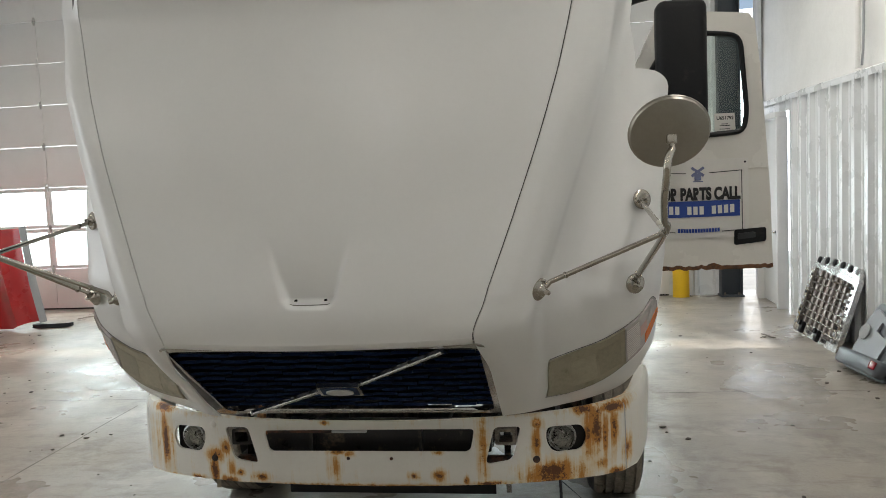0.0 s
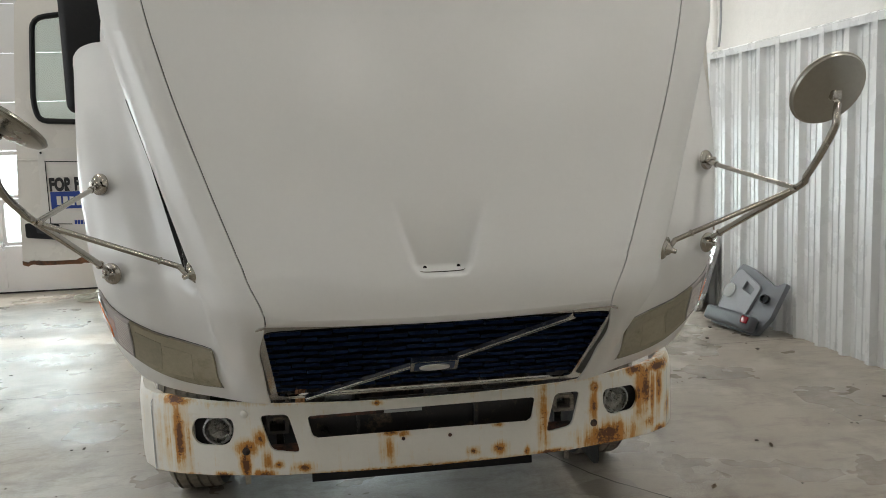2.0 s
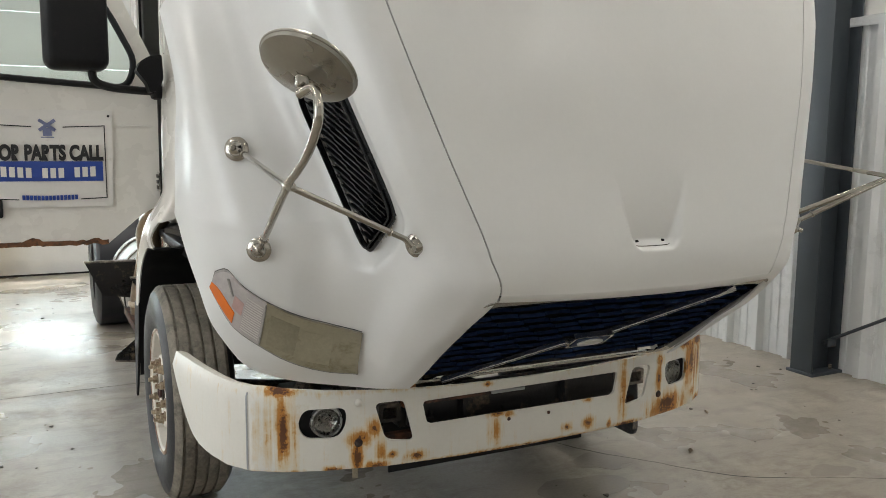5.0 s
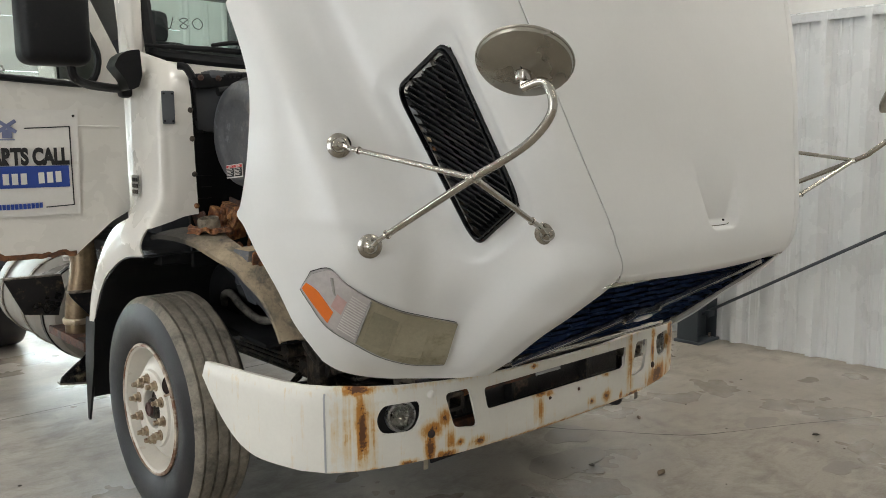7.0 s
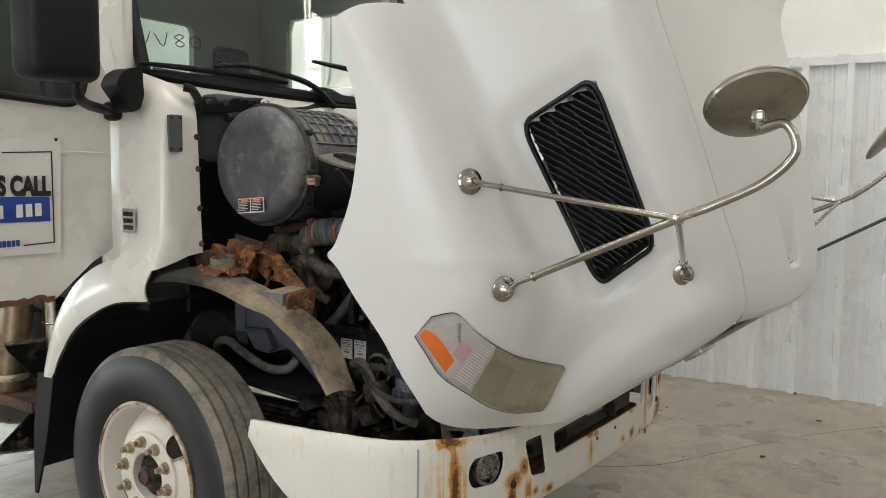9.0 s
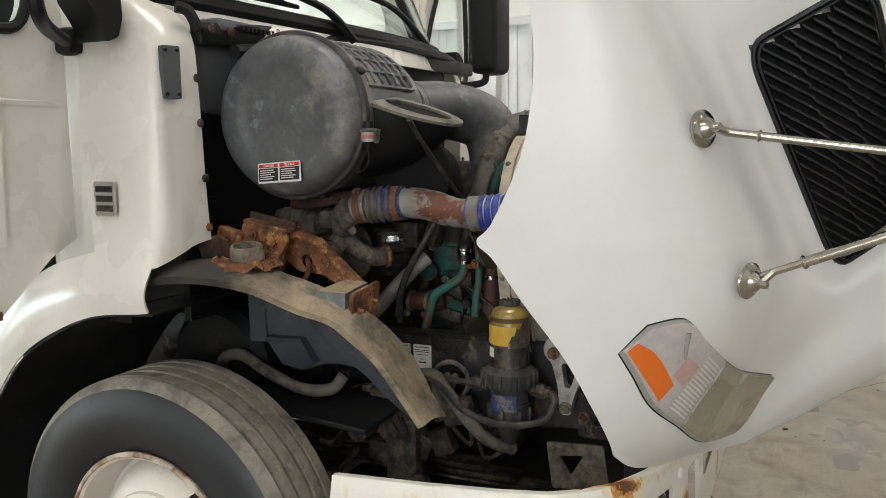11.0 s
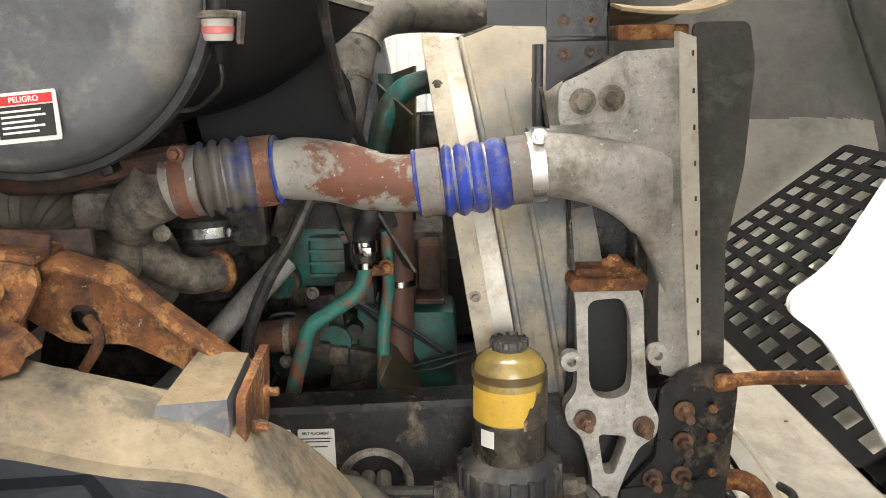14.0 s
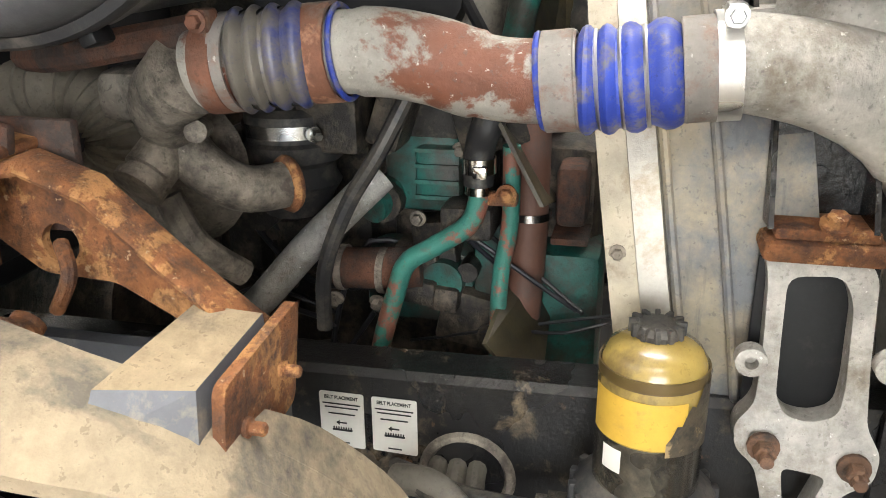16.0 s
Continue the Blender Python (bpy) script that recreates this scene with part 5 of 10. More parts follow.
for sgn in (1, -1):
    bm = bmesh.new()
    cowl = blend(COWL, 6, 6)
    # the arch's upper edge runs on from the corner's lower edge, as one moulding
    a_out = [Vector(p) for p in cowl[0][18:]]
    a_out += [Vector((-1.2385, p.x, p.y)) for p in spline([(*p, 0) for p in [(a_out[-1].y, a_out[-1].z)] + ARCH_OUT[2:]], 6)[1:]]
    a_in = spline([(*p, 0) for p in ARCH_IN], 12)
    grid = []
    for t in range(8):
        k = t / 7
        line = []
        for i, p in enumerate(a_out):
            q = a_in[round(i * (len(a_in) - 1) / (len(a_out) - 1))]
            line.append(Vector((p.x - 0.04 * math.sin(k * math.pi * 0.75), p.y * (1 - k) + q.x * k, p.z * (1 - k) + q.y * k)))
        grid.append(line)
    for rows in (cowl, grid):
        vs = [[bm.verts.new(p) for p in r] for r in rows]
        for r0, r1 in zip(vs, vs[1:]):
            for j in range(len(r0) - 1):
                bm.faces.new((r0[j], r0[j + 1], r1[j + 1], r1[j]))
    bmesh.ops.remove_doubles(bm, verts=bm.verts, dist=0.0008)
    bmesh.ops.recalc_face_normals(bm, faces=bm.faces)
    if sum(f.normal.x for f in bm.faces) > 0:
        bmesh.ops.reverse_faces(bm, faces=bm.faces)
    bmesh.ops.solidify(bm, geom=list(bm.faces), thickness=0.01)
    box(bm, (-1.11, 1.75, 2.0), (0.05, 0.2, 1.3), 0.01)
    if sgn < 0:
        mirror_x(bm)
    cab[sgn] = part("cowl_side", bm, CAB_WHITE, truck, "cream white cab corner with wheel arch", angle=50)
    for z, y in ((1.925, 1.366), (1.792, 1.36), (1.627, 1.352), (1.478, 1.345)):
        bm = bmesh.new()
        lathe(bm, (-sgn * 0.995, y - 0.001, z), (0, -1, 0), [(0, 0.013), (0.004, 0.013), (0.008, 0.009), (0.009, 0.0005)], 12)
        part("bolt", bm, GREASE if z > 1.5 else RUST, cab[sgn])
    bm = bmesh.new()
    plate(bm, rounded([(-0.03, -0.075), (0.03, -0.075), (0.03, 0.075), (-0.03, 0.075)], 0.006), (), lambda u, v: (-sgn * (1.102 - u * 0.86), 1.360 - u * 0.3, 1.935 + v), 0.022)
    part("marker_plate", bm, DARK_GREY_PLASTIC, cab[sgn], "dark grey plastic plate with screws")
    for u in (-0.02, 0.02):
        for v in (-0.062, 0.062):
            bm = bmesh.new()
            cyl(bm, (-sgn * (1.102 - u * 0.86), 1.362 - u * 0.3, 1.935 + v), (-sgn * (1.102 - u * 0.86), 1.356 - u * 0.3, 1.935 + v), 0.005, seg=8)
            part("screw", bm, BLACK, cab[sgn])
    bm = bmesh.new()
    plate(bm, rounded([(-0.04, -0.05), (0.04, -0.05), (0.04, 0.05), (-0.04, 0.05)], 0.008), (), lambda u, v: (-sgn * (1.197 + 0.02 * u), 1.545 - u * sgn * 0.98 * sgn, 1.575 + v), -0.008 * sgn)
    pl = part("name_plate", bm, ALU_SHINY, cab[sgn], "small silver plate with bars in place of lettering")
    for v in (0.028, 0.0, -0.028):
        for u0, u1 in ((-0.03, -0.014), (-0.01, 0.008), (0.013, 0.031)):
            bm = bmesh.new()
            box(bm, (-sgn * (1.2055 + 0.01 * (u0 + u1)), 1.545 - (u0 + u1) * 0.49, 1.575 + v), (0.006, u1 - u0, 0.018), 0.001)
            part("bar", bm, GREASE, pl, smooth=False)

# windscreen, frame, roof, back wall
WS_LOW = [(-1.06, 1.62, 2.2), (-0.8, 1.42, 2.16), (-0.4, 1.31, 2.14), (0, 1.28, 2.135), (0.4, 1.31, 2.14), (0.8, 1.42, 2.16), (1.06, 1.62, 2.2)]
ws_low = spline(WS_LOW, 6)
ws_top = [p + Vector((-p.x * 0.06, 0.36 + 0.03 * (1 - abs(p.x)), 0.98 - 0.06 * abs(p.x))) for p in ws_low]
bm = bmesh.new()
sheet(bm, [ws_low, ws_top], 0.006)
wsc = part("windscreen", bm, GLASS, truck, "curved windscreen with faded handwriting")
wsc.visible_shadow = False
bm = bmesh.new()
tube(bm, [ws_top[0]] + ws_low + [ws_top[-1]], 0.03, 8, 1)
part("windscreen_seal", bm, BLACK, wsc, "black rubber seal")
bm = bmesh.new()
sheet(bm, [[p + Vector((0, 0.0, -0.02)) for p in ws_low], [p + Vector((0, -0.02, -0.05)) for p in ws_low], [p + Vector((0, -0.03, -0.10)) for p in ws_low]], 0.01)
part("cowl", bm, CAB_WHITE, truck, "white cowl below the windscreen")
for s in (-1, 1):
    bm = bmesh.new()
    q = [Vector((s * 1.07, 1.63, 2.2)), Vector((s * 1.145, 1.70, 2.21)), Vector((s * 1.14, 1.80, 2.21)), Vector((s * 1.06, 1.75, 2.2))]
    w = [p + Vector((-s * 0.06, 0.35, 0.95)) for p in q]
    skin(bm, [q, w])
    part("a_pillar", bm, CAB_WHITE, truck, "white windscreen pillar")
bm = bmesh.new()
top = [[(x, y, 3.13 + 0.1 * math.sin(k * math.pi)) for x in (-1.1, -0.5, 0, 0.5, 1.1)] for k, y in ((0, 1.68), (0.3, 2.0), (0.6, 2.6), (1, 3.25))]
sheet(bm, top, 0.03)
part("roof", bm, CAB_WHITE, truck, "white cab roof")
bm = bmesh.new()
back_holes = [rounded([(-0.42, 2.44), (0.46, 2.44), (0.46, 2.775), (-0.42, 2.775)], 0.05)]
plate(bm, rounded([(-1.1, 1.1), (1.1, 1.1), (1.1, 3.12), (-1.1, 3.12)], 0.08), back_holes, lambda u, v: (u, 3.2, v), 0.05)
backw = part("rear_wall", bm, material("grey_cab_lining", (0.17, 0.17, 0.165), 0.8, vary=0.12, bump=0.15), truck, "grey inner rear wall of the cab with windows")
for h in back_holes:
    bm = bmesh.new()
    plate(bm, h, (), lambda u, v: (u, 3.215, v), 0.006)
    g = part("rear_window", bm, GLASS, backw, "rear window")
    g.visible_shadow = False
for s in (-1, 1):
    bm = bmesh.new()
    plate(bm, [(1.82, 2.88), (2.9, 2.88), (2.93, 2.8), (2.93, 1.2), (3.25, 1.2), (3.25, 3.1), (1.9, 3.1)], (), lambda u, v: (s * 1.12, u, v), 0.012 * s)
    side = part("cab_side", bm, CAB_WHITE, truck, "white cab side behind the door opening")
    bm = bmesh.new()
    plate(bm, [(1.86, 2.89), (2.91, 2.89), (2.94, 2.8), (2.94, 1.2), (3.2, 1.2), (3.2, 3.08), (1.94, 3.08)], (), lambda u, v: (s * 1.09, u, v), 0.012 * s)
    part("lining", bm, bpy.data.materials["grey_cab_lining"], side)
bm = bmesh.new()
box(bm, (0, 2.4, 1.2), (2.15, 1.6, 0.06), 0.01)
part("cab_floor", bm, BLACK, truck)
for s in (-1, 1):
    bm = bmesh.new()
    box(bm, (s * 0.55, 2.55, 1.62), (0.5, 0.5, 0.16), 0.05)
    box(bm, (s * 0.55, 2.83, 2.05), (0.5, 0.16, 0.75), 0.06, pose(0, 0, 0, -10))
    box(bm, (s * 0.55, 2.93, 2.52), (0.28, 0.1, 0.2), 0.045)
    box(bm, (s * 0.55, 2.6, 1.38), (0.36, 0.36, 0.3), 0.02)
    part("seat", bm, SEAT, truck, "dark grey fabric cab seat")
bm = bmesh.new()
box(bm, (0, 1.62, 1.95), (1.9, 0.42, 0.28), 0.06)
box(bm, (0, 1.5, 2.09), (1.8, 0.3, 0.05), 0.02)
part("dashboard", bm, DARK_GREY_PLASTIC, truck, "dark grey dashboard")
bm = bmesh.new()
pts = [Vector((0.55 + 0.24 * math.cos(a), 1.98 + 0.1 * math.sin(a), 2.1 + 0.2 * math.sin(a))) for a in [2 * math.pi * i / 24 for i in range(25)]]
tube(bm, pts, 0.016, 8, 1)
tube(bm, [(0.31, 1.98, 2.1), (0.55, 1.95, 2.08), (0.79, 1.98, 2.1)], 0.02, 8, 3)
tube(bm, [(0.55, 1.95, 2.08), (0.55, 1.75, 1.95)], 0.03, 8, 1)
part("steering_wheel", bm, BLACK, truck, "black steering wheel")
for blade, arm in (([(-1.1, 1.60, 2.235), (-0.8, 1.41, 2.215), (-0.5, 1.33, 2.195)], [(-0.85, 1.42, 2.235), (-0.7, 1.36, 2.25), (-0.42, 1.28, 2.20), (-0.27, 1.245, 2.10)]), ([(-0.33, 1.335, 2.315), (0, 1.32, 2.30), (0.24, 1.33, 2.285)], [(0.0, 1.305, 2.30), (0.25, 1.30, 2.25), (0.58, 1.33, 2.14)])):
    bm = bmesh.new()
    tube(bm, blade, lambda t: 0.008 + 0.006 * math.sin(t * math.pi), 8, 6)
    w = part("wiper", bm, BLACK, wsc, "black wiper blade")
    bm = bmesh.new()
    tube(bm, arm, lambda t: 0.009 + 0.008 * t, 8, 6)
    part("wiper_arm", bm, BLACK, wsc, "black wiper arm")
bm = bmesh.new()
tube(bm, [(-0.88, 1.31, 2.01), (-0.53, 1.31, 2.06), (-0.26, 1.285, 2.105), (0.16, 1.27, 2.12), (0.63, 1.3, 2.12), (0.95, 1.36, 2.1)], 0.021, 10, 6)
part("weather_strip", bm, BLACK, truck, "black rubber weather strip along the cowl")
# faded marker scribble inside the glass
for stroke in ([(-0.075, 0.02), (-0.058, -0.02), (-0.035, 0.025)], [(-0.025, 0.022), (-0.008, -0.022), (0.012, 0.024)], [(0.045, 0.02), (0.03, 0.012), (0.04, 0.0), (0.052, -0.012), (0.04, -0.022), (0.028, -0.012), (0.045, 0.004), (0.056, 0.014), (0.045, 0.02)], [(0.085, 0.018), (0.07, 0.004), (0.074, -0.018), (0.09, -0.022), (0.1, -0.004), (0.094, 0.014), (0.085, 0.018)]):
    bm = bmesh.new()
    tube(bm, [Vector((-0.965 + u * 1.2, 1.555 - u * 0.92 + (v * 1.3 + 0.14) * 0.36, 2.35 + v * 1.3)) for u, v in stroke], 0.0022, 6, 5)
    part("scribble", bm, INK, wsc, "faded marker stroke")
# firewall and cowl tray
bm = bmesh.new()
box(bm, (0, 1.46, 1.62), (1.96, 0.03, 0.9), 0.005)
for k in range(9):
    box(bm, (-0.93, 1.44, 1.5 + 0.055 * k), (0.12, 0.02, 0.012))
part("firewall", bm, BLACK, truck, "black firewall insulation", smooth=False)
bm = bmesh.new()
box(bm, (-0.64, 1.362, 2.082), (0.66, 0.05, 0.07), 0.012, pose(0, 0, 0, 0, -4, -4))
box(bm, (0.55, 1.32, 2.08), (0.9, 0.06, 0.06), 0.01)
for k in range(16):
    box(bm, (-0.8 + 0.022 * k, 1.337, 2.09), (0.012, 0.01, 0.014))
tray = part("cowl_tray", bm, BLACK, truck, "black plastic cowl tray with bolts")
for x in (-0.95, -0.86, -0.62, -0.25):
    bm = bmesh.new()
    lathe(bm, (x, 1.338, 2.075 + 0.02 * (x > -0.7)), (0, -1, 0), [(0, 0.014), (0.006, 0.014), (0.012, 0.008), (0.013, 0.0005)], 10)
    part("bolt", bm, RUST_DARK if x < -0.8 else ALU_SHINY, tray)
bm = bmesh.new()
tube(bm, [(-1.03, 1.4, 2.13), (-1.0, 1.38, 2.12), (-0.97, 1.37, 2.07)], 0.018, 8, 4)
part("hinge", bm, BLACK, tray)

# doors, standing wide open
RUST_EDGE = material("rust_hole_edge", (0.16, 0.07, 0.03), 0.85, vary=0.4, big=20, bump=0.5, dirt=(0.05, 0.03, 0.02), dirt_amount=0.45, dirt_scale=25)


MILL_BLUE = material("faded_blue_ink", (0.16, 0.18, 0.3), 0.5, vary=0.1, bump=0.0)


def door(sgn):
    """Hinged at the front edge; local u runs outward from the hinge."""
    hx, hy = 1.175, 1.70
    ang = radians(3.5)

    def at(u, z, off=0.0):
        return Vector((-sgn * (hx + u * math.cos(ang)), hy + u * math.sin(ang) - off, z))

    low = []
    n = 46
    for i in range(n + 1):
        u = 0.26 + (0.965 - 0.26) * i / n
        rag = 0.022 * max(0, noise.noise((u * 14, sgn * 3, 0))) + 0.01 * noise.noise((u * 40, 5, sgn))
        k = 1.0 if 0.30 < u < 0.62 or u > 0.88 else 0.25
        low.append((u, 1.252 + rag * k))
    outer = [(0.0, 1.45), (0.09, 1.40)] + low + [(0.955, 1.7), (0.93, 2.1), (0.90, 2.5), (0.875, 2.74), (0.84, 2.79), (0.6, 2.81), (0.33, 2.8), (0.28, 2.76), (0.16, 2.5), (0.02, 2.2), (0.0, 2.1)]
    win = rounded([(0.14, 2.045), (0.80, 2.085), (0.82, 2.2), (0.785, 2.66), (0.40, 2.70), (0.21, 2.40), (0.10, 2.18)], 0.07)
    b = bmesh.new()
    plate(b, outer, [win], lambda u, v: at(u, v), -0.045 * sgn, 0.12)
    d = part("door", b, CAB_WHITE, truck, "open white cab door with rusted lower edge and sign", angle=40)
    b = bmesh.new()
    rim = [at(p[0], p[1], 0.006) for p in win]
    tube(b, rim + [rim[0], rim[1]], 0.016, 8, 1)
    part("window_seal", b, BLACK, d, "black rubber window seal")
    b = bmesh.new()
    plate(b, win, (), lambda u, v: at(u, v, -0.015), 0.005)
    g = part("window_pane", b, GLASS, d, "door window")
    g.visible_shadow = False
    b = bmesh.new()
    q = [at(u, z - 0.004, 0.004) for u, z in low]
    w = [at(u, z + 0.02 + 0.03 * max(0, noise.noise((u * 9, 2, sgn * 7))) * (1 if 0.3 < u < 0.65 or u > 0.86 else 0.1), 0.003) for u, z in low]
    sheet(b, [q, w], 0.004)
    part("rusted_edge", b, RUST_EDGE, d, "rusted lower door edge")
    # recessed handle
    b = bmesh.new()
    plate(b, rounded([(0.735, 1.395), (0.925, 1.415), (0.925, 1.50), (0.735, 1.49)], 0.015), (), lambda u, v: at(u, v, 0.012), 0.012)
    h = part("door_handle", b, BLACK, d, "black door handle")
    b = bmesh.new()
    plate(b, rounded([(0.755, 1.43), (0.86, 1.44), (0.86, 1.475), (0.755, 1.468)], 0.01), (), lambda u, v: at(u, v, 0.022), 0.01)
    part("grip", b, BLACK_DUSTY, h)
    b = bmesh.new()
    for z in (1.842,):
        sheet(b, [[at(0.03, z + 0.0, 0.003), at(0.94, z + 0.012, 0.003)], [at(0.03, z + 0.012, 0.006), at(0.94, z + 0.024, 0.006)], [at(0.03, z + 0.016, 0.002), at(0.94, z + 0.028, 0.002)]])
    part("crease", b, CAB_WHITE, d)
    # sign
    c = lambda u, v, off=0.0: at(u, v + 0.006 * math.sin(u * 9), 0.008 + off + 0.004 * noise.noise((u * 6, v * 6, sgn)))
    s0, s1 = 0.22, 0.824
    b = bmesh.new()
    plate(b, rounded([(s0 + 0.012, 1.443), (s1, 1.438), (s1, 1.92), (s0, 1.924)], 0.006), (), c, 0.002, 0.06)
    sign = part("sign", b, LABEL_WHITE, d, "white vinyl sign reading FOR PARTS CALL")
    mid = (s0 + s1) / 2

    def bar(u0, v0, u1, v1, mat, off=0.004):
        bb = bmesh.new()
        plate(bb, [(u0, v0), (u1, v0), (u1, v1), (u0, v1)], (), lambda u, v: c(u, v, off), 0.001, 0.08 if u1 - u0 > 0.1 else 0)
        part("bar", bb, mat, sign, smooth=False)

    e0, e1 = s0 + 0.038, s1 - 0.038
    bar(e0, 1.484, e0 + 0.005, 1.851, INK)
    bar(e1 - 0.005, 1.484, e1, 1.851, INK)
    bar(e0, 1.846, mid - 0.07, 1.851, INK)
    bar(mid + 0.07, 1.846, e1, 1.851, INK)
    bar(e0, 1.484, mid - 0.14, 1.489, INK)
    bar(mid + 0.14, 1.484, e1, 1.489, INK)
    bar(e0 + 0.016, 1.572, e1 - 0.016, 1.671, BLUE_INK)
    # number and site as plain bars
    for k in range(12):
        if k not in (3, 7):
            uu = mid - 0.2 + 0.0365 * k
            bar(uu - 0.0125, 1.597, uu + 0.0125, 1.647, LABEL_WHITE, 0.007)
    for k in range(15):
        uu = mid - 0.119 + 0.017 * k
        bar(uu - 0.0068, 1.486, uu + 0.0068, 1.51, BLUE_INK)
    # windmill-like emblem as plain crossed shapes
    for a in (35, -35):
        bb = bmesh.new()
        m2 = [(0.045 * math.cos(radians(a)) * sx - 0.008 * math.sin(radians(a)) * sy, 0.045 * math.sin(radians(a)) * sx + 0.008 * math.cos(radians(a)) * sy) for sx, sy in ((-1, -1), (1, -1), (1, 1), (-1, 1))]
        plate(bb, [(mid + p[0], 1.858 + p[1]) for p in m2], (), lambda u, v: c(u, v, 0.004 + a * 0.00002), 0.001)
        part("emblem", bb, MILL_BLUE, sign, smooth=False)
    bar(mid - 0.02, 1.805, mid + 0.02, 1.845, MILL_BLUE, 0.003)
    bar(mid - 0.03, 1.796, mid + 0.03, 1.801, MILL_BLUE, 0.003)
    p = c(mid, 1.719, 0.008)
    writing("lettering", "FOR PARTS CALL", 0.1, Matrix.Translation(p) @ pose(0, 0, 0, 90, 0, -sgn * 3.5), INK, sign, width=0.5, bold=0.056)
    for u in (s0 + 0.02, s1 - 0.02):
        b = bmesh.new()
        pp = at(u, 1.902, 0.01)
        lathe(b, pp, (0, -1, 0), [(0, 0.007), (0.004, 0.006), (0.006, 0.0005)], 8)
        part("screw", b, BLACK, sign)
    if sgn < 0:
        b = bmesh.new()
        plate(b, rounded([(0.63, 2.09), (0.755, 2.095), (0.75, 2.2), (0.63, 2.2)], 0.004), (), lambda u, v: at(u, v, -0.005), 0.002)
        st = part("sticker", b, LABEL_WHITE, d, "white stock number sticker on the window")
        writing("lettering", "U651792", 0.03, Matrix.Translation(at(0.692, 2.17, 0.0)) @ pose(0, 0, 0, 90, 0, 3.5), INK, st, width=0.1)
        for v, w in ((2.135, 0.02), (2.125, 0.03), (2.105, 0.03)):
            b = bmesh.new()
            plate(b, [(0.69 - w, v - 0.002), (0.69 + w, v - 0.002), (0.69 + w, v + 0.002), (0.69 - w, v + 0.002)], (), lambda u, v: at(u, v, -0.001), 0.001)
            part("bar", b, INK, st, smooth=False)


door(1)
door(-1)


# tall black mirrors on swan-neck arms
def big_mirror(sgn):
    b = bmesh.new()
    box(b, (-sgn * 1.565, 1.42, 2.46), (0.28, 0.17, 0.72), 0.05, None, 4)
    mir = part("side_mirror", b, BLACK, truck, "tall black plastic side mirror")
    b = bmesh.new()
    plate(b, rounded([(-0.11, -0.31), (0.11, -0.31), (0.11, 0.31), (-0.11, 0.31)], 0.03), (), lambda u, v: (-sgn * 1.565 + u, 1.508, 2.46 + v), -0.004)
    part("mirror_glass", b, CHROME, mir)
    b = bmesh.new()
    tube(b, [(-sgn * 1.50, 1.42, 2.13), (-sgn * 1.49, 1.42, 2.06), (-sgn * 1.42, 1.48, 2.035), (-sgn * 1.30, 1.58, 2.03), (-sgn * 1.2, 1.66, 2.03)], 0.02, 10)
    box(b, (-sgn * 1.18, 1.672, 2.03), (0.06, 0.07, 0.08), 0.02)
    plate(b, rounded([(sgn * x, z) for x, z in ((-1.298, 2.12), (-1.275, 2.165), (-1.235, 2.19), (-1.178, 2.2), (-1.172, 2.085), (-1.19, 2.03), (-1.235, 2.012), (-1.25, 2.06))], 0.012), (), lambda u, v: (u, 1.575, v), -0.11)
    part("mirror_arm", b, BLACK, mir, "black mirror arm")
    b = bmesh.new()
    tube(b, [(-sgn * 1.56, 1.42, 2.82), (-sgn * 1.5, 1.45, 2.87), (-sgn * 1.35, 1.58, 2.88), (-sgn * 1.22, 1.72, 2.85)], 0.022, 10)
    part("mirror_arm", b, BLACK, mir)


big_mirror(1)
big_mirror(-1)


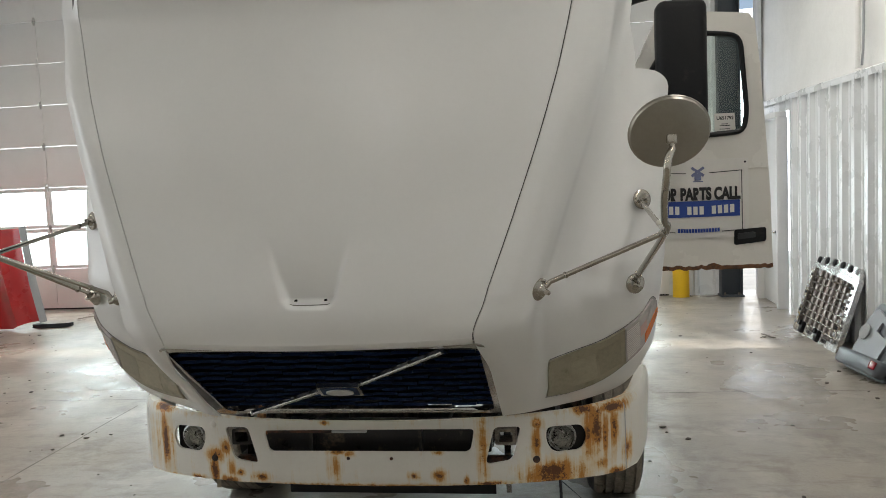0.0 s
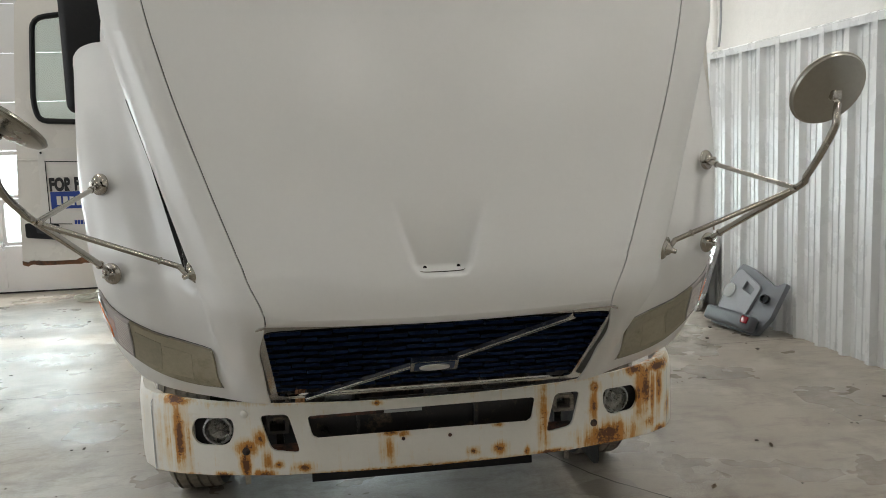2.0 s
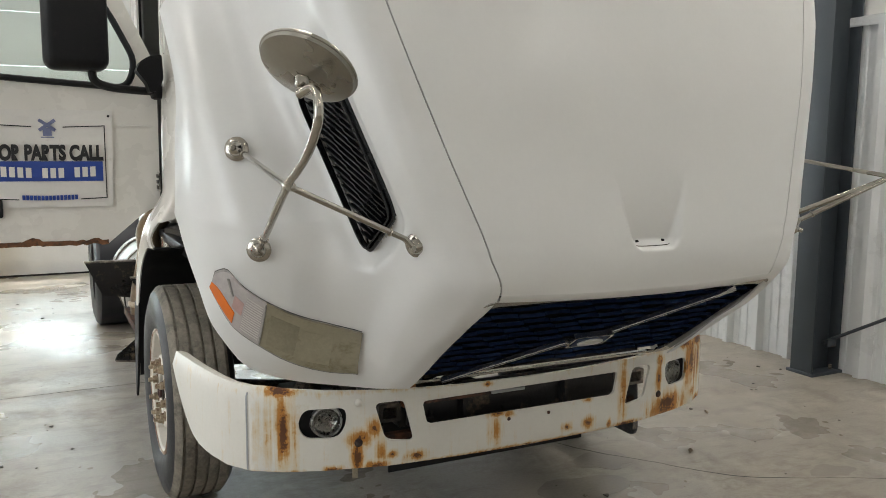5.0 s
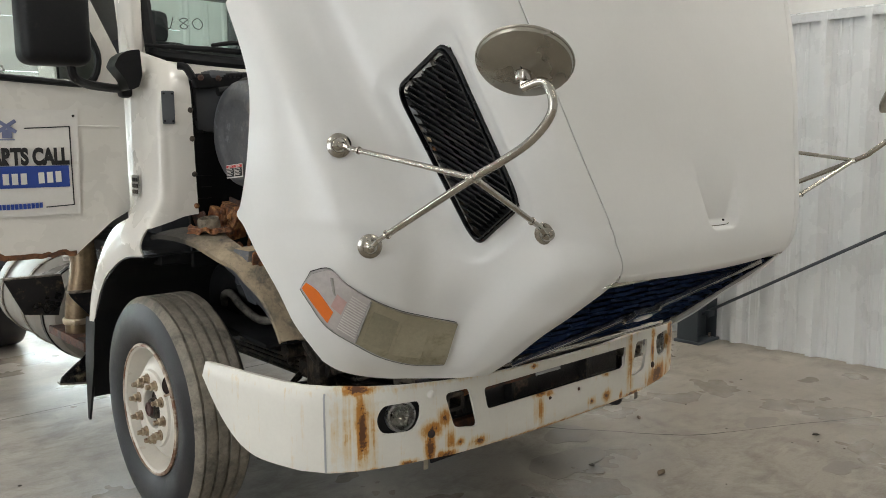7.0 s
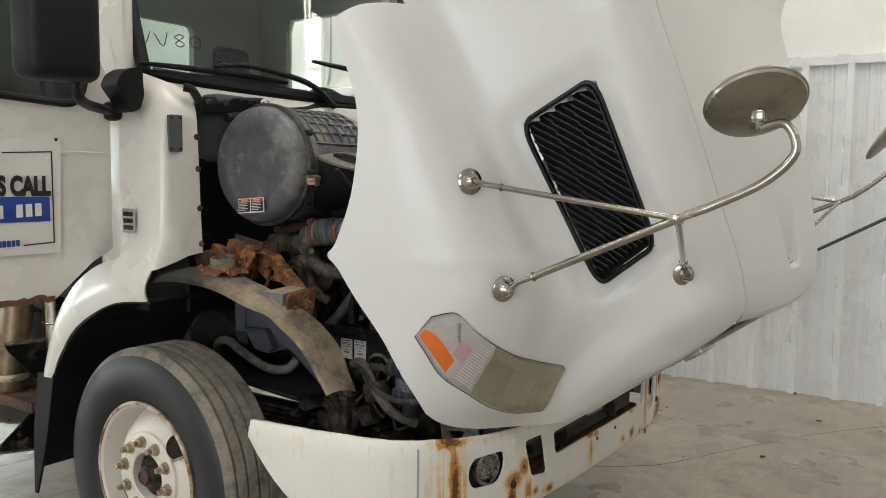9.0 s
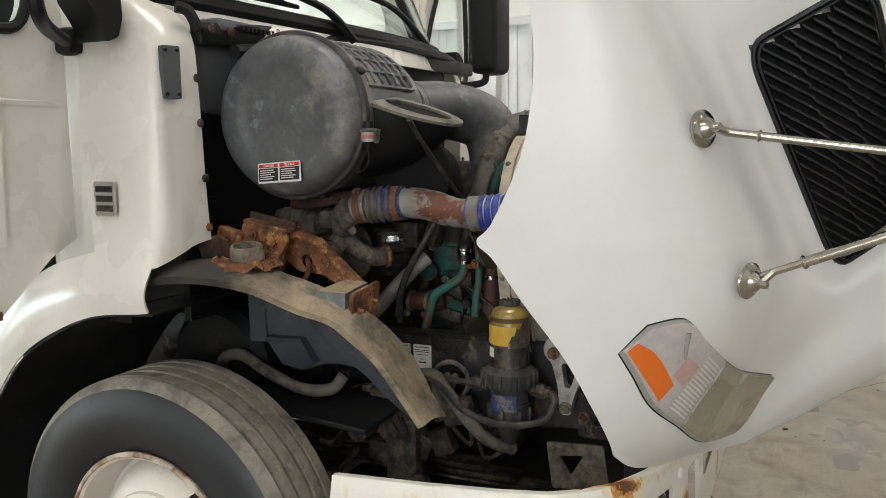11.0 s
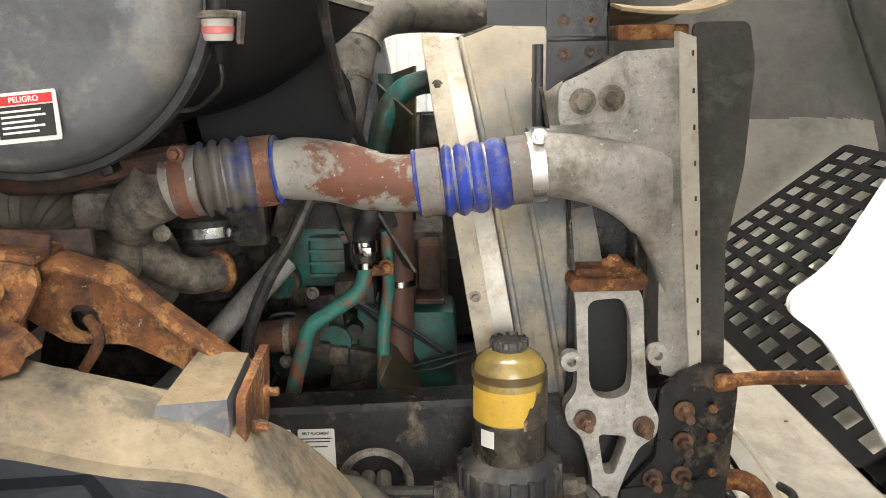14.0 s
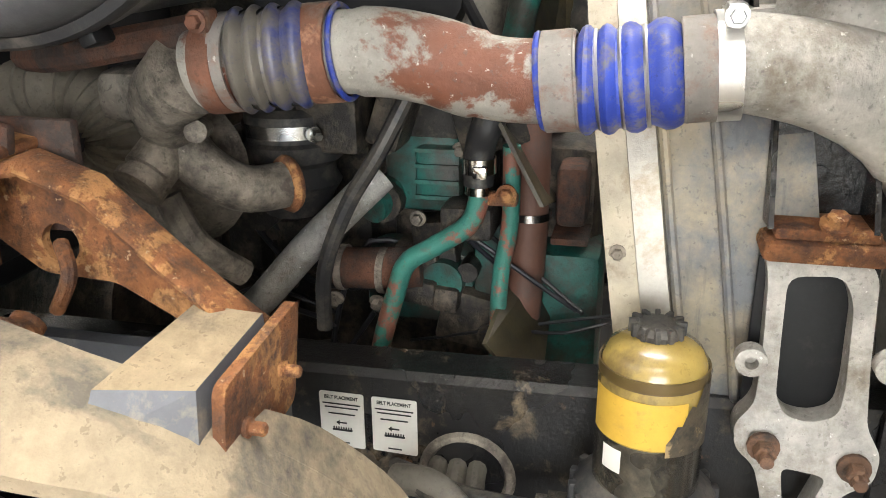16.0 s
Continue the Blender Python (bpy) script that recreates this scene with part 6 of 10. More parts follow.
# round hood mirrors on tripods
def hood_mirror(sgn, c, n, bend):
    X = lambda p: Vector((-sgn * p[0], p[1], p[2]))
    up, lo, inn = X((1.172, -0.113, 1.755)), X((1.13, -0.212, 1.435)), X((0.766, -0.645, 1.482))
    hub = X((1.19, -0.76, 1.668))
    b = bmesh.new()
    n = Vector(n).normalized()
    lathe(b, Vector(c) + n * 0.0, n, [(-0.02, 0.0005), (-0.02, 0.1), (-0.016, 0.116), (-0.006, 0.119), (0.004, 0.115), (0.012, 0.095), (0.022, 0.06), (0.028, 0.03), (0.03, 0.0005)], 40)
    ring_at(b, Vector(c) - n * 0.008, n, 0.1175, 0.0045, 40, 8)
    mir = part("hood_mirror", b, SHELL_STEEL, truck, "round chrome hood mirror on a tripod")
    b = bmesh.new()
    j = Vector(c) + n * 0.05 + Vector((0, 0, -0.02))
    box(b, Vector(c) + n * 0.035, (0.03, 0.03, 0.03), 0.006)
    tube(b, [Vector(c) + n * 0.03, j], 0.009, 8, 1)
    part("mount", b, TARNISHED, mir, "tarnished mirror mount")
    b = bmesh.new()
    tube(b, [j] + [X(p) for p in bend] + [hub + (lo - hub) * 0.0, lo.lerp(hub, 0.2)], 0.0112, 12)
    ring_at(b, lo.lerp(hub, 0.2), hub - lo, 0.0105, 0.005, 16)
    tube(b, [lo.lerp(hub, 0.22), lo + (hub - lo).normalized() * 0.03], 0.008, 8, 1)
    part("arm", b, TARNISHED, mir, "bent steel arm")
    for base in (up, inn):
        b = bmesh.new()
        d = (hub - base).normalized()
        tube(b, [base + d * 0.05, hub - d * 0.01], 0.0088, 12, 1)
        ring_at(b, base + d * 0.115, d, 0.0085, 0.0045, 16)
        box(b, hub - d * 0.01, (0.025, 0.025, 0.02), 0.005)
        part("strut", b, TARNISHED, mir, "steel strut")
    for base, nn in ((up, X((0.5, -0.85, 0.1))), (lo, X((0.45, -0.88, -0.1))), (inn, X((0.75, -0.6, -0.25)))):
        b = bmesh.new()
        nn = nn.normalized()
        lathe(b, base + nn * (0.002 if sgn > 0 else 0.014), nn, [(0, 0.04), (0.006, 0.04), (0.012, 0.033), (0.014, 0.024), (0.022, 0.02), (0.03, 0.01), (0.045, 0.008), (0.046, 0.0005)], 24)
        d = (hub - base).normalized()
        tube(b, [base + nn * 0.03, base + d * 0.055], 0.009, 8, 1)
        part("foot", b, TARNISHED, mir, "round chrome foot")


hood_mirror(1, (-1.19, -0.94, 1.948), (-0.5, -0.34, -0.8), [(1.195, -1.01, 1.90), (1.195, -1.035, 1.835), (1.195, -0.97, 1.765), (1.193, -0.85, 1.705)])
hood_mirror(-1, (1.185, -0.94, 1.975), (0.05, -0.84, -0.53), [(1.172, -1.0, 1.90), (1.168, -1.0, 1.86), (1.168, -0.93, 1.78), (1.178, -0.84, 1.71)])


# ---- wheels ----
def front_wheel(sgn):
    X = lambda p: Vector((-sgn * p[0], p[1], p[2]))
    cy, cz, R = 1.412, 0.525, 0.535
    ax = (-sgn, 0, 0)
    o = X((1.058, cy, cz))
    b = bmesh.new()
    prof = [(-0.06, 0.30), (-0.09, 0.34), (-0.105, 0.42), (-0.085, 0.49), (-0.06, 0.522)]
    for g in (-0.045, 0.005, 0.06, 0.115):
        prof += [(g, R - 0.001), (g + 0.035, R), (g + 0.037, R - 0.014), (g + 0.047, R - 0.014), (g + 0.049, R - 0.001)]
    prof += [(0.175, R - 0.006), (0.195, 0.505), (0.212, 0.45), (0.215, 0.41), (0.205, 0.36), (0.19, 0.325), (0.17, 0.302)]
    lathe(b, o, ax, prof, 72, caps=False)
    for v in b.verts:
        v.co.z = max(v.co.z, 0.002)
    wheel = thing_part("wheel", o)
    for f in b.faces:
        c = f.calc_center_median()
        if math.hypot(c.y - cy, c.z - cz) > 0.508:
            f.material_index = 1
    ty = part("tyre", b, RUBBER, wheel, "dusty black tyre")
    ty.data.materials.append(TREAD)
    b = bmesh.new()
    lathe(b, o, ax, [(0.17, 0.303), (0.192, 0.312), (0.196, 0.302), (0.185, 0.292), (0.12, 0.286), (0.075, 0.276), (0.082, 0.262), (0.125, 0.243), (0.156, 0.205), (0.164, 0.186), (0.176, 0.182), (0.18, 0.174), (0.18, 0.102), (0.175, 0.096), (0.13, 0.094)], 56, caps=False)
    rim = part("rim", b, RIM_PAINT, wheel, "white steel rim with rust")
    for k in range(2):
        a = radians(180 * k + 138)
        b = bmesh.new()
        p = o + Vector((-sgn * 0.141, 0.222 * math.cos(a), 0.222 * math.sin(a)))
        nrm = (-sgn * 0.86, 0.5 * math.cos(a), 0.5 * math.sin(a))
        lathe(b, p, nrm, [(0.004, 0.053), (0.0095, 0.0515), (0.010, 0.049), (0.0055, 0.047), (0.005, 0.0005)], 28)
        part("hand_hole", b, HOLE_RUST, rim, "dark rusty hand hole")
    b = bmesh.new()
    lathe(b, o, ax, [(0.186, 0.3155), (0.194, 0.3155), (0.1985, 0.309), (0.1985, 0.303), (0.1945, 0.2995), (0.19, 0.302)], 56, caps=False)
    part("rim_edge", b, RIM_RUST, rim, "rust-stained rolled edge of the rim")
    b = bmesh.new()
    a = radians(150)
    p = o + Vector((-sgn * 0.14, 0.235 * math.cos(a), 0.235 * math.sin(a)))
    cyl(b, p, p + Vector((-sgn * 0.05, 0.02, -0.012)), 0.006, seg=8)
    part("valve_stem", b, NUT, rim, "thin valve stem")
    b = bmesh.new()
    lathe(b, o, ax, [(0.06, 0.093), (0.138, 0.093), (0.142, 0.088), (0.134, 0.082), (0.13, 0.055), (0.17, 0.05), (0.182, 0.044), (0.184, 0.03), (0.185, 0.0005)], 32)
    hub = part("hub", b, GREASE, wheel, "greasy wheel hub")
    b = bmesh.new()
    lathe(b, o, ax, [(0.184, 0.034), (0.194, 0.034), (0.198, 0.03), (0.198, 0.024), (0.193, 0.022), (0.194, 0.0005)], 24)
    part("cap", b, material("red_brown_cap", (0.085, 0.04, 0.036), 0.5, vary=0.2, bump=0.2, dirt=(0.05, 0.03, 0.025), dirt_amount=0.4, dirt_scale=40), hub, "red-brown hub cap")
    for k in range(10):
        a = radians(36 * k + 10)
        p = o + Vector((-sgn * 0.18, 0.143 * math.cos(a), 0.143 * math.sin(a)))
        b = bmesh.new()
        lathe(b, p, ax, [(0, 0.026), (0.006, 0.026), (0.0065, 0.0195), (0.024, 0.0195), (0.027, 0.0165), (0.0275, 0.012), (0.046, 0.0115), (0.048, 0.009), (0.0485, 0.0005)], 12)
        part("wheel_nut", b, NUT, wheel, "rusty wheel nut")


def thing_part(name, at):
    """A grouping part of the truck."""
    e = new(name)
    e.empty_display_size = 0.1
    e.location = at
    e.parent = truck
    e.matrix_parent_inverse = Matrix.Translation(truck.location).inverted()
    return e


RIM_PAINT = material("rusty_white_rim", (0.7, 0.665, 0.6), 0.4, vary=0.06, bump=0.05, dirt=(0.34, 0.2, 0.1), dirt_amount=0.32, dirt_scale=9)
RIM_RUST = material("rust_edged_paint", (0.6, 0.52, 0.42), 0.5, vary=0.15, bump=0.15, dirt=(0.2, 0.09, 0.045), dirt_amount=0.5, dirt_scale=9, grime=0.3)
HOLE_RUST = material("rusty_hole", (0.02, 0.012, 0.009), 0.9, vary=0.5, bump=0.2, dirt=(0.12, 0.045, 0.02), dirt_amount=0.36, dirt_scale=14)
NUT = material("rusty_nut", (0.46, 0.38, 0.28), 0.4, 0.7, vary=0.25, bump=0.2, dirt=(0.18, 0.08, 0.04), dirt_amount=0.4, dirt_scale=30)
front_wheel(1)
front_wheel(-1)
for sgn in (1, -1):
    # mud flap behind the wheel and black arch liner
    b = bmesh.new()
    arc = [(1.33, 1.255), (1.55, 1.232), (1.71, 1.17), (1.86, 1.08), (1.975, 0.95), (2.04, 0.84), (2.10, 0.6), (2.14, 0.42)]
    sp = spline([(0, *p) for p in arc], 5)
    rows = [[Vector((-sgn * x, p.y, p.z)) for p in sp] for x in (1.262, 1.22, 1.0, 0.78, 0.6)]
    sheet(b, rows, 0.006)
    part("arch_liner", b, BLACK, truck, "black plastic wheel arch liner")
    b = bmesh.new()
    plate(b, [(2.035, 0.87), (2.15, 0.862), (2.19, 0.6), (2.2, 0.29), (2.185, 0.285), (2.14, 0.42), (2.09, 0.6)], (), lambda u, v: (-sgn * (1.255 + 0.09 * (u - 2.03)), u, v), 0.012)
    part("mud_flap", b, BLACK, truck, "black mud flap")

# fuel tanks, step brackets, exhaust, rear wheels, frame
TANK = material("polished_tank", (0.2, 0.185, 0.16), 0.35, 0.4, vary=0.08, bump=0.03, dirt=(0.28, 0.25, 0.2), dirt_amount=0.35)
for sgn in (1, -1):
    b = bmesh.new()
    lathe(b, (-sgn * 0.93, 2.85, 0.72), (0, 1, 0), [(0, 0.0005), (0.0, 0.26), (0.02, 0.30), (0.05, 0.315), (1.35, 0.315), (1.38, 0.3), (1.4, 0.0005)], 40)
    tank = part("fuel_tank", b, TANK, truck, "cylindrical metal fuel tank with straps")
    for y in (3.05, 3.5, 4.0):
        b = bmesh.new()
        lathe(b, (-sgn * 0.93, y, 0.72), (0, 1, 0), [(0, 0.316), (0.0, 0.324), (0.045, 0.324), (0.045, 0.316)], 40, caps=False)
        part("strap", b, BLACK if y < 3.2 else GREASE_LIGHT, tank)
    b = bmesh.new()
    cyl(b, (-sgn * 0.98, 3.3, 1.02), (-sgn * 0.99, 3.3, 1.06), 0.05, seg=16)
    part("filler_cap", b, ALU, tank)
    b = bmesh.new()
    lathe(b, (-sgn * 0.75, 5.72, 0.53), (-sgn, 0, 0), [(0, 0.3), (0.0, 0.45), (0.03, 0.52), (0.06, 0.53), (0.5, 0.53), (0.53, 0.5), (0.55, 0.42), (0.53, 0.3), (0.4, 0.28), (0.2, 0.24), (0.18, 0.0005)], 48)
    for v in b.verts:
        v.co.z = max(v.co.z, 0.002)
    part("rear_wheel", b, RUBBER, truck, "rear dual wheel")
HEAT = material("heat_browned_steel", (0.2, 0.145, 0.09), 0.42, 0.75, vary=0.35, big=5, bump=0.12, dirt=(0.1, 0.07, 0.05), dirt_amount=0.42, dirt_scale=5)
b = bmesh.new()
tube(b, [(-1.19, 2.56, 0.64), (-1.188, 2.56, 0.82), (-1.155, 2.57, 0.98), (-1.135, 2.58, 1.1), (-1.12, 2.62, 1.24), (-0.95, 2.68, 1.4)], lambda t: 0.072 + 0.014 * max(0, t - 0.5), 24)
ex = part("exhaust_pipe", b, HEAT, truck, "heat-browned exhaust pipe")
b = bmesh.new()
lathe(b, (-1.19, 2.56, 0.752), (0, 0, 1), [(0, 0.072), (0, 0.08), (0.008, 0.084), (0.026, 0.084), (0.034, 0.08), (0.034, 0.072)], 28, caps=False)
box(b, (-1.215, 2.475, 0.769), (0.05, 0.02, 0.024), 0.004)
part("clamp", b, NUT, ex, "bright steel band clamp")
b = bmesh.new()
cyl(b, (-1.03, 2.42, 0.9), (-1.03, 2.42, 1.2), 0.055, seg=20)
ring_at(b, (-1.03, 2.42, 1.03), (0, 0, 1), 0.056, 0.006, 20)
part("muffler_strut", b, TARNISHED, truck, "dull steel tube with a weld bead")
b = bmesh.new()
box(b, (-1.12, 2.52, 0.695), (0.3, 0.62, 0.012), 0.002)
box(b, (-1.272, 2.52, 0.682), (0.012, 0.62, 0.048), 0.002)
part("exhaust_tray", b, RUST_DARK, truck, "rusty steel tray under the exhaust")
for pts, y0 in (([(1.265, 0.945), (1.0, 0.935), (0.98, 0.72), (1.09, 0.725), (1.25, 0.915)], 2.46), ([(1.383, 0.474), (1.37, 0.51), (1.18, 0.66), (1.0, 0.66), (1.0, 0.44), (1.2, 0.448)], 2.32), ([(1.5, 1.0), (1.18, 0.996), (1.165, 0.9), (1.2, 0.75), (1.4, 0.78)], 2.86)):
    b = bmesh.new()
    plate(b, [(-x, z) for x, z in pts], (), lambda u, v: (u, y0, v), 0.01)
    gus = part("step_gusset", b, FRAME_BLACK, truck, "black steel step gusset")
    b = bmesh.new()
    p0, p1 = (Vector((-pts[0][0], y0, pts[0][1])), Vector((-pts[1][0], y0, pts[1][1]))) if y0 != 2.32 else (Vector((-1.38, y0, 0.474)), Vector((-1.2, y0, 0.448)))
    skin(b, [[p + Vector((0, dy, dz)) for dy, dz in ((-0.004, -0.004), (0.05, -0.004), (0.05, 0.006), (-0.004, 0.006))] for p in (p0, p1)])
    part("lip", b, GREASE_LIGHT, gus, "worn folded lip", smooth=False)
for sgn in (1, -1):
    b = bmesh.new()
    ring = lambda y: [Vector((-sgn * x, y, z + 0.03 * max(0, 0.8 - y) / 0.8)) for x, z in [(0.545, 1.09), (0.555, 1.08), (0.555, 0.82), (0.545, 0.81), (0.48, 0.81), (0.48, 0.818), (0.54, 0.822), (0.54, 1.078), (0.48, 1.082), (0.48, 1.09)]]
    skin(b, [ring(y) for y in (0.1, 0.5, 1.0, 2.0, 4.0, 6.5)])
    part("frame_rail", b, FRAME_BLACK, truck, "black steel frame rail with rust spots")
b = bmesh.new()
for y in (2.3, 4.0, 6.3):
    box(b, (0, y, 0.95), (1.0, 0.12, 0.22), 0.01)
part("cross_member", b, FRAME_BLACK, truck)
b = bmesh.new()
tube(b, [(-0.95, 1.4, 0.5), (-0.6, 1.4, 0.45), (0, 1.4, 0.42), (0.6, 1.4, 0.45), (0.95, 1.4, 0.5)], 0.06, 12)
axle = part("front_axle", b, GREASE, truck, "greasy front axle")
for s in (-1, 1):
    for k in range(4):
        b = bmesh.new()
        box(b, (s * 0.46, 1.35, 0.58 + 0.025 * k), (0.09, 1.9 - 0.25 * k, 0.02), 0.004)
        part("spring_leaf", b, GREASE, axle)

# ---- engine bay ----
def bolt(bm, p, n, r=0.012, h=0.012, washer=True):
    n = Vector(n).normalized()
    p = Vector(p)
    if washer:
        lathe(bm, p, n, [(0, r * 1.5), (h * 0.25, r * 1.5), (h * 0.3, r)], 14)
    lathe(bm, p, n, [(h * 0.25, r), (h, r), (h * 1.1, r * 0.8), (h * 1.11, 0.0005)], 6)


def band(bm, c, axis, R, w, t=0.003, seg=28):
    lathe(bm, Vector(c) - Vector(axis).normalized() * w / 2, axis, [(0, R), (0, R + t), (w, R + t), (w, R)], seg, caps=False)


# air cleaner: drum with ribbed top, dished lid, intake snorkel
AC_MAT = material("dusty_air_cleaner", (0.1, 0.104, 0.112), 0.42, vary=0.25, big=6, bump=0.08, dirt=(0.25, 0.235, 0.205), dirt_amount=0.42, dirt_scale=6, second=(0.175, 0.182, 0.2), second_amount=0.44, grime=0.35)
ac = Vector((-0.88, 1.15, 1.812))
axd = Vector((1, 0.04, 0)).normalized()
b = bmesh.new()
lathe(b, ac, axd, [(0.012, 0.0005), (0.0115, 0.115), (0.009, 0.135), (0.002, 0.152), (0.0, 0.165), (0.002, 0.2), (0.012, 0.226), (0.03, 0.24), (0.06, 0.246), (0.09, 0.247), (0.095, 0.255), (0.125, 0.255), (0.13, 0.243), (0.55, 0.235), (0.57, 0.2), (0.58, 0.0005)], 64)
air = part("air_cleaner", b, AC_MAT, truck, "dusty black air cleaner drum")
for k in range(12):
    a = radians(20 + 12.5 * k)
    b = bmesh.new()
    p0 = ac + axd * 0.14 + Vector((0, 0.243 * math.cos(a) - 0.0, 0.243 * math.sin(a)))
    tube(b, [p0, p0 + axd * 0.36], 0.006, 6, 1)
    part("rib", b, AC_MAT, air)
for k in range(7):
    b = bmesh.new()
    pts = [ac + axd * (0.16 + 0.055 * k) + Vector((0, 0.244 * math.cos(t), 0.244 * math.sin(t))) for t in [radians(15 + 10 * i) for i in range(15)]]
    tube(b, pts, 0.006, 6, 1)
    part("hoop", b, AC_MAT, air)
b = bmesh.new()
lathe(b, ac, axd, [(0.062, 0.2475), (0.066, 0.2575), (0.072, 0.2605), (0.084, 0.2605), (0.09, 0.2575), (0.093, 0.2565)], 64, caps=False)
part("lid_ring", b, BLACK_DUSTY, air, "dusty ring that clamps the lid")
for a in (-30, 60, 150, 250):
    b = bmesh.new()
    e = Vector((0, math.cos(radians(a)), math.sin(radians(a))))
    box(b, ac + axd * 0.1 + e * 0.263, (0.035, 0.018, 0.02), 0.004, pose(0, 0, 0, a))
    part("clip", b, BLACK, air)
# warning label
b = bmesh.new()
lab = lambda u, v, off=0.0: Vector((-0.889 - off, 1.232 - u, v + 0.017))
plate(b, rounded([(0, 1.588), (0.158, 1.600), (0.156, 1.662), (0.0, 1.650)], 0.004), (), lambda u, v: lab(u, v), -0.002)
part("label", b, LABEL_WHITE, air, "white and red warning label")
for u0 in (0.005, 0.082):
    b = bmesh.new()
    plate(b, [(u0, 1.635 + 0.075 * u0), (u0 + 0.07, 1.635 + 0.075 * (u0 + 0.07)), (u0 + 0.07, 1.646 + 0.078 * (u0 + 0.07)), (u0, 1.646 + 0.078 * u0)], (), lambda u, v: lab(u, v, 0.003), -0.001)
    part("label_header", b, LABEL_RED, air, smooth=False)
    b = bmesh.new()
    plate(b, [(u0, 1.594 + 0.076 * u0), (u0 + 0.07, 1.594 + 0.076 * (u0 + 0.07)), (u0 + 0.07, 1.633 + 0.076 * (u0 + 0.07)), (u0, 1.633 + 0.076 * u0)], (), lambda u, v: lab(u, v, 0.003), -0.001)
    part("label_field", b, INK, air, smooth=False)
    for k in range(5):
        b = bmesh.new()
        v0 = 1.600 + 0.0065 * k
        w = (0.05, 0.058, 0.046, 0.06, 0.055)[k]
        plate(b, [(u0 + 0.005, v0 + 0.076 * u0), (u0 + w, v0 + 0.076 * (u0 + w)), (u0 + w, v0 + 0.0028 + 0.076 * (u0 + w)), (u0 + 0.005, v0 + 0.0028 + 0.076 * u0)], (), lambda u, v: lab(u, v, 0.0045), -0.0005)
        part("bar", b, LABEL_WHITE, air, smooth=False)
for txt, u0 in (("DANGER", 0.043), ("PELIGRO", 0.117)):
    p = lab(u0, 1.6405 + 0.077 * u0, 0.0045)
    writing("lettering", txt, 0.0095, Matrix.Translation(p) @ pose(0, 0, 0, 90, 0, -90) @ pose(0, 0, 0, 0, 0, 4.3), LABEL_WHITE, air, depth=0.0002)
# snorkel: tapered neck that ends in an oval mouth with a pale flange
b = bmesh.new()
FC = Vector((-0.605, 0.85, 1.838))
FD1, FD2 = Vector((0.27, -0.235, -0.074)).normalized(), Vector((0.656, 0.754, 0.35)).normalized()
fl = lambda u, v, o=0.0: FC + FD1 * u * 1.2 + FD2 * v * 0.74 + Vector((0, 0, o))
turn = [2 * math.pi * i / 36 for i in range(36)]
fl_out = [(0.155 * math.cos(t), 0.155 * math.sin(t)) for t in turn]
fl_in = [(0.03 + 0.095 * math.cos(t), 0.01 + 0.09 * math.sin(t)) for t in turn]
neck = []
for k in range(9):
    t = k / 8
    ring = []
    for a in turn:
        p = Vector((-0.60 + 0.17 * math.cos(a), 1.03, 1.755 + 0.14 * math.sin(a)))
        q = fl(0.148 * math.cos(a), 0.148 * math.sin(a), -0.014)
        ring.append(p.lerp(q, t) + Vector((0, 0, -0.05 * math.sin(t * math.pi) * (1 if math.sin(a) < 0 else 0.2))))
    neck.append(ring)
skin(b, neck)
part("snorkel", b, BLACK, air, "black intake snorkel")
b = bmesh.new()
plate(b, fl_out, [fl_in], lambda u, v: fl(u, v), 0.010)
part("flange", b, material("worn_grey_plastic", (0.2, 0.185, 0.155), 0.6, vary=0.2, bump=0.1, dirt=(0.07, 0.065, 0.055), dirt_amount=0.46, dirt_scale=12), air, "pale worn flange round the intake mouth")
# near-black disc over the closed neck paints the mouth's inner shade
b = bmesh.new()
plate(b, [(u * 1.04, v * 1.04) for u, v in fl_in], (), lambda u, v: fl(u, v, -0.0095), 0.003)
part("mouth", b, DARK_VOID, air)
# service indicator
sv = Vector((-0.795, 0.895, 1.703))
b = bmesh.new()
lathe(b, sv, (0, 0, 1), [(0, 0.006), (0.004, 0.009), (0.022, 0.0105), (0.027, 0.014), (0.029, 0.0185), (0.0295, 0.0005)], 20)
ind = part("indicator", b, BLACK, air, "service indicator with a small pink window")
b = bmesh.new()
lathe(b, sv, (0, 0, 1), [(0.029, 0.0185), (0.034, 0.0205), (0.057, 0.0225), (0.058, 0.0005)], 20)
part("indicator_window", b, material("milky_window", (0.5, 0.47, 0.43), 0.2, vary=0.1, bump=0), ind, "milky window")
b = bmesh.new()
lathe(b, sv, (0, 0, 1), [(0.038, 0.0216), (0.0385, 0.0222), (0.047, 0.0228), (0.0475, 0.0216)], 20, caps=False)
part("indicator_band", b, material("pink_band", (0.55, 0.16, 0.15), 0.3, vary=0.1, bump=0), ind, "pink band")
b = bmesh.new()
lathe(b, sv, (0, 0, 1), [(0.057, 0.022), (0.058, 0.031), (0.064, 0.032), (0.067, 0.03), (0.068, 0.02), (0.0685, 0.0005)], 24)
part("indicator_collar", b, GREASE_LIGHT, ind, "dull metal collar")
b = bmesh.new()
lathe(b, sv, (0, 0, 1), [(0.068, 0.016), (0.086, 0.0155), (0.09, 0.013), (0.091, 0.0005)], 20)
part("indicator_cap", b, BLACK, ind)
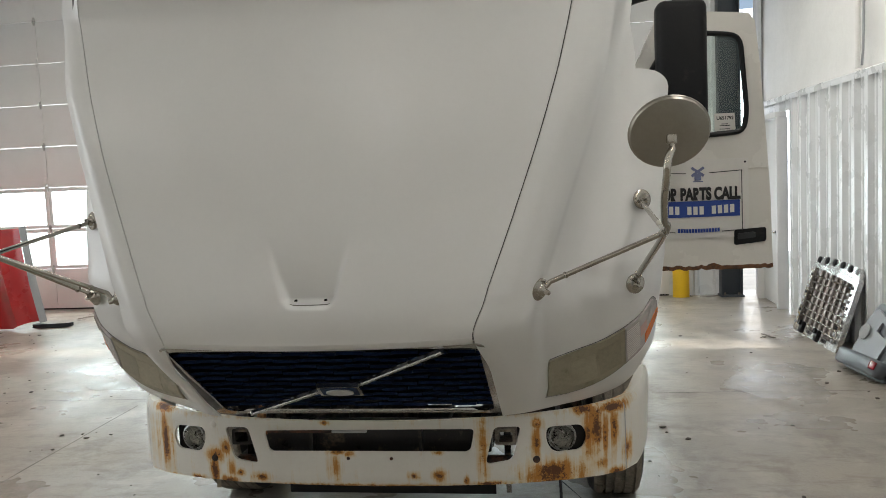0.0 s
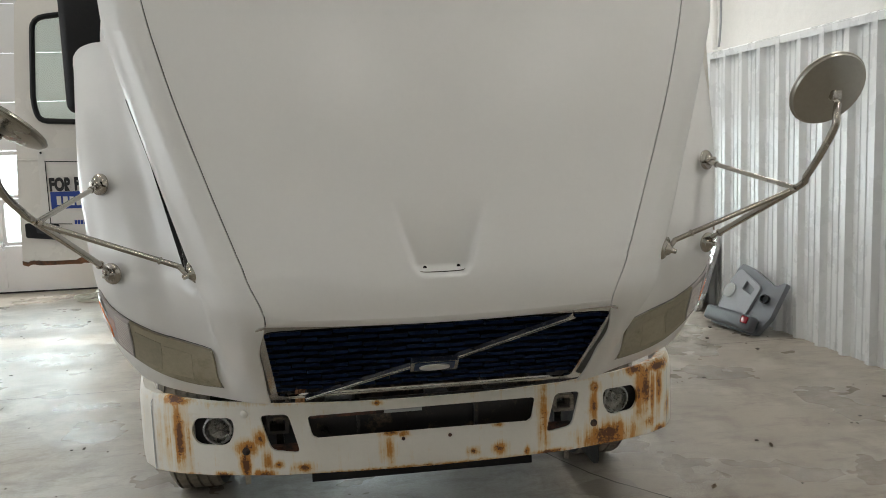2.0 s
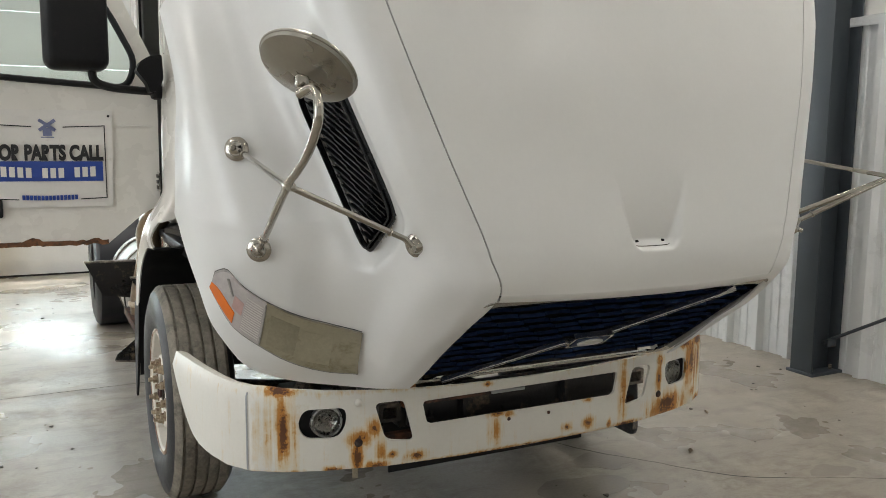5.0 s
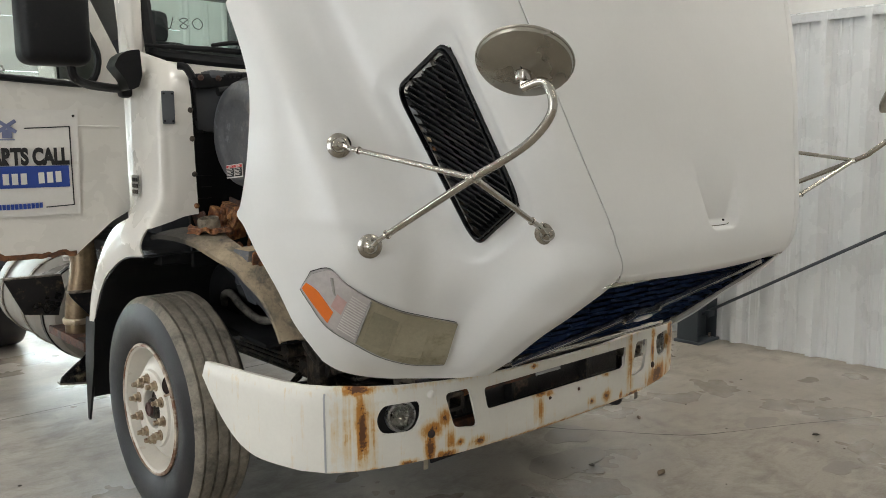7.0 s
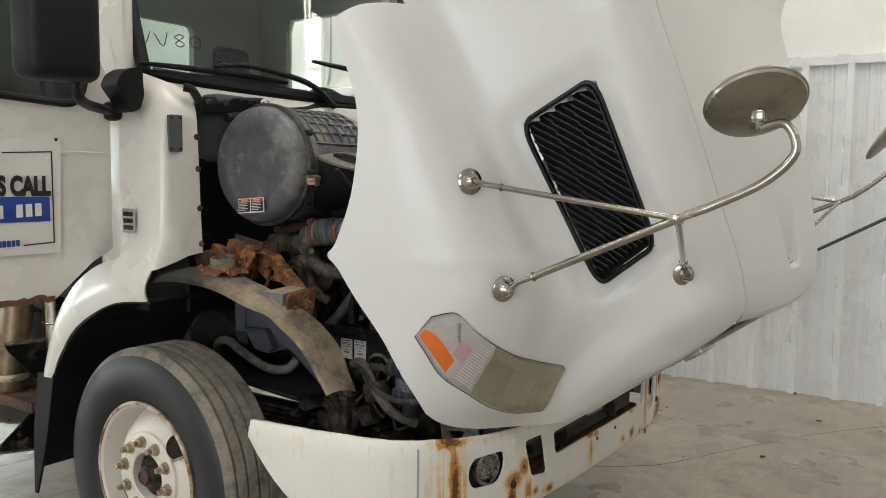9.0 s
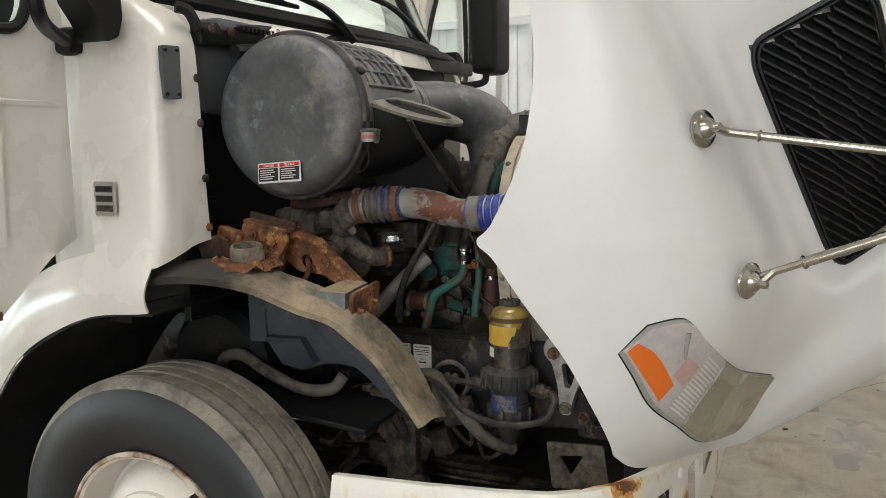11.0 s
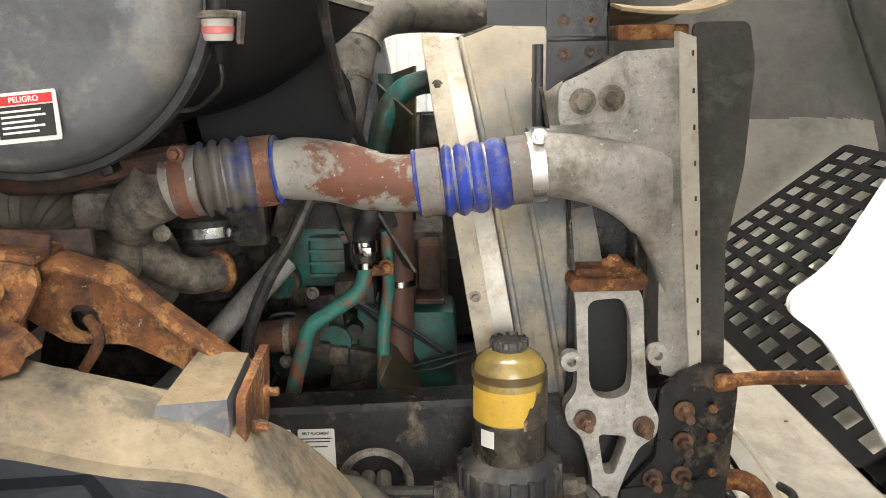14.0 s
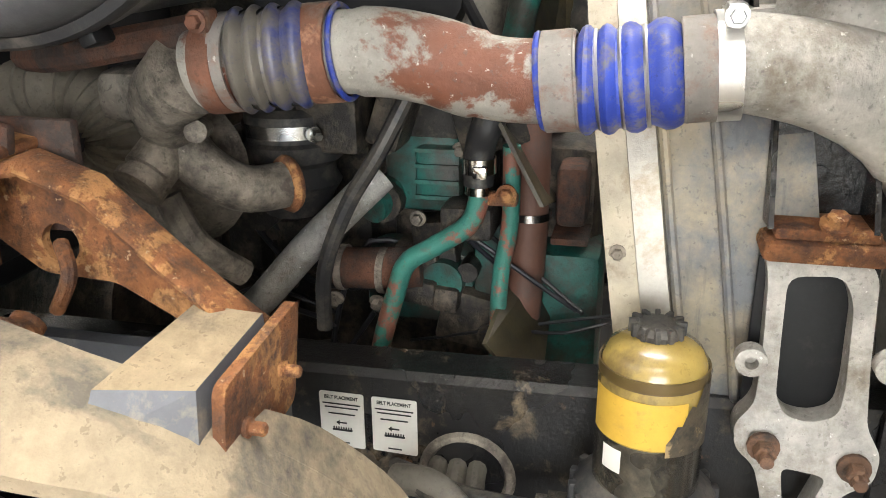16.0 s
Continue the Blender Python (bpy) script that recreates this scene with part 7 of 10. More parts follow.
for dy in (-0.034, 0.034):
    b = bmesh.new()
    plate(b, rounded([(-0.011, 0.024), (0.011, 0.024), (0.015, 0.066), (-0.015, 0.066)], 0.006), (), lambda u, v: sv + Vector((u, dy + 0.003 * math.sin(v * 60), v)), 0.005)
    part("indicator_wing", b, GREASE_LIGHT, ind, "folded metal wing")
b = bmesh.new()
tube(b, [sv, sv + Vector((0.01, 0.005, -0.03)), sv + Vector((0.05, 0.05, -0.06)), sv + Vector((0.06, 0.09, -0.065))], 0.0035, 6)
part("indicator_tube", b, HOSE, ind)
# duct in the shade-black colour, for the dark under the drum
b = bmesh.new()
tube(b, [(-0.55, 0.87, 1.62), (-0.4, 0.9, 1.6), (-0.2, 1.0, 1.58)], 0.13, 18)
part("duct", b, DARK_VOID, truck, "air duct under the drum, coloured shade black")
# intake elbow behind
b = bmesh.new()
tube(b, [(-0.34, 1.1, 1.83), (-0.18, 1.05, 1.84), (0.0, 0.96, 1.84), (0.1, 0.86, 1.78), (0.1, 0.82, 1.62), (0.05, 0.85, 1.45)], 0.11, 22)
elb = part("intake_elbow", b, AC_MAT, truck, "black rubber intake elbow")
for k in range(5):
    b = bmesh.new()
    ring_at(b, (-0.31 + 0.035 * k, 1.09 - 0.008 * k, 1.832), (1, -0.2, 0), 0.108, 0.014, 28)
    part("rib", b, HOSE_GREY, elb)

# charge-air pipe with two blue bellows
CUFF = material("dirty_cuff", (0.21, 0.195, 0.18), 0.6, vary=0.2, bump=0.15, dirt=(0.2, 0.085, 0.05), dirt_amount=0.42, dirt_scale=14, grime=0.4, grit=(0.5, 0.48, 0.44))
PIPE = [(-0.66, 1.02, 1.516), (-0.66, 0.985, 1.525), (-0.65, 0.938, 1.53), (-0.635, 0.879, 1.535), (-0.62, 0.819, 1.535), (-0.605, 0.765, 1.525), (-0.6, 0.723, 1.512), (-0.6, 0.677, 1.505), (-0.6, 0.62, 1.506), (-0.6, 0.55, 1.511), (-0.6, 0.45, 1.527)]
b = bmesh.new()
tube(b, PIPE, lambda s: 0.0465 + (0.003 if 0.36 < s < 0.62 else 0), 24)
pipe = part("charge_pipe", b, PIPE_PAINT, truck, "charge-air pipe with flaking grey paint and rust")
for lo, hi, n in ((0.904, 0.966, 4), (0.497, 0.592, 4)):
    b = bmesh.new()
    path = spline(PIPE, 30)
    seg_pts = [p for p in path if lo - 0.012 <= p.y <= hi + 0.012][::2]
    tube(b, seg_pts, lambda s: 0.0485 + 0.011 * abs(math.sin(s * math.pi * n)) ** 0.8, 28, 1)
    part("bellows", b, BLUE_DIRTY if lo > 0.7 else BLUE_SILICONE, pipe, "blue silicone bellows, dirty")
    for k in range(n + 1):
        c = seg_pts[round(k / n * (len(seg_pts) - 1))]
        b = bmesh.new()
        ring_at(b, c, (0, -1, 0.12), 0.0525, 0.0028, 32, 6)
        part("ring", b, ALU_SHINY if 0 < k < n else CUFF, pipe)
RUST_CUFF = material("rust_brown_cuff", (0.15, 0.062, 0.036), 0.7, vary=0.35, big=18, bump=0.35, second=(0.3, 0.15, 0.09), second_amount=0.42, dirt=(0.16, 0.14, 0.12), dirt_amount=0.42, dirt_scale=12, grime=0.4)
for y in (0.858, 0.643, 0.459):
    c = min(spline(PIPE, 30), key=lambda p: abs(p.y - y))
    b = bmesh.new()
    ring_at(b, c, (0, -1, 0.12), 0.0515, 0.0035, 32, 6)
    part("edge_ring", b, BLUE_SILICONE, pipe, "blue silicone edge")
for y, w, R in ((0.976, 0.016, 0.0525), (0.622, 0.034, 0.0525), (0.478, 0.034, 0.0525)):
    c = min(spline(PIPE, 30), key=lambda p: abs(p.y - y))
    b = bmesh.new()
    band(b, c, (0, -1, 0.1), R, w, 0.003, 32)
    part("cuff", b, CUFF, pipe, "dirty grey cuff of the bellows")
for y, w, m, R in ((0.995, 0.026, RUST_CUFF, 0.0505), (0.88, 0.036, RUST_CUFF, 0.0515), (0.447, 0.024, ALU_SHINY, 0.0535)):
    c = min(spline(PIPE, 30), key=lambda p: abs(p.y - y))
    b = bmesh.new()
    band(b, c, (0, -1, 0.1), R, w, 0.004)
    part("clamp", b, m, pipe, "T-bolt clamp")
    if y > 0.9 or m is ALU_SHINY:
        b = bmesh.new()
        box(b, c + Vector((-0.03, 0, R + 0.0)), (0.03, 0.02, 0.025), 0.004)
        part("clamp_lug", b, m, pipe)
        b = bmesh.new()
        bolt(b, c + Vector((-0.046, 0, R + 0.0)), (-1, 0, 0), 0.008, 0.012)
        part("clamp_bolt", b, m, pipe)
b = bmesh.new()
tube(b, [(-0.62, 1.02, 1.56), (-0.64, 1.08, 1.55), (-0.66, 1.2, 1.53), (-0.6, 1.3, 1.52)], 0.02, 10)
part("coolant_pipe", b, RUST_DARK, truck, "thin rusty pipe")

# charge cooler end tank: cast aluminium funnel and web
b = bmesh.new()
tank_out = [(0.45, 1.575), (0.40, 1.58), (0.395, 1.655), (0.30, 1.705), (0.205, 1.71), (0.18, 1.64), (0.165, 1.4), (0.16, 1.12), (0.215, 1.14), (0.226, 1.22), (0.228, 1.33), (0.236, 1.4), (0.256, 1.447), (0.3, 1.472), (0.38, 1.478), (0.45, 1.48)]
plate(b, tank_out, (), lambda u, v: (-0.52 - 0.03 * max(0, 1 - ((u - 0.25) / 0.16) ** 2) - 0.0, u, v), -0.10, 0.04)
tank = part("cooler_tank", b, ALU, truck, "cast aluminium charge cooler end tank", angle=60)
b = bmesh.new()
rings = []
for k in range(10):
    t = k / 9
    c = Vector((-0.595 + 0.06 * t ** 1.4, 0.46 - 0.245 * t, 1.53 - 0.075 * t ** 1.5))
    up_h, dn_h = 0.05 + 0.03 * t, 0.05 + 0.13 * t ** 5
    rings.append([c + Vector((0.052 * math.cos(s) * (1 - 0.35 * t), 0.0, (up_h if math.sin(s) > 0 else dn_h) * math.sin(s))) for s in [2 * math.pi * i / 28 for i in range(28)]])
skin(b, rings)
part("funnel", b, ALU, tank)
b = bmesh.new()
plate(b, rounded([(0.41, 1.59), (0.41, 1.655), (0.30, 1.70), (0.295, 1.62), (0.30, 1.595)], 0.015), (), lambda u, v: (-0.565, u, v), 0.012)
part("tank_bracket", b, ALU, tank, "bracket plate with two large bolts")
for y, z in ((0.372, 1.628), (0.325, 1.632)):
    b = bmesh.new()
    bolt(b, (-0.577, y, z), (-1, 0, 0), 0.0145, 0.018)
    part("bolt", b, GREASE_LIGHT, tank, "dark greasy bolt")
for y, z in ((0.235, 1.69), (0.225, 1.64)):
    b = bmesh.new()
    lathe(b, (-0.545, y, z), (-1, 0, 0), [(0, 0.014), (0.006, 0.012), (0.008, 0.0005)], 14)
    part("boss", b, ALU, tank)
# side flange and dark air baffle
b = bmesh.new()
plate(b, [(0.2135, 1.735), (0.185, 1.725), (0.165, 1.452), (0.145, 1.12), (0.166, 1.12), (0.195, 1.452)], (), lambda u, v: (-0.555, u, v), -0.03)
fl2 = part("cooler_flange", b, material("pale_flange_paint", (0.66, 0.62, 0.55), 0.5, vary=0.12, bump=0.1, dirt=(0.4, 0.34, 0.25), dirt_amount=0.36, dirt_scale=12, grime=0.25), truck, "cream painted cooler side flange with rivets")
for k in range(10):
    b = bmesh.new()
    box(b, (-0.557, 0.190 - 0.0042 * k, 1.70 - 0.06 * k), (0.005, 0.003, 0.009), 0.001)
    part("slot", b, GREASE, fl2)
b = bmesh.new()
plate(b, rounded([(0.175, 1.75), (0.08, 1.75), (0.066, 1.68), (0.074, 1.5), (0.098, 1.36), (0.088, 1.14), (0.09, 1.11), (0.15, 1.11)], 0.015), (), lambda u, v: (-0.495, u, v), 0.008)
part("air_baffle", b, material("grey_rubber", (0.11, 0.11, 0.11), 0.7, vary=0.2, bump=0.15, dirt=(0.24, 0.22, 0.19), dirt_amount=0.4, dirt_scale=9, grime=0.4), truck, "dusty grey rubber air baffle")
# shroud colour goes from grey to paler tan towards the top, then scuffs
_nt = SHROUD.node_tree
_b = _nt.nodes["Principled BSDF"]
_c = _b.inputs["Base Color"].links[0].from_socket
_v = _nt.nodes.new("ShaderNodeTexCoord").outputs["Object"]
_sep = _nt.nodes.new("ShaderNodeSeparateXYZ")
_nt.links.new(_v, _sep.inputs[0])
_k = _math(_nt, "ADD", _sep.outputs[2], _math(_nt, "MULTIPLY", _noise(_nt, _mapped(_nt, _v, (5, 14, 3)), 1.0, 8, 0.7), 0.4))
_c = _mix(_nt, _ramp(_nt, _math(_nt, "SUBTRACT", _k, 1.34), [(0.36, (0, 0, 0)), (0.62, (0.85, 0.85, 0.85))]), _c, (0.40, 0.345, 0.26))
_scuff = _ramp(_nt, _noise(_nt, _mapped(_nt, _v, (10, 40, 4)), 1.0, 8, 0.7), [(0.56, (0, 0, 0)), (0.7, (0.6, 0.6, 0.6))])
_nt.links.new(_mix(_nt, _scuff, _c, (0.075, 0.075, 0.078)), _b.inputs["Base Color"])
# radiator core and shroud with ring
b = bmesh.new()
box(b, (0, 0.27, 1.36), (0.98, 0.14, 0.66), 0.01)
part("radiator", b, GREASE, truck, "radiator pack")
b = bmesh.new()
rows = []
for t in range(17):
    k = t / 16
    a = radians(-38 + 108 * k)
    rr = 0.56
    x, z = -rr * math.cos(a), 1.2 + rr * math.sin(a) * 1.0
    rows.append([Vector((x * 1.0, 0.60, z)), Vector((x * 0.985, 0.585, z)), Vector((x * 0.97, 0.56, z * 1.0)), Vector((x * 0.96 - 0.01, 0.50, z + 0.02)), Vector((x * 0.96 - 0.02, 0.44, z + 0.04)), Vector((x * 0.96 - 0.02, 0.37, z + 0.05))])
LEAN = lambda p: Vector((p[0], p[1] + 0.16 * (p[2] - 1.62), p[2]))
rows = [[LEAN(p) for p in r] for r in rows]
sheet(b, rows, 0.008)
WORN_STRIP = material("worn_aluminium_strip", (0.38, 0.36, 0.32), 0.4, 0.6, vary=0.2, bump=0.2, dirt=(0.25, 0.2, 0.13), dirt_amount=0.4, dirt_scale=14)
shroud = part("fan_shroud", b, SHROUD, truck, "grey-brown plastic fan shroud, dusty", angle=60)
# the mirrored half and the back are much darker than the near half
b = bmesh.new()
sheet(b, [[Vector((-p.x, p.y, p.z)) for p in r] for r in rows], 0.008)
part("shroud_half", b, GREASE, shroud, "dark far half of the shroud")
b = bmesh.new()
plate(b, rounded([(-0.5, 1.0), (0.5, 1.0), (0.5, 1.66), (-0.5, 1.66)], 0.05), [circle2(0, 1.22, 0.42, 40)], lambda u, v: LEAN((u, 0.42, v)), 0.006)
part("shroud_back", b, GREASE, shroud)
for off, w, m in ((0.0, 0.03, CREAM), (0.035, 0.03, WORN_STRIP)):
    b = bmesh.new()
    pts = []
    for t in range(33):
        a = radians(-36 + 106 * t / 32)
        rr = 0.572 - off * 0.3
        pts.append((rr, a))
    rws = [[Vector((-(r + dr) * math.cos(a), 0.612 - off - dy, 1.2 + (r + dr) * math.sin(a))) for r, a in pts] for dr, dy in ((-0.02, 0.0), (0.006, 0.0), (0.006, w), (-0.02, w))]
    rws = [[LEAN(p) for p in r] for r in rws]
    sheet(b, rws, 0.004)
    part("ring", b, m, shroud, "cream painted steel shroud ring")
for y in (0.535, 0.475):
    b = bmesh.new()
    tube(b, [LEAN((-0.545 * math.cos(a) - 0.012, y, 1.225 + 0.55 * math.sin(a))) for a in [radians(-36 + 104 * t / 24) for t in range(25)]], 0.006, 8, 1)
    part("fold", b, SHROUD, shroud)
for z in (1.65, 1.5, 1.3):
    b = bmesh.new()
    x = -math.sqrt(max(0.02, 0.575 ** 2 - (z - 1.2) ** 2))
    bolt(b, LEAN((x - 0.004, 0.60, z)), (-1, 0, 0), 0.007, 0.01)
    part("bolt", b, GREASE_LIGHT, shroud)
# fan blades behind the ring
FAN = material("grimy_fan", (0.075, 0.06, 0.028), 0.5, vary=0.2, bump=0.05, dirt=(0.03, 0.027, 0.022), dirt_amount=0.5, grime=0.5)
b = bmesh.new()
lathe(b, (0, 0.66, 1.2), (0, 1, 0), [(0, 0.0005), (0, 0.13), (0.08, 0.13), (0.1, 0.06), (0.1, 0.0005)], 24)
fan = part("fan", b, FAN, truck, "grimy yellow-brown plastic cooling fan")
for k in range(9):
    a = 2 * math.pi * k / 9
    b = bmesh.new()
    q = [Vector((r * math.cos(a + da), 0.68 + dy, 1.2 + r * math.sin(a + da))) for r, da, dy in ((0.12, -0.12, 0.03), (0.48, -0.16, 0.045), (0.48, 0.1, -0.03), (0.12, 0.12, -0.02))]
    skin(b, [q, [p + Vector((0, 0.006, 0)) for p in q]])
    part("blade", b, FAN, fan)
# black bracket box on top
BRACKET_BLACK = material("black_bracket_paint", (0.008, 0.008, 0.009), 0.35, vary=0.3, bump=0.15, dirt=(0.06, 0.048, 0.038), dirt_amount=0.33, dirt_scale=30)
b = bmesh.new()
plate(b, rounded([(0.421, 1.64), (0.40, 1.655), (0.319, 1.70), (0.317, 1.812), (0.345, 1.818), (0.36, 1.834), (0.385, 1.834), (0.40, 1.818), (0.42, 1.808)], 0.006), [circle2(0.372, 1.817, 0.009, 12), circle2(0.392, 1.757, 0.0045, 8), circle2(0.347, 1.757, 0.0045, 8), circle2(0.392, 1.702, 0.0045, 8), circle2(0.347, 1.705, 0.0045, 8)], lambda u, v: (-0.505, u, v), -0.006)
box(b, (-0.46, 0.43, 1.62), (0.05, 0.014, 0.2), 0.002)
box(b, (-0.465, 0.318, 1.755), (0.08, 0.006, 0.11), 0.001)
box(b, (-0.5045, 0.37, 1.727), (0.006, 0.1, 0.008), 0.002)
bb = part("top_bracket", b, BRACKET_BLACK, truck, "black steel top bracket")
b = bmesh.new()
plate(b, [(0.42, 1.748), (0.52, 1.752), (0.52, 1.808), (0.42, 1.806)], (), lambda u, v: (-0.5, u, v), -0.004)
box(b, (-0.46, 0.46, 1.808), (0.085, 0.12, 0.005), 0.001)
part("channel", b, BRACKET_BLACK, bb, "black steel channel")
for y in (0.36, 0.43, 0.47, 0.505):
    b = bmesh.new()
    cyl(b, (-0.485, y, 1.808), (-0.485, y, 1.826), 0.004, seg=8)
    part("stud", b, GREASE_LIGHT, bb)
for y, z in ((0.392, 1.757), (0.347, 1.757), (0.392, 1.702), (0.347, 1.705)):
    b = bmesh.new()
    lathe(b, (-0.5055, y, z), (-1, 0, 0), [(0, 0.011), (0.0012, 0.011), (0.0015, 0.0055), (0.001, 0.005)], 14, caps=False)
    part("bolt_seat", b, NUT_RUST, bb, "rusty ring round a bolt hole")
b = bmesh.new()
box(b, (-0.45, 0.24, 1.735), (0.1, 0.12, 0.025), 0.004)
part("cross_bar", b, RUST, truck, "rusty cross bar")
b = bmesh.new()
rows = blend([[Vector((-0.52 + 0.10 * j, y, z + 0.012 * math.sin(j * 1.3))) for j in range(5)] for y, z in ((0.30, 1.77), (0.24, 1.763), (0.17, 1.764), (0.12, 1.778), (0.09, 1.80), (0.07, 1.79))], 4, 5)
sheet(b, rows, 0.006)
part("top_seal", b, DUSTY, truck, "dusty rubber seal on top of the radiator")

# upper coolant hose
b = bmesh.new()
tube(b, [(-0.05, 0.86, 1.3), (-0.04, 0.83, 1.5), (0.0, 0.80, 1.66), (0.06, 0.78, 1.74), (0.14, 0.74, 1.79), (0.25, 0.64, 1.805), (0.35, 0.5, 1.80), (0.4, 0.42, 1.80)], 0.048, 16)
hz = part("coolant_hose", b, HOSE_GREY, truck, "thick grey-black upper coolant hose")
for c, d in (((0.0, 0.80, 1.66), (0.3, -0.2, 1)), ((0.05, 0.78, 1.735), (0.5, -0.2, 0.8)), ((0.36, 0.485, 1.80), (0.5, -0.7, 0))):
    b = bmesh.new()
    band(b, c, d, 0.049, 0.014)
    bolt(b, Vector(c) + Vector((-0.055, 0, 0.0)), (-1, 0, 0), 0.006, 0.01)
    part("clamp", b, GREASE_LIGHT, hz)
b = bmesh.new()
tube(b, [(-0.18, 0.76, 1.40), (-0.19, 0.735, 1.5), (-0.2, 0.715, 1.58), (-0.2, 0.68, 1.63), (-0.2, 0.64, 1.648), (-0.2, 0.59, 1.652)], 0.024, 12)
tube(b, [(0.05, 0.75, 1.3), (0.05, 0.73, 1.5), (0.06, 0.72, 1.66)], 0.035, 12)
part("green_pipe", b, GREEN, truck, "green painted engine pipe")
b = bmesh.new()
lathe(b, (-0.28, 0.61, 1.5), (0, 0, 1), [(0, 0.028), (0.03, 0.028), (0.035, 0.032), (0.055, 0.032), (0.06, 0.03), (0.09, 0.028), (0.091, 0.0005)], 16)
part("sensor", b, HOSE, truck, "black hose stub")
b = bmesh.new()
tube(b, [(-0.80, 0.755, 1.795), (-0.72, 0.76, 1.74), (-0.55, 0.755, 1.62), (-0.45, 0.73, 1.53)], 0.008, 8)
part("cable", b, HOSE, truck, "thin black cable")

# engine block masses, all in shade; the near-black grease colour deepens that shade
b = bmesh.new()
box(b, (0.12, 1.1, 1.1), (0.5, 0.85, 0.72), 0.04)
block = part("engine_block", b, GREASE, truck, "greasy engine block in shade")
b = bmesh.new()
box(b, (0.18, 1.15, 1.55), (0.42, 0.6, 0.18), 0.03)
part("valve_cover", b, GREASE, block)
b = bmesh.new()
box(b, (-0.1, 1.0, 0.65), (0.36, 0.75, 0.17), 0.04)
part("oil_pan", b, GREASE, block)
b = bmesh.new()
lathe(b, (0, 1.45, 0.9), (0, 1, -0.04), [(0, 0.0005), (0, 0.34), (0.12, 0.34), (0.3, 0.27), (0.75, 0.24), (0.95, 0.16), (1.0, 0.0005)], 28)
part("transmission", b, GREASE, truck, "greasy transmission housing under the cab")
for k in range(6):
    b = bmesh.new()
    box(b, (-0.16, 0.8 + 0.11 * k, 1.2), (0.06, 0.07, 0.26), 0.012)
    part("rib", b, GREASE, block)
# added dark mass closes the gap where the bright wall showed through
b = bmesh.new()
box(b, (0.06, 0.665, 1.06), (0.50, 0.15, 0.56), 0.03)
part("dark_filler", b, GREASE, truck, "dark greasy filler mass in front of the engine")
b = bmesh.new()
box(b, (-0.20, 0.64, 1.03), (0.14, 0.13, 0.30), 0.02)
part("pump_bracket", b, GREEN, truck, "green painted bracket")
b = bmesh.new()
random.seed(4)
for k in range(34):
    p = Vector((-0.22 - 0.12 * random.random(), 0.72 + 0.66 * random.random(), 0.95 + 0.5 * random.random()))
    if k % 3 == 0:
        cyl(b, p, p + Vector((-0.05 - 0.04 * random.random(), 0, 0)), 0.016 + 0.02 * random.random(), seg=12)
    else:
        box(b, p, (0.06 + 0.05 * random.random(), 0.05 + 0.06 * random.random(), 0.04 + 0.07 * random.random()), 0.008, pose(0, 0, 0, random.uniform(-20, 20), 0, 0))
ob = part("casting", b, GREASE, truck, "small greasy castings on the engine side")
ob["kind"] = "stuff"
b = bmesh.new()
random.seed(9)
for k in range(7):
    y0, z0 = 0.68 + 0.6 * random.random(), 0.92 + 0.35 * random.random()
    x0 = -0.27 - 0.07 * random.random()
    tube(b, [(x0, y0, z0), (x0 - 0.03, y0 + random.uniform(-0.1, 0.1), z0 + random.uniform(-0.1, 0.1)), (x0, y0 + random.uniform(-0.2, 0.2), z0 + random.uniform(-0.12, 0.16)), (x0 + 0.05, y0 + random.uniform(-0.25, 0.25), z0 + random.uniform(-0.12, 0.16))], random.choice((0.003, 0.004, 0.005)), 8)
ob = part("wiring", b, RUBBER, truck, "loose black wiring and thin hoses")
ob["kind"] = "stuff"
# green timing cover / pump
b = bmesh.new()
box(b, (-0.24, 0.865, 1.305), (0.10, 0.13, 0.13), 0.02)
box(b, (-0.295, 0.835, 1.31), (0.03, 0.075, 0.09), 0.012)
box(b, (-0.22, 0.84, 1.385), (0.08, 0.09, 0.05), 0.012)
cyl(b, (-0.28, 0.92, 1.27), (-0.33, 0.94, 1.26), 0.03, seg=16)
pump = part("water_pump", b, GREEN, truck, "green painted pump housing", angle=40)
for z in (1.275, 1.30, 1.325, 1.35):
    b = bmesh.new()
    box(b, (-0.312, 0.835, z), (0.006, 0.07, 0.006))
    part("rib", b, GREEN, pump)
for y, z in ((0.80, 1.35), (0.80, 1.26), (0.92, 1.35), (0.93, 1.24), (0.87, 1.235)):
    b = bmesh.new()
    bolt(b, (-0.30, y, z), (-1, 0, 0), 0.009, 0.014)
    part("bolt", b, GREASE_LIGHT, pump)
b = bmesh.new()
box(b, (-0.22, 0.88, 1.10), (0.1, 0.2, 0.14), 0.03)
cyl(b, (-0.26, 0.83, 1.13), (-0.31, 0.83, 1.13), 0.035, seg=16)
box(b, (-0.24, 0.76, 1.12), (0.06, 0.05, 0.22), 0.01)
part("green_casting", b, GREEN, truck, "green painted lower casting")
# pipes in front of it
b = bmesh.new()
tube(b, [(-0.40, 0.752, 1.33), (-0.40, 0.752, 1.30), (-0.40, 0.768, 1.262), (-0.40, 0.82, 1.225), (-0.40, 0.862, 1.195), (-0.4, 0.882, 1.14), (-0.4, 0.905, 1.06), (-0.4, 0.92, 0.98)], 0.0155, 12)
gp = part("fuel_pipe", b, GREEN_PIPE, truck, "bent pipe with flaking green paint")
b = bmesh.new()
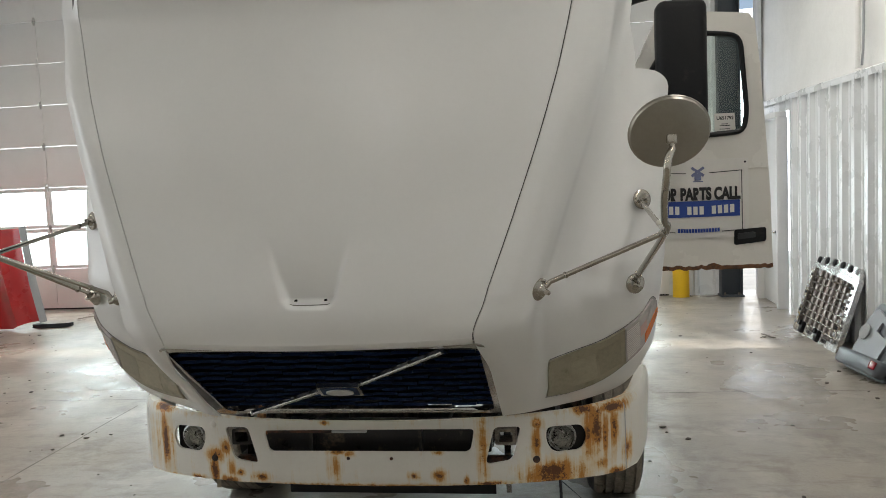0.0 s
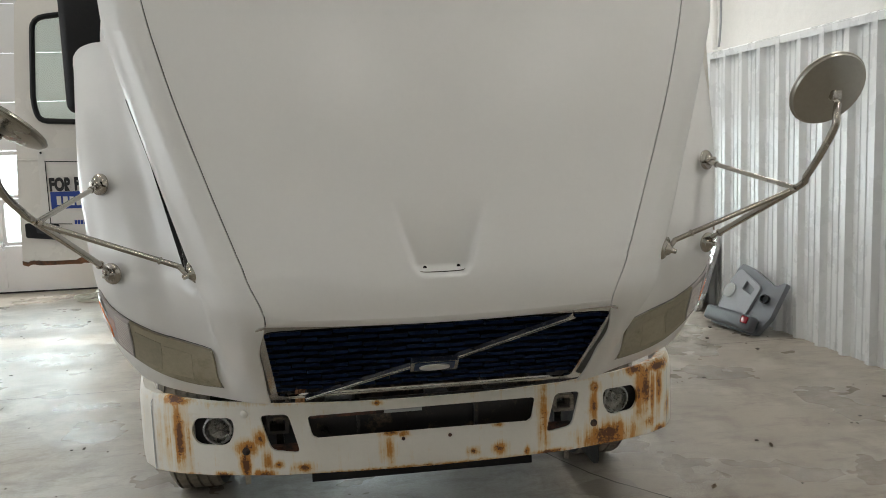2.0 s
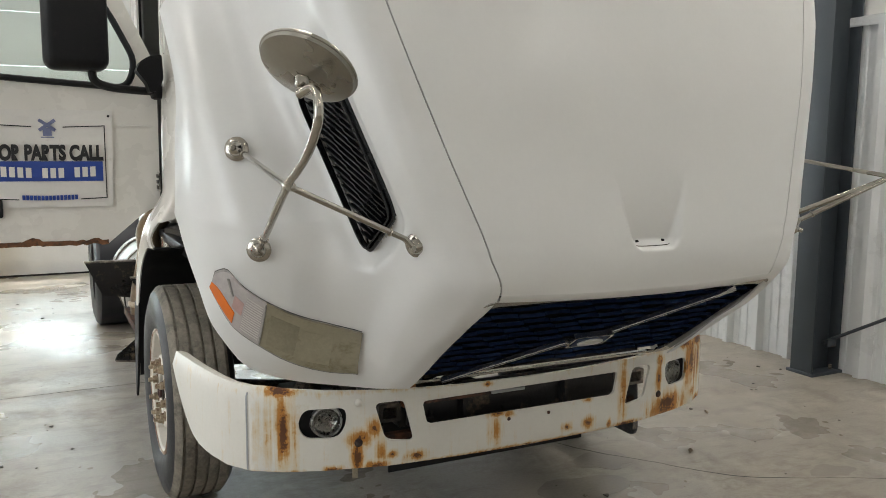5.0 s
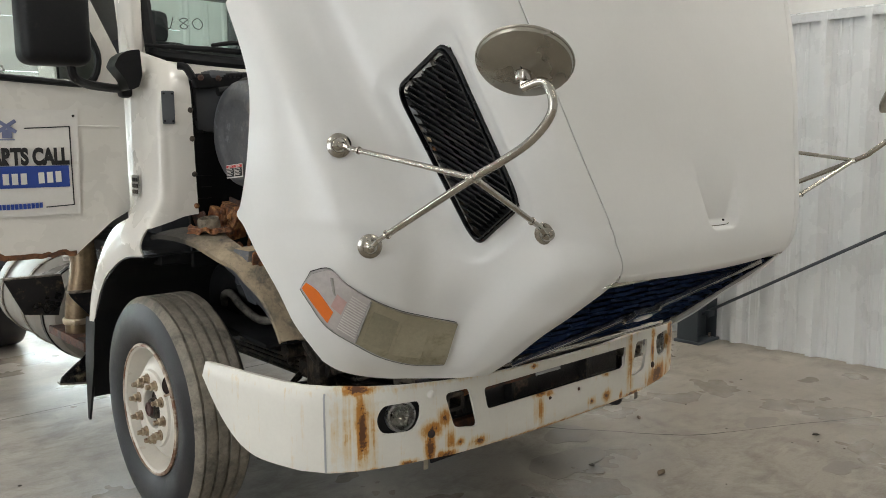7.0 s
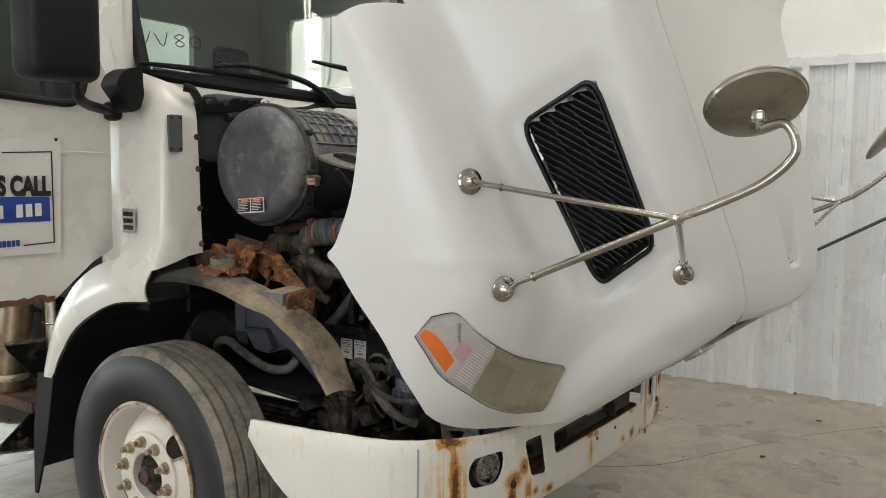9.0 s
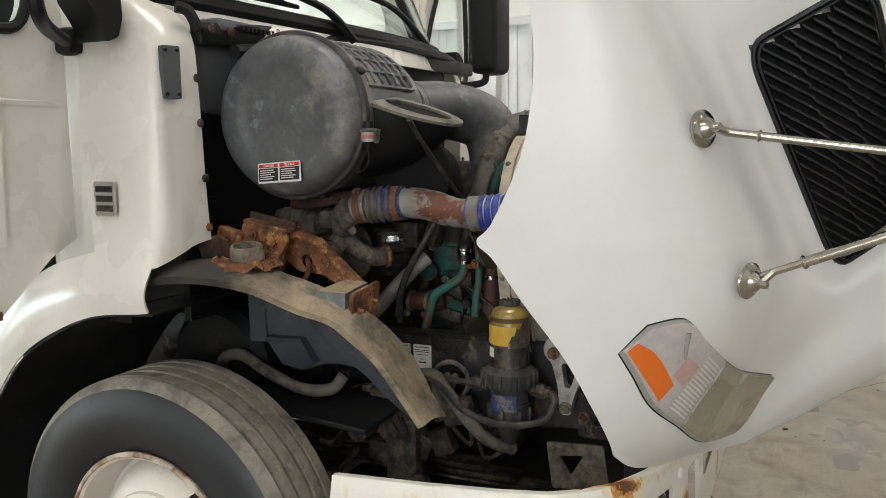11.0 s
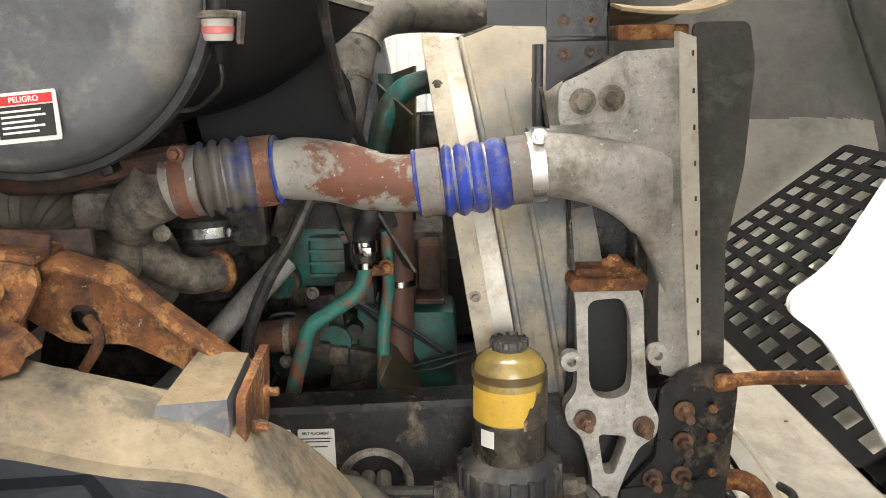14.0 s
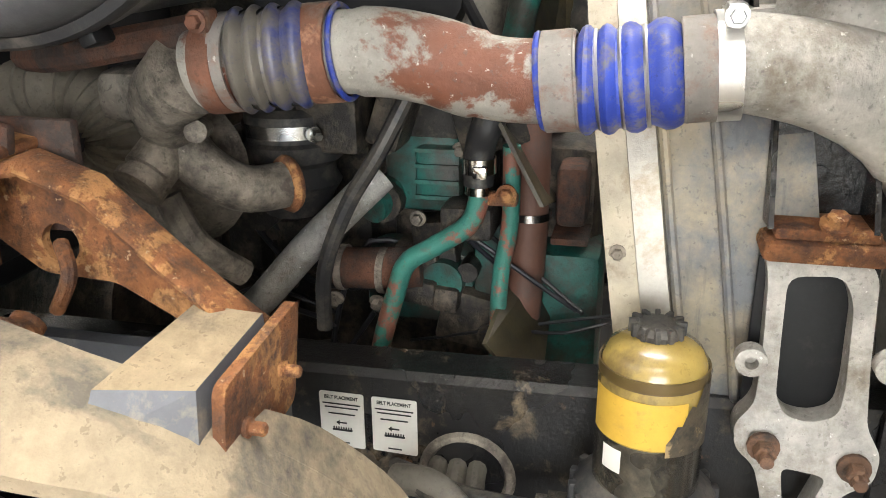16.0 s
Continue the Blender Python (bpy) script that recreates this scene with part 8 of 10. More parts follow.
tube(b, [(-0.38, 0.708, 1.38), (-0.375, 0.708, 1.30), (-0.37, 0.712, 1.24), (-0.37, 0.722, 1.18), (-0.37, 0.727, 1.08), (-0.37, 0.725, 1.0)], 0.013, 12)
part("fuel_pipe", b, GREEN_PIPE, truck, "straight pipe with flaking green paint and rust")
b = bmesh.new()
tube(b, [(-0.40, 0.752, 1.325), (-0.40, 0.75, 1.38), (-0.41, 0.735, 1.42), (-0.36, 0.72, 1.46)], 0.022, 14)
part("hose", b, HOSE, truck, "short black hose")
b = bmesh.new()
band(b, (-0.40, 0.751, 1.355), (0, 0, 1), 0.022, 0.022, 0.003)
box(b, (-0.425, 0.745, 1.35), (0.016, 0.02, 0.018), 0.003)
band(b, (-0.40, 0.752, 1.318), (0, 0, 1), 0.016, 0.012, 0.003)
part("clamp", b, CHROME, gp, "bright hose clamp")
b = bmesh.new()
box(b, (-0.395, 0.73, 1.305), (0.02, 0.07, 0.02), 0.005)
bolt(b, (-0.405, 0.71, 1.315), (-1, 0, 0), 0.01, 0.015)
part("pipe_bracket", b, RUST, truck, "rusty pipe bracket")
b = bmesh.new()
tube(b, [(-0.30, 0.69, 1.42), (-0.3, 0.69, 1.3), (-0.3, 0.692, 1.2), (-0.3, 0.70, 1.05), (-0.3, 0.71, 0.95)], 0.03, 14)
part("hose", b, material("red_brown_hose", (0.11, 0.05, 0.033), 0.65, vary=0.2, bump=0.1, dirt=(0.06, 0.05, 0.045), dirt_amount=0.4), truck, "thick red-brown hose")
b = bmesh.new()
band(b, (-0.30, 0.69, 1.255), (0, 0, 1), 0.031, 0.012, 0.003)
part("clamp", b, ALU_SHINY, truck)
b = bmesh.new()
tube(b, [(-0.36, 0.91, 1.32), (-0.39, 0.95, 1.28), (-0.40, 1.02, 1.21), (-0.40, 1.11, 1.11), (-0.4, 1.2, 1.03)], 0.026, 14)
part("oil_pipe", b, ALU, truck, "dull diagonal aluminium pipe")
b = bmesh.new()
tube(b, [(-0.44, 0.84, 1.46), (-0.46, 0.88, 1.38), (-0.46, 0.93, 1.3), (-0.46, 0.97, 1.2), (-0.45, 0.98, 1.1)], 0.012, 10)
part("hose", b, HOSE, truck, "thin black hose across the engine")
b = bmesh.new()
tube(b, [(-0.33, 1.0, 1.15), (-0.33, 0.93, 1.155), (-0.32, 0.86, 1.16)], 0.034, 14)
bz = part("hose", b, RUST_DARK, truck, "brown connector hose")
for y in (0.99, 0.92):
    b = bmesh.new()
    band(b, (-0.33, y, 1.152), (0, 1, 0), 0.035, 0.012, 0.003)
    bolt(b, (-0.37, y, 1.115), (-1, 0, -0.4), 0.009, 0.014)
    part("clamp", b, GREASE_LIGHT, bz)
b = bmesh.new()
box(b, (-0.2, 0.63, 1.27), (0.12, 0.05, 0.1), 0.012)
box(b, (-0.2, 0.63, 1.2), (0.14, 0.06, 0.012), 0.003)
part("bracket", b, RUST_DARK, truck)
# turbo side: rubber cuff, cast elbow, ribbed tan hose
b = bmesh.new()
lathe(b, (-0.34, 1.06, 1.25), (0, 0, 1), [(0, 0.05), (0.03, 0.062), (0.05, 0.075), (0.065, 0.066), (0.08, 0.066), (0.09, 0.078), (0.115, 0.08), (0.12, 0.072), (0.16, 0.072), (0.17, 0.06), (0.171, 0.0005)], 28)
cuff = part("rubber_cuff", b, HOSE, truck, "black rubber cuff")
b = bmesh.new()
band(b, (-0.34, 1.06, 1.388), (0, 0, 1), 0.073, 0.02, 0.003)
bolt(b, (-0.40, 1.0, 1.388), (-0.6, -0.6, 0), 0.008, 0.02)
part("clamp", b, ALU_SHINY, cuff, "bright band clamp")
b = bmesh.new()
tube(b, [(-0.65, 1.045, 1.51), (-0.62, 1.1, 1.47), (-0.58, 1.11, 1.42), (-0.58, 1.08, 1.38), (-0.55, 1.04, 1.345), (-0.5, 1.0, 1.34)], lambda s: 0.05 - 0.018 * min(1, s * 2), 16)
lathe(b, (-0.585, 1.12, 1.41), (-0.75, 0.25, -0.6), [(0, 0.033), (0.05, 0.033), (0.052, 0.028), (0.06, 0.028), (0.062, 0.034), (0.075, 0.034), (0.077, 0.022), (0.08, 0.0005)], 20)
box(b, (-0.57, 1.16, 1.47), (0.07, 0.1, 0.07), 0.02)
cyl(b, (-0.57, 1.08, 1.43), (-0.64, 1.05, 1.44), 0.014, seg=10)
elbow = part("cast_elbow", b, GREASE_LIGHT, truck, "dirty cast elbow pipe")
b = bmesh.new()
ring_at(b, (-0.50, 1.0, 1.34), (1, -0.8, 0), 0.032, 0.009, 20)
part("flange", b, RUST, elbow, "rusty flange")
b = bmesh.new()
lathe(b, (-0.42, 1.2, 1.34), (-1, 0, 0), [(0, 0.1), (0.03, 0.12), (0.06, 0.1), (0.09, 0.06), (0.1, 0.0005)], 24)
part("turbo", b, GREASE_LIGHT, truck, "dusty turbocharger housing")
b = bmesh.new()
tube(b, [(-0.56, 1.15, 1.33), (-0.55, 1.12, 1.26), (-0.5, 1.08, 1.2)], 0.02, 10)
part("oil_pipe", b, GREASE_LIGHT, truck)
b = bmesh.new()
tan = [(-0.50, 1.27, 1.34), (-0.5, 1.25, 1.4), (-0.5, 1.3, 1.455), (-0.5, 1.4, 1.45), (-0.5, 1.5, 1.41), (-0.5, 1.6, 1.40)]
tube(b, tan, lambda s: 0.045 + 0.006 * math.sin(s * 150), 18, 16)
part("hose", b, material("tan_ribbed_hose", (0.2, 0.175, 0.135), 0.75, vary=0.2, bump=0.2, dirt=(0.08, 0.07, 0.055), dirt_amount=0.42, dirt_scale=14, grime=0.4), truck, "tan ribbed hose beside the turbocharger")

# fuel filter
fx, fy = -0.645, 0.498
b = bmesh.new()
lathe(b, (fx, fy, 0.86), (0, 0, 1), [(0, 0.03), (0.0, 0.05), (0.03, 0.062), (0.07, 0.062), (0.075, 0.058), (0.13, 0.058), (0.132, 0.05)], 36)
lathe(b, (fx, fy, 0.80), (0, 0, 1), [(0, 0.02), (0.02, 0.032), (0.06, 0.036)], 18)
filt = part("fuel_filter", b, BLACK_DUSTY, truck, "fuel filter with amber bowl and yellow label")
b = bmesh.new()
lathe(b, (fx, fy, 0.985), (0, 0, 1), [(0, 0.06), (0.003, 0.082), (0.02, 0.084), (0.045, 0.084), (0.05, 0.078), (0.062, 0.066), (0.064, 0.06)], 40)
part("collar", b, BLACK_DUSTY, filt, "black ribbed collar")
for a in range(18):
    b = bmesh.new()
    e = Vector((math.cos(a * 0.349), math.sin(a * 0.349), 0))
    box(b, Vector((fx, fy, 1.01)) + e * 0.085, (0.01, 0.012, 0.045), 0.002, pose(0, 0, 0, 0, 0, math.degrees(a * 0.349)))
    part("rib", b, BLACK_DUSTY, filt)
for a in range(8):
    b = bmesh.new()
    e = Vector((math.cos(a * 0.785), math.sin(a * 0.785), 0))
    box(b, Vector((fx, fy, 0.89)) + e * 0.063, (0.02, 0.012, 0.06), 0.003, pose(0, 0, 0, 0, 0, math.degrees(a * 0.785)))
    part("rib", b, BLACK_DUSTY, filt)
b = bmesh.new()
lathe(b, (fx, fy, 1.045), (0, 0, 1), [(0, 0.0625), (0.073, 0.0625), (0.075, 0.0005)], 40)
part("lower_bowl", b, material("dark_fuel", (0.025, 0.022, 0.018), 0.2, vary=0.2, bump=0.02, dirt=(0.16, 0.14, 0.1), dirt_amount=0.4, coat=0.5), filt, "dark lower part of the bowl")
b = bmesh.new()
lathe(b, (fx, fy, 1.118), (0, 0, 1), [(0, 0.0625), (0.07, 0.0622), (0.09, 0.059), (0.102, 0.052), (0.11, 0.04), (0.115, 0.028), (0.118, 0.022), (0.119, 0.0005)], 40)
part("bowl", b, AMBER_BOWL, filt, "amber plastic bowl")
b = bmesh.new()
pts0 = [Vector((fx + 0.0632 * math.cos(a), fy + 0.0632 * math.sin(a), 1.12)) for a in [radians(105 + 112 * i / 16) for i in range(17)]]
sheet(b, [pts0, [p + Vector((0, 0, 0.058)) for p in pts0]])
part("label", b, LABEL_YELLOW, filt, "yellow label")
# dark amber ring paints the shadow under the bowl's shoulder
b = bmesh.new()
band(b, (fx, fy, 1.196), (0, 0, 1), 0.0605, 0.014, 0.002, 40)
part("bowl_shadow", b, material("amber_shadow_band", (0.09, 0.06, 0.02), 0.3, vary=0.2, bump=0.02), filt, "dark amber band painted as the bowl's inner shadow")
b = bmesh.new()
pts0 = [Vector((fx + 0.0634 * math.cos(a), fy + 0.0634 * math.sin(a), 1.08)) for a in [radians(128 + 24 * i / 6) for i in range(7)]]
sheet(b, [pts0, [p + Vector((0, 0, 0.03)) for p in pts0]])
part("label", b, LABEL_WHITE, filt)
# grimy fuel stain over the side of the bowl
b = bmesh.new()
rows = []
for j in range(7):
    row = []
    for i in range(13):
        a = radians(196 + 62 * i / 12)
        lowz, topz = 1.112, 1.128 + 0.075 * (i / 12) ** 0.7 + 0.012 * noise.noise((i * 0.9, 2.0, 0.5))
        row.append(Vector((fx + 0.0639 * math.cos(a), fy + 0.0639 * math.sin(a), lowz + (topz - lowz) * j / 6)))
    rows.append(row)
sheet(b, rows)
part("stain", b, material("grimy_stain", (0.07, 0.055, 0.035), 0.6, vary=0.4, big=40, bump=0.2, second=(0.3, 0.22, 0.12), second_amount=0.42, dirt=(0.03, 0.026, 0.022), dirt_amount=0.45, dirt_scale=40), filt, "dark grime on the side of the bowl")
b = bmesh.new()
pts0 = [Vector((fx + 0.0636 * math.cos(a), fy + 0.0636 * math.sin(a), 0.915)) for a in [radians(140 + 80 * i / 12) for i in range(13)]]
sheet(b, [pts0, [p + Vector((0, 0, 0.05)) for p in pts0]])
part("label", b, material("worn_blue_label", (0.035, 0.045, 0.13), 0.5, vary=0.2, bump=0.02, second=(0.16, 0.155, 0.145), second_amount=0.5, dirt_scale=20), filt, "worn blue and white label")
b = bmesh.new()
lathe(b, (fx, fy, 1.228), (0, 0, 1), [(0, 0.026), (0.012, 0.028), (0.02, 0.024), (0.021, 0.0005)], 20)
for a in range(12):
    e = Vector((math.cos(a * 0.5236), math.sin(a * 0.5236), 0))
    box(b, Vector((fx, fy, 1.243)) + e * 0.026, (0.012, 0.006, 0.016), 0.001, pose(0, 0, 0, 0, 0, math.degrees(a * 0.5236)))
part("vent_cap", b, BLACK_DUSTY, filt, "black toothed cap")
b = bmesh.new()
for s, y0 in ((1, fy + 0.07), (-1, fy - 0.07)):
    cyl(b, (fx, y0, 0.975), (fx, y0 + s * 0.06, 0.975), 0.018, seg=8)
    cyl(b, (fx, y0 + s * 0.02, 0.975), (fx, y0 + s * 0.045, 0.975), 0.024, seg=6)
box(b, (fx + 0.06, fy, 0.98), (0.08, 0.12, 0.05), 0.008)
part("fitting", b, GREASE, filt, "hose fittings")
b = bmesh.new()
tube(b, [(fx, fy - 0.13, 0.975), (fx - 0.02, fy - 0.15, 0.95), (fx - 0.06, fy - 0.12, 0.90), (fx - 0.09, fy, 0.885), (fx - 0.08, fy + 0.12, 0.91), (fx - 0.04, fy + 0.2, 0.95), (fx, fy + 0.28, 0.98)], 0.011, 10)
part("hose", b, HOSE, truck, "black fuel hose looping round the filter")
b = bmesh.new()
tube(b, [(-0.62, 0.82, 0.97), (-0.64, 0.76, 0.98), (-0.66, 0.70, 0.935), (-0.68, 0.62, 0.86), (-0.66, 0.56, 0.80), (-0.6, 0.5, 0.76)], 0.021, 12)
part("hose", b, HOSE_GREY, truck, "thick grey rubber hose")
b = bmesh.new()
tube(b, [(fx, fy + 0.13, 0.975), (-0.63, 0.72, 0.97), (-0.6, 0.80, 0.97), (-0.56, 0.84, 0.95)], 0.01, 8)
tube(b, [(-0.60, 0.70, 0.90), (-0.62, 0.63, 0.87), (-0.62, 0.56, 0.82)], lambda s: 0.015 + 0.0025 * math.sin(s * 90), 10, 20)
part("hose", b, HOSE, truck, "thin hoses beside the filter")
# round opening in the rail with hoses through it
b = bmesh.new()
ring_at(b, (-0.557, 0.735, 0.945), (1, 0, 0), 0.062, 0.008, 28)
part("grommet", b, GREASE_LIGHT, truck, "hose opening in the frame rail")
for k in range(3):
    b = bmesh.new()
    tube(b, [(-0.5, 0.72 + 0.03 * k, 0.95), (-0.565, 0.72 + 0.028 * k, 0.955), (-0.60, 0.715 + 0.028 * k, 0.92), (-0.59, 0.70 + 0.02 * k, 0.85)], 0.014, 10)
    part("hose", b, HOSE_GREY, truck)

# rail labels
for y0 in (0.872, 0.95):
    b = bmesh.new()
    plate(b, rounded([(y0, 0.968), (y0 - 0.066, 0.966), (y0 - 0.066, 1.055), (y0, 1.055)], 0.004), (), lambda u, v: (-0.557, u, v), 0.0015)
    lb = part("label", b, LABEL_WHITE, truck, "white belt routing label on the frame rail")
    for k, (v, w, h) in enumerate(((1.036, 0.056, 0.002), (1.03, 0.05, 0.002), (1.02, 0.04, 0.002), (1.0055, 0.014, 0.0022), (0.993, 0.03, 0.003), (0.973, 0.02, 0.002))):
        b = bmesh.new()
        plate(b, [(y0 - 0.033 + w / 2, v), (y0 - 0.033 - w / 2, v), (y0 - 0.033 - w / 2, v + h), (y0 - 0.033 + w / 2, v + h)], (), lambda u, v: (-0.5592, u, v), 0.0006)
        part("bar", b, INK, lb, smooth=False)
    writing("lettering", "BELT PLACEMENT", 0.0078, Matrix.Translation((-0.5595, y0 - 0.033, 1.047)) @ pose(0, 0, 0, 90, 0, -90), INK, lb, depth=0.0002, width=0.05)
    b = bmesh.new()
    plate(b, [(y0 - 0.024, 1.0066), (y0 - 0.029, 1.0105), (y0 - 0.029, 1.0027)], (), lambda u, v: (-0.5592, u, v), 0.0006)
    part("arrow", b, INK, lb, smooth=False)
    for k in range(8):
        b = bmesh.new()
        box(b, (-0.559, y0 - 0.02 - 0.0037 * k, 0.9975), (0.0006, 0.0018, 0.0035))
        part("tooth", b, INK, lb, smooth=False)

# engine mount bracket: cast aluminium fork
b = bmesh.new()
m_out = rounded([(0.388, 1.328), (0.282, 1.326), (0.266, 1.3), (0.262, 1.2), (0.256, 1.125), (0.236, 1.09), (0.24, 1.055), (0.27, 1.035), (0.292, 0.985), (0.306, 0.94), (0.31, 0.9), (0.342, 0.9), (0.348, 0.94), (0.352, 0.99), (0.372, 1.06), (0.396, 1.08), (0.4, 1.11), (0.379, 1.14), (0.377, 1.2), (0.38, 1.29)], 0.012)
m_hole = rounded([(0.36, 1.296), (0.302, 1.3), (0.288, 1.27), (0.284, 1.17), (0.287, 1.135), (0.315, 1.122), (0.345, 1.128), (0.357, 1.15), (0.359, 1.22)], 0.018)
m_hole2 = rounded([(0.342, 1.062), (0.29, 1.056), (0.312, 0.985), (0.33, 0.985)], 0.012)
plate(b, m_out, [m_hole, m_hole2], lambda u, v: (-0.62 + 0.1 * max(0, v - 1.05), u, v), -0.04)
for y, z in ((0.39, 1.196), (0.243, 1.203)):
    lathe(b, (-0.60, y, z), (-1, 0, 0), [(0, 0.018), (0.02, 0.018), (0.021, 0.008), (0.005, 0.0075), (0.004, 0.0005)], 16)
fork = part("mount_bracket", b, ALU, truck, "cast aluminium mount bracket", angle=40)
for y, z in ((0.365, 1.09), (0.264, 1.075), (0.326, 0.924)):
    b = bmesh.new()
    bolt(b, (-0.62, y, z), (-1, 0, 0), 0.0125, 0.024)
    cyl(b, (-0.643, y, z), (-0.658, y, z), 0.008, seg=10)
    part("bolt", b, NUT_RUST if z > 1 else GREASE_LIGHT, fork, "rusty bolt")
b = bmesh.new()
box(b, (-0.56, 0.325, 1.325), (0.09, 0.135, 0.026), 0.01)
box(b, (-0.56, 0.325, 1.345), (0.07, 0.11, 0.014), 0.004)
bolt(b, (-0.60, 0.32, 1.36), (-0.4, 0, 1), 0.012, 0.014)
part("rubber_mount", b, RUST, truck, "rusty rubber mount plate")
b = bmesh.new()
plate(b, [(0.385, 1.345), (0.27, 1.345), (0.275, 1.47), (0.385, 1.47)], (), lambda u, v: (-0.515, u, v), 0.008)
for y in (0.382, 0.274):
    q = [Vector((-0.515, y, 1.47)), Vector((-0.53, y, 1.47)), Vector((-0.595, y, 1.35)), Vector((-0.515, y, 1.345))]
    skin(b, [q, [p + Vector((0, 0.006, 0)) for p in q]])
for y, z in ((0.35, 1.42), (0.31, 1.43), (0.33, 1.395)):
    lathe(b, (-0.523, y, z), (-1, 0, 0), [(0, 0.012), (0.003, 0.012), (0.004, 0.0005)], 14)
part("mount_plate", b, FRAME_BLACK, truck, "black stamped mount plate")
# added black sheet stands in for the shade in the fork's openings
b = bmesh.new()
box(b, (-0.571, 0.325, 1.185), (0.006, 0.13, 0.25), 0.002)
part("dark_backing", b, BLACK, truck)

# bolted front plate of the frame, hood pivot rod, tow hook
b = bmesh.new()
plate(b, rounded([(0.225, 1.125), (0.155, 1.165), (0.10, 1.16), (0.085, 1.12), (0.10, 0.82), (0.30, 0.82), (0.29, 0.92), (0.225, 0.99)], 0.015), [rounded([(0.25, 0.86), (0.205, 0.86), (0.205, 0.895), (0.25, 0.895)], 0.008)], lambda u, v: (-0.572, u, v), -0.014)
plate(b, rounded([(0.29, 0.93), (0.10, 0.95), (0.10, 0.905), (0.29, 0.9)], 0.008), (), lambda u, v: (-0.578, u, v), -0.006)
fp = part("front_plate", b, FRAME_BLACK, truck, "black bolted frame plate, rusty")
for y, z in ((0.18, 1.08), (0.18, 1.02), (0.232, 0.95), (0.18, 0.955), (0.28, 0.885), (0.18, 0.89)):
    b = bmesh.new()
    bolt(b, (-0.574, y, z), (-1, 0, 0), 0.0125, 0.02)
    cyl(b, (-0.592, y, z), (-0.616, y, z), 0.0085, 0.008, seg=10)
    part("bolt", b, NUT_RUST, fp, "rusty bolt")
for y, z in ((0.13, 1.085), (0.13, 1.03), (0.125, 0.96), (0.125, 0.9)):
    b = bmesh.new()
    bolt(b, (-0.574, y, z), (-1, 0, 0), 0.008, 0.01, False)
    part("bolt", b, RUST, fp)
b = bmesh.new()
tube(b, [(-0.58, 0.12, 1.135), (-0.6, 0.05, 1.15), (-0.66, -0.12, 1.17)], 0.012, 10)
lathe(b, (-0.58, 0.13, 1.133), (0, -1, 0.1), [(0, 0.014), (0.012, 0.016), (0.03, 0.016), (0.035, 0.012)], 12)
part("pivot_rod", b, RUST, truck, "rusty hood pivot rod")
b = bmesh.new()
pts = [Vector((-0.50, 0.06 + 0.07 * math.cos(a), 0.83 + 0.07 * math.sin(a))) for a in [radians(20 + 300 * i / 20) for i in range(21)]]
tube(b, pts, 0.02, 10, 1)
part("tow_hook", b, RUST, truck, "rusty tow hook")
b = bmesh.new()
tube(b, [(-0.62, 0.03, 0.86), (-0.66, 0.02, 0.9), (-0.64, 0.0, 0.94), (-0.58, 0.0, 0.93)], 0.008, 8)
part("latch_cable", b, HOSE, truck, "black latch cable")
b = bmesh.new()
box(b, (-0.74, 0.03, 0.895), (0.12, 0.05, 0.012), 0.003)
part("bumper_bracket", b, RUST_DARK, truck, "rusty bumper bracket")

# rusty cab mount bracket on the splash shield
b = bmesh.new()
arm_out = rounded([(1.19, 1.445), (1.12, 1.456), (1.05, 1.432), (0.97, 1.362), (0.90, 1.305), (0.875, 1.29), (0.872, 1.25), (0.925, 1.25), (0.982, 1.29), (1.046, 1.324), (1.13, 1.328), (1.19, 1.37)], 0.012)
plate(b, arm_out, [circle2(1.105, 1.362, 0.022, 16)], lambda u, v: (-0.82, u, v), 0.012)
rowsA = [[Vector((-0.82, y, z)), Vector((-0.86, y - 0.005, z - 0.003)), Vector((-0.87, y - 0.006, z - 0.012))] for y, z in ((1.19, 1.447), (1.12, 1.459), (1.05, 1.435), (0.97, 1.365), (0.90, 1.308), (0.878, 1.292))]
sheet(b, rowsA, 0.008)
brk = part("cab_mount_bracket", b, RUST, truck, "heavily rusted cab mount bracket", angle=50)
b = bmesh.new()
plate(b, rounded([(-0.81, 1.315), (-0.97, 1.30), (-0.98, 1.195), (-0.83, 1.21)], 0.012), (), lambda u, v: (u, 0.868 + 0.03 * (1.29 - v), v), -0.012)
for x, z in ((-0.94, 1.245), (-0.86, 1.26)):
    bolt(b, (x, 0.856, z), (0, -1, 0), 0.0065, 0.018)
part("end_plate", b, RUST, brk, "rusted end plate with bolts")
b = bmesh.new()
plate(b, rounded([(1.295, 1.485), (1.13, 1.455), (1.125, 1.43), (1.19, 1.315), (1.29, 1.33), (1.305, 1.42)], 0.015), (), lambda u, v: (-0.885 - 0.12 * (1.47 - v), u, v), 0.012)
box(b, (-0.84, 1.215, 1.475), (0.10, 0.17, 0.012), 0.004, pose(0, 0, 0, 10, 0, 0))
q = [Vector((-0.83, 1.19, 1.45)), Vector((-0.90, 1.165, 1.44)), Vector((-0.90, 1.19, 1.32)), Vector((-0.83, 1.2, 1.33))]
skin(b, [q, [p + Vector((0.004, -0.012, 0)) for p in q]])
for y, z in ((1.25, 1.45), (1.18, 1.43), (1.24, 1.4)):
    bolt(b, (-0.905 - 0.12 * (1.47 - z), y, z), (-1, 0, 0), 0.011, 0.012)
part("box_bracket", b, RUST, brk, "rusted box bracket")
b = bmesh.new()
box(b, (-0.845, 1.215, 1.486), (0.012, 0.175, 0.03), 0.003, pose(0, 0, 0, 10, 0, 0))
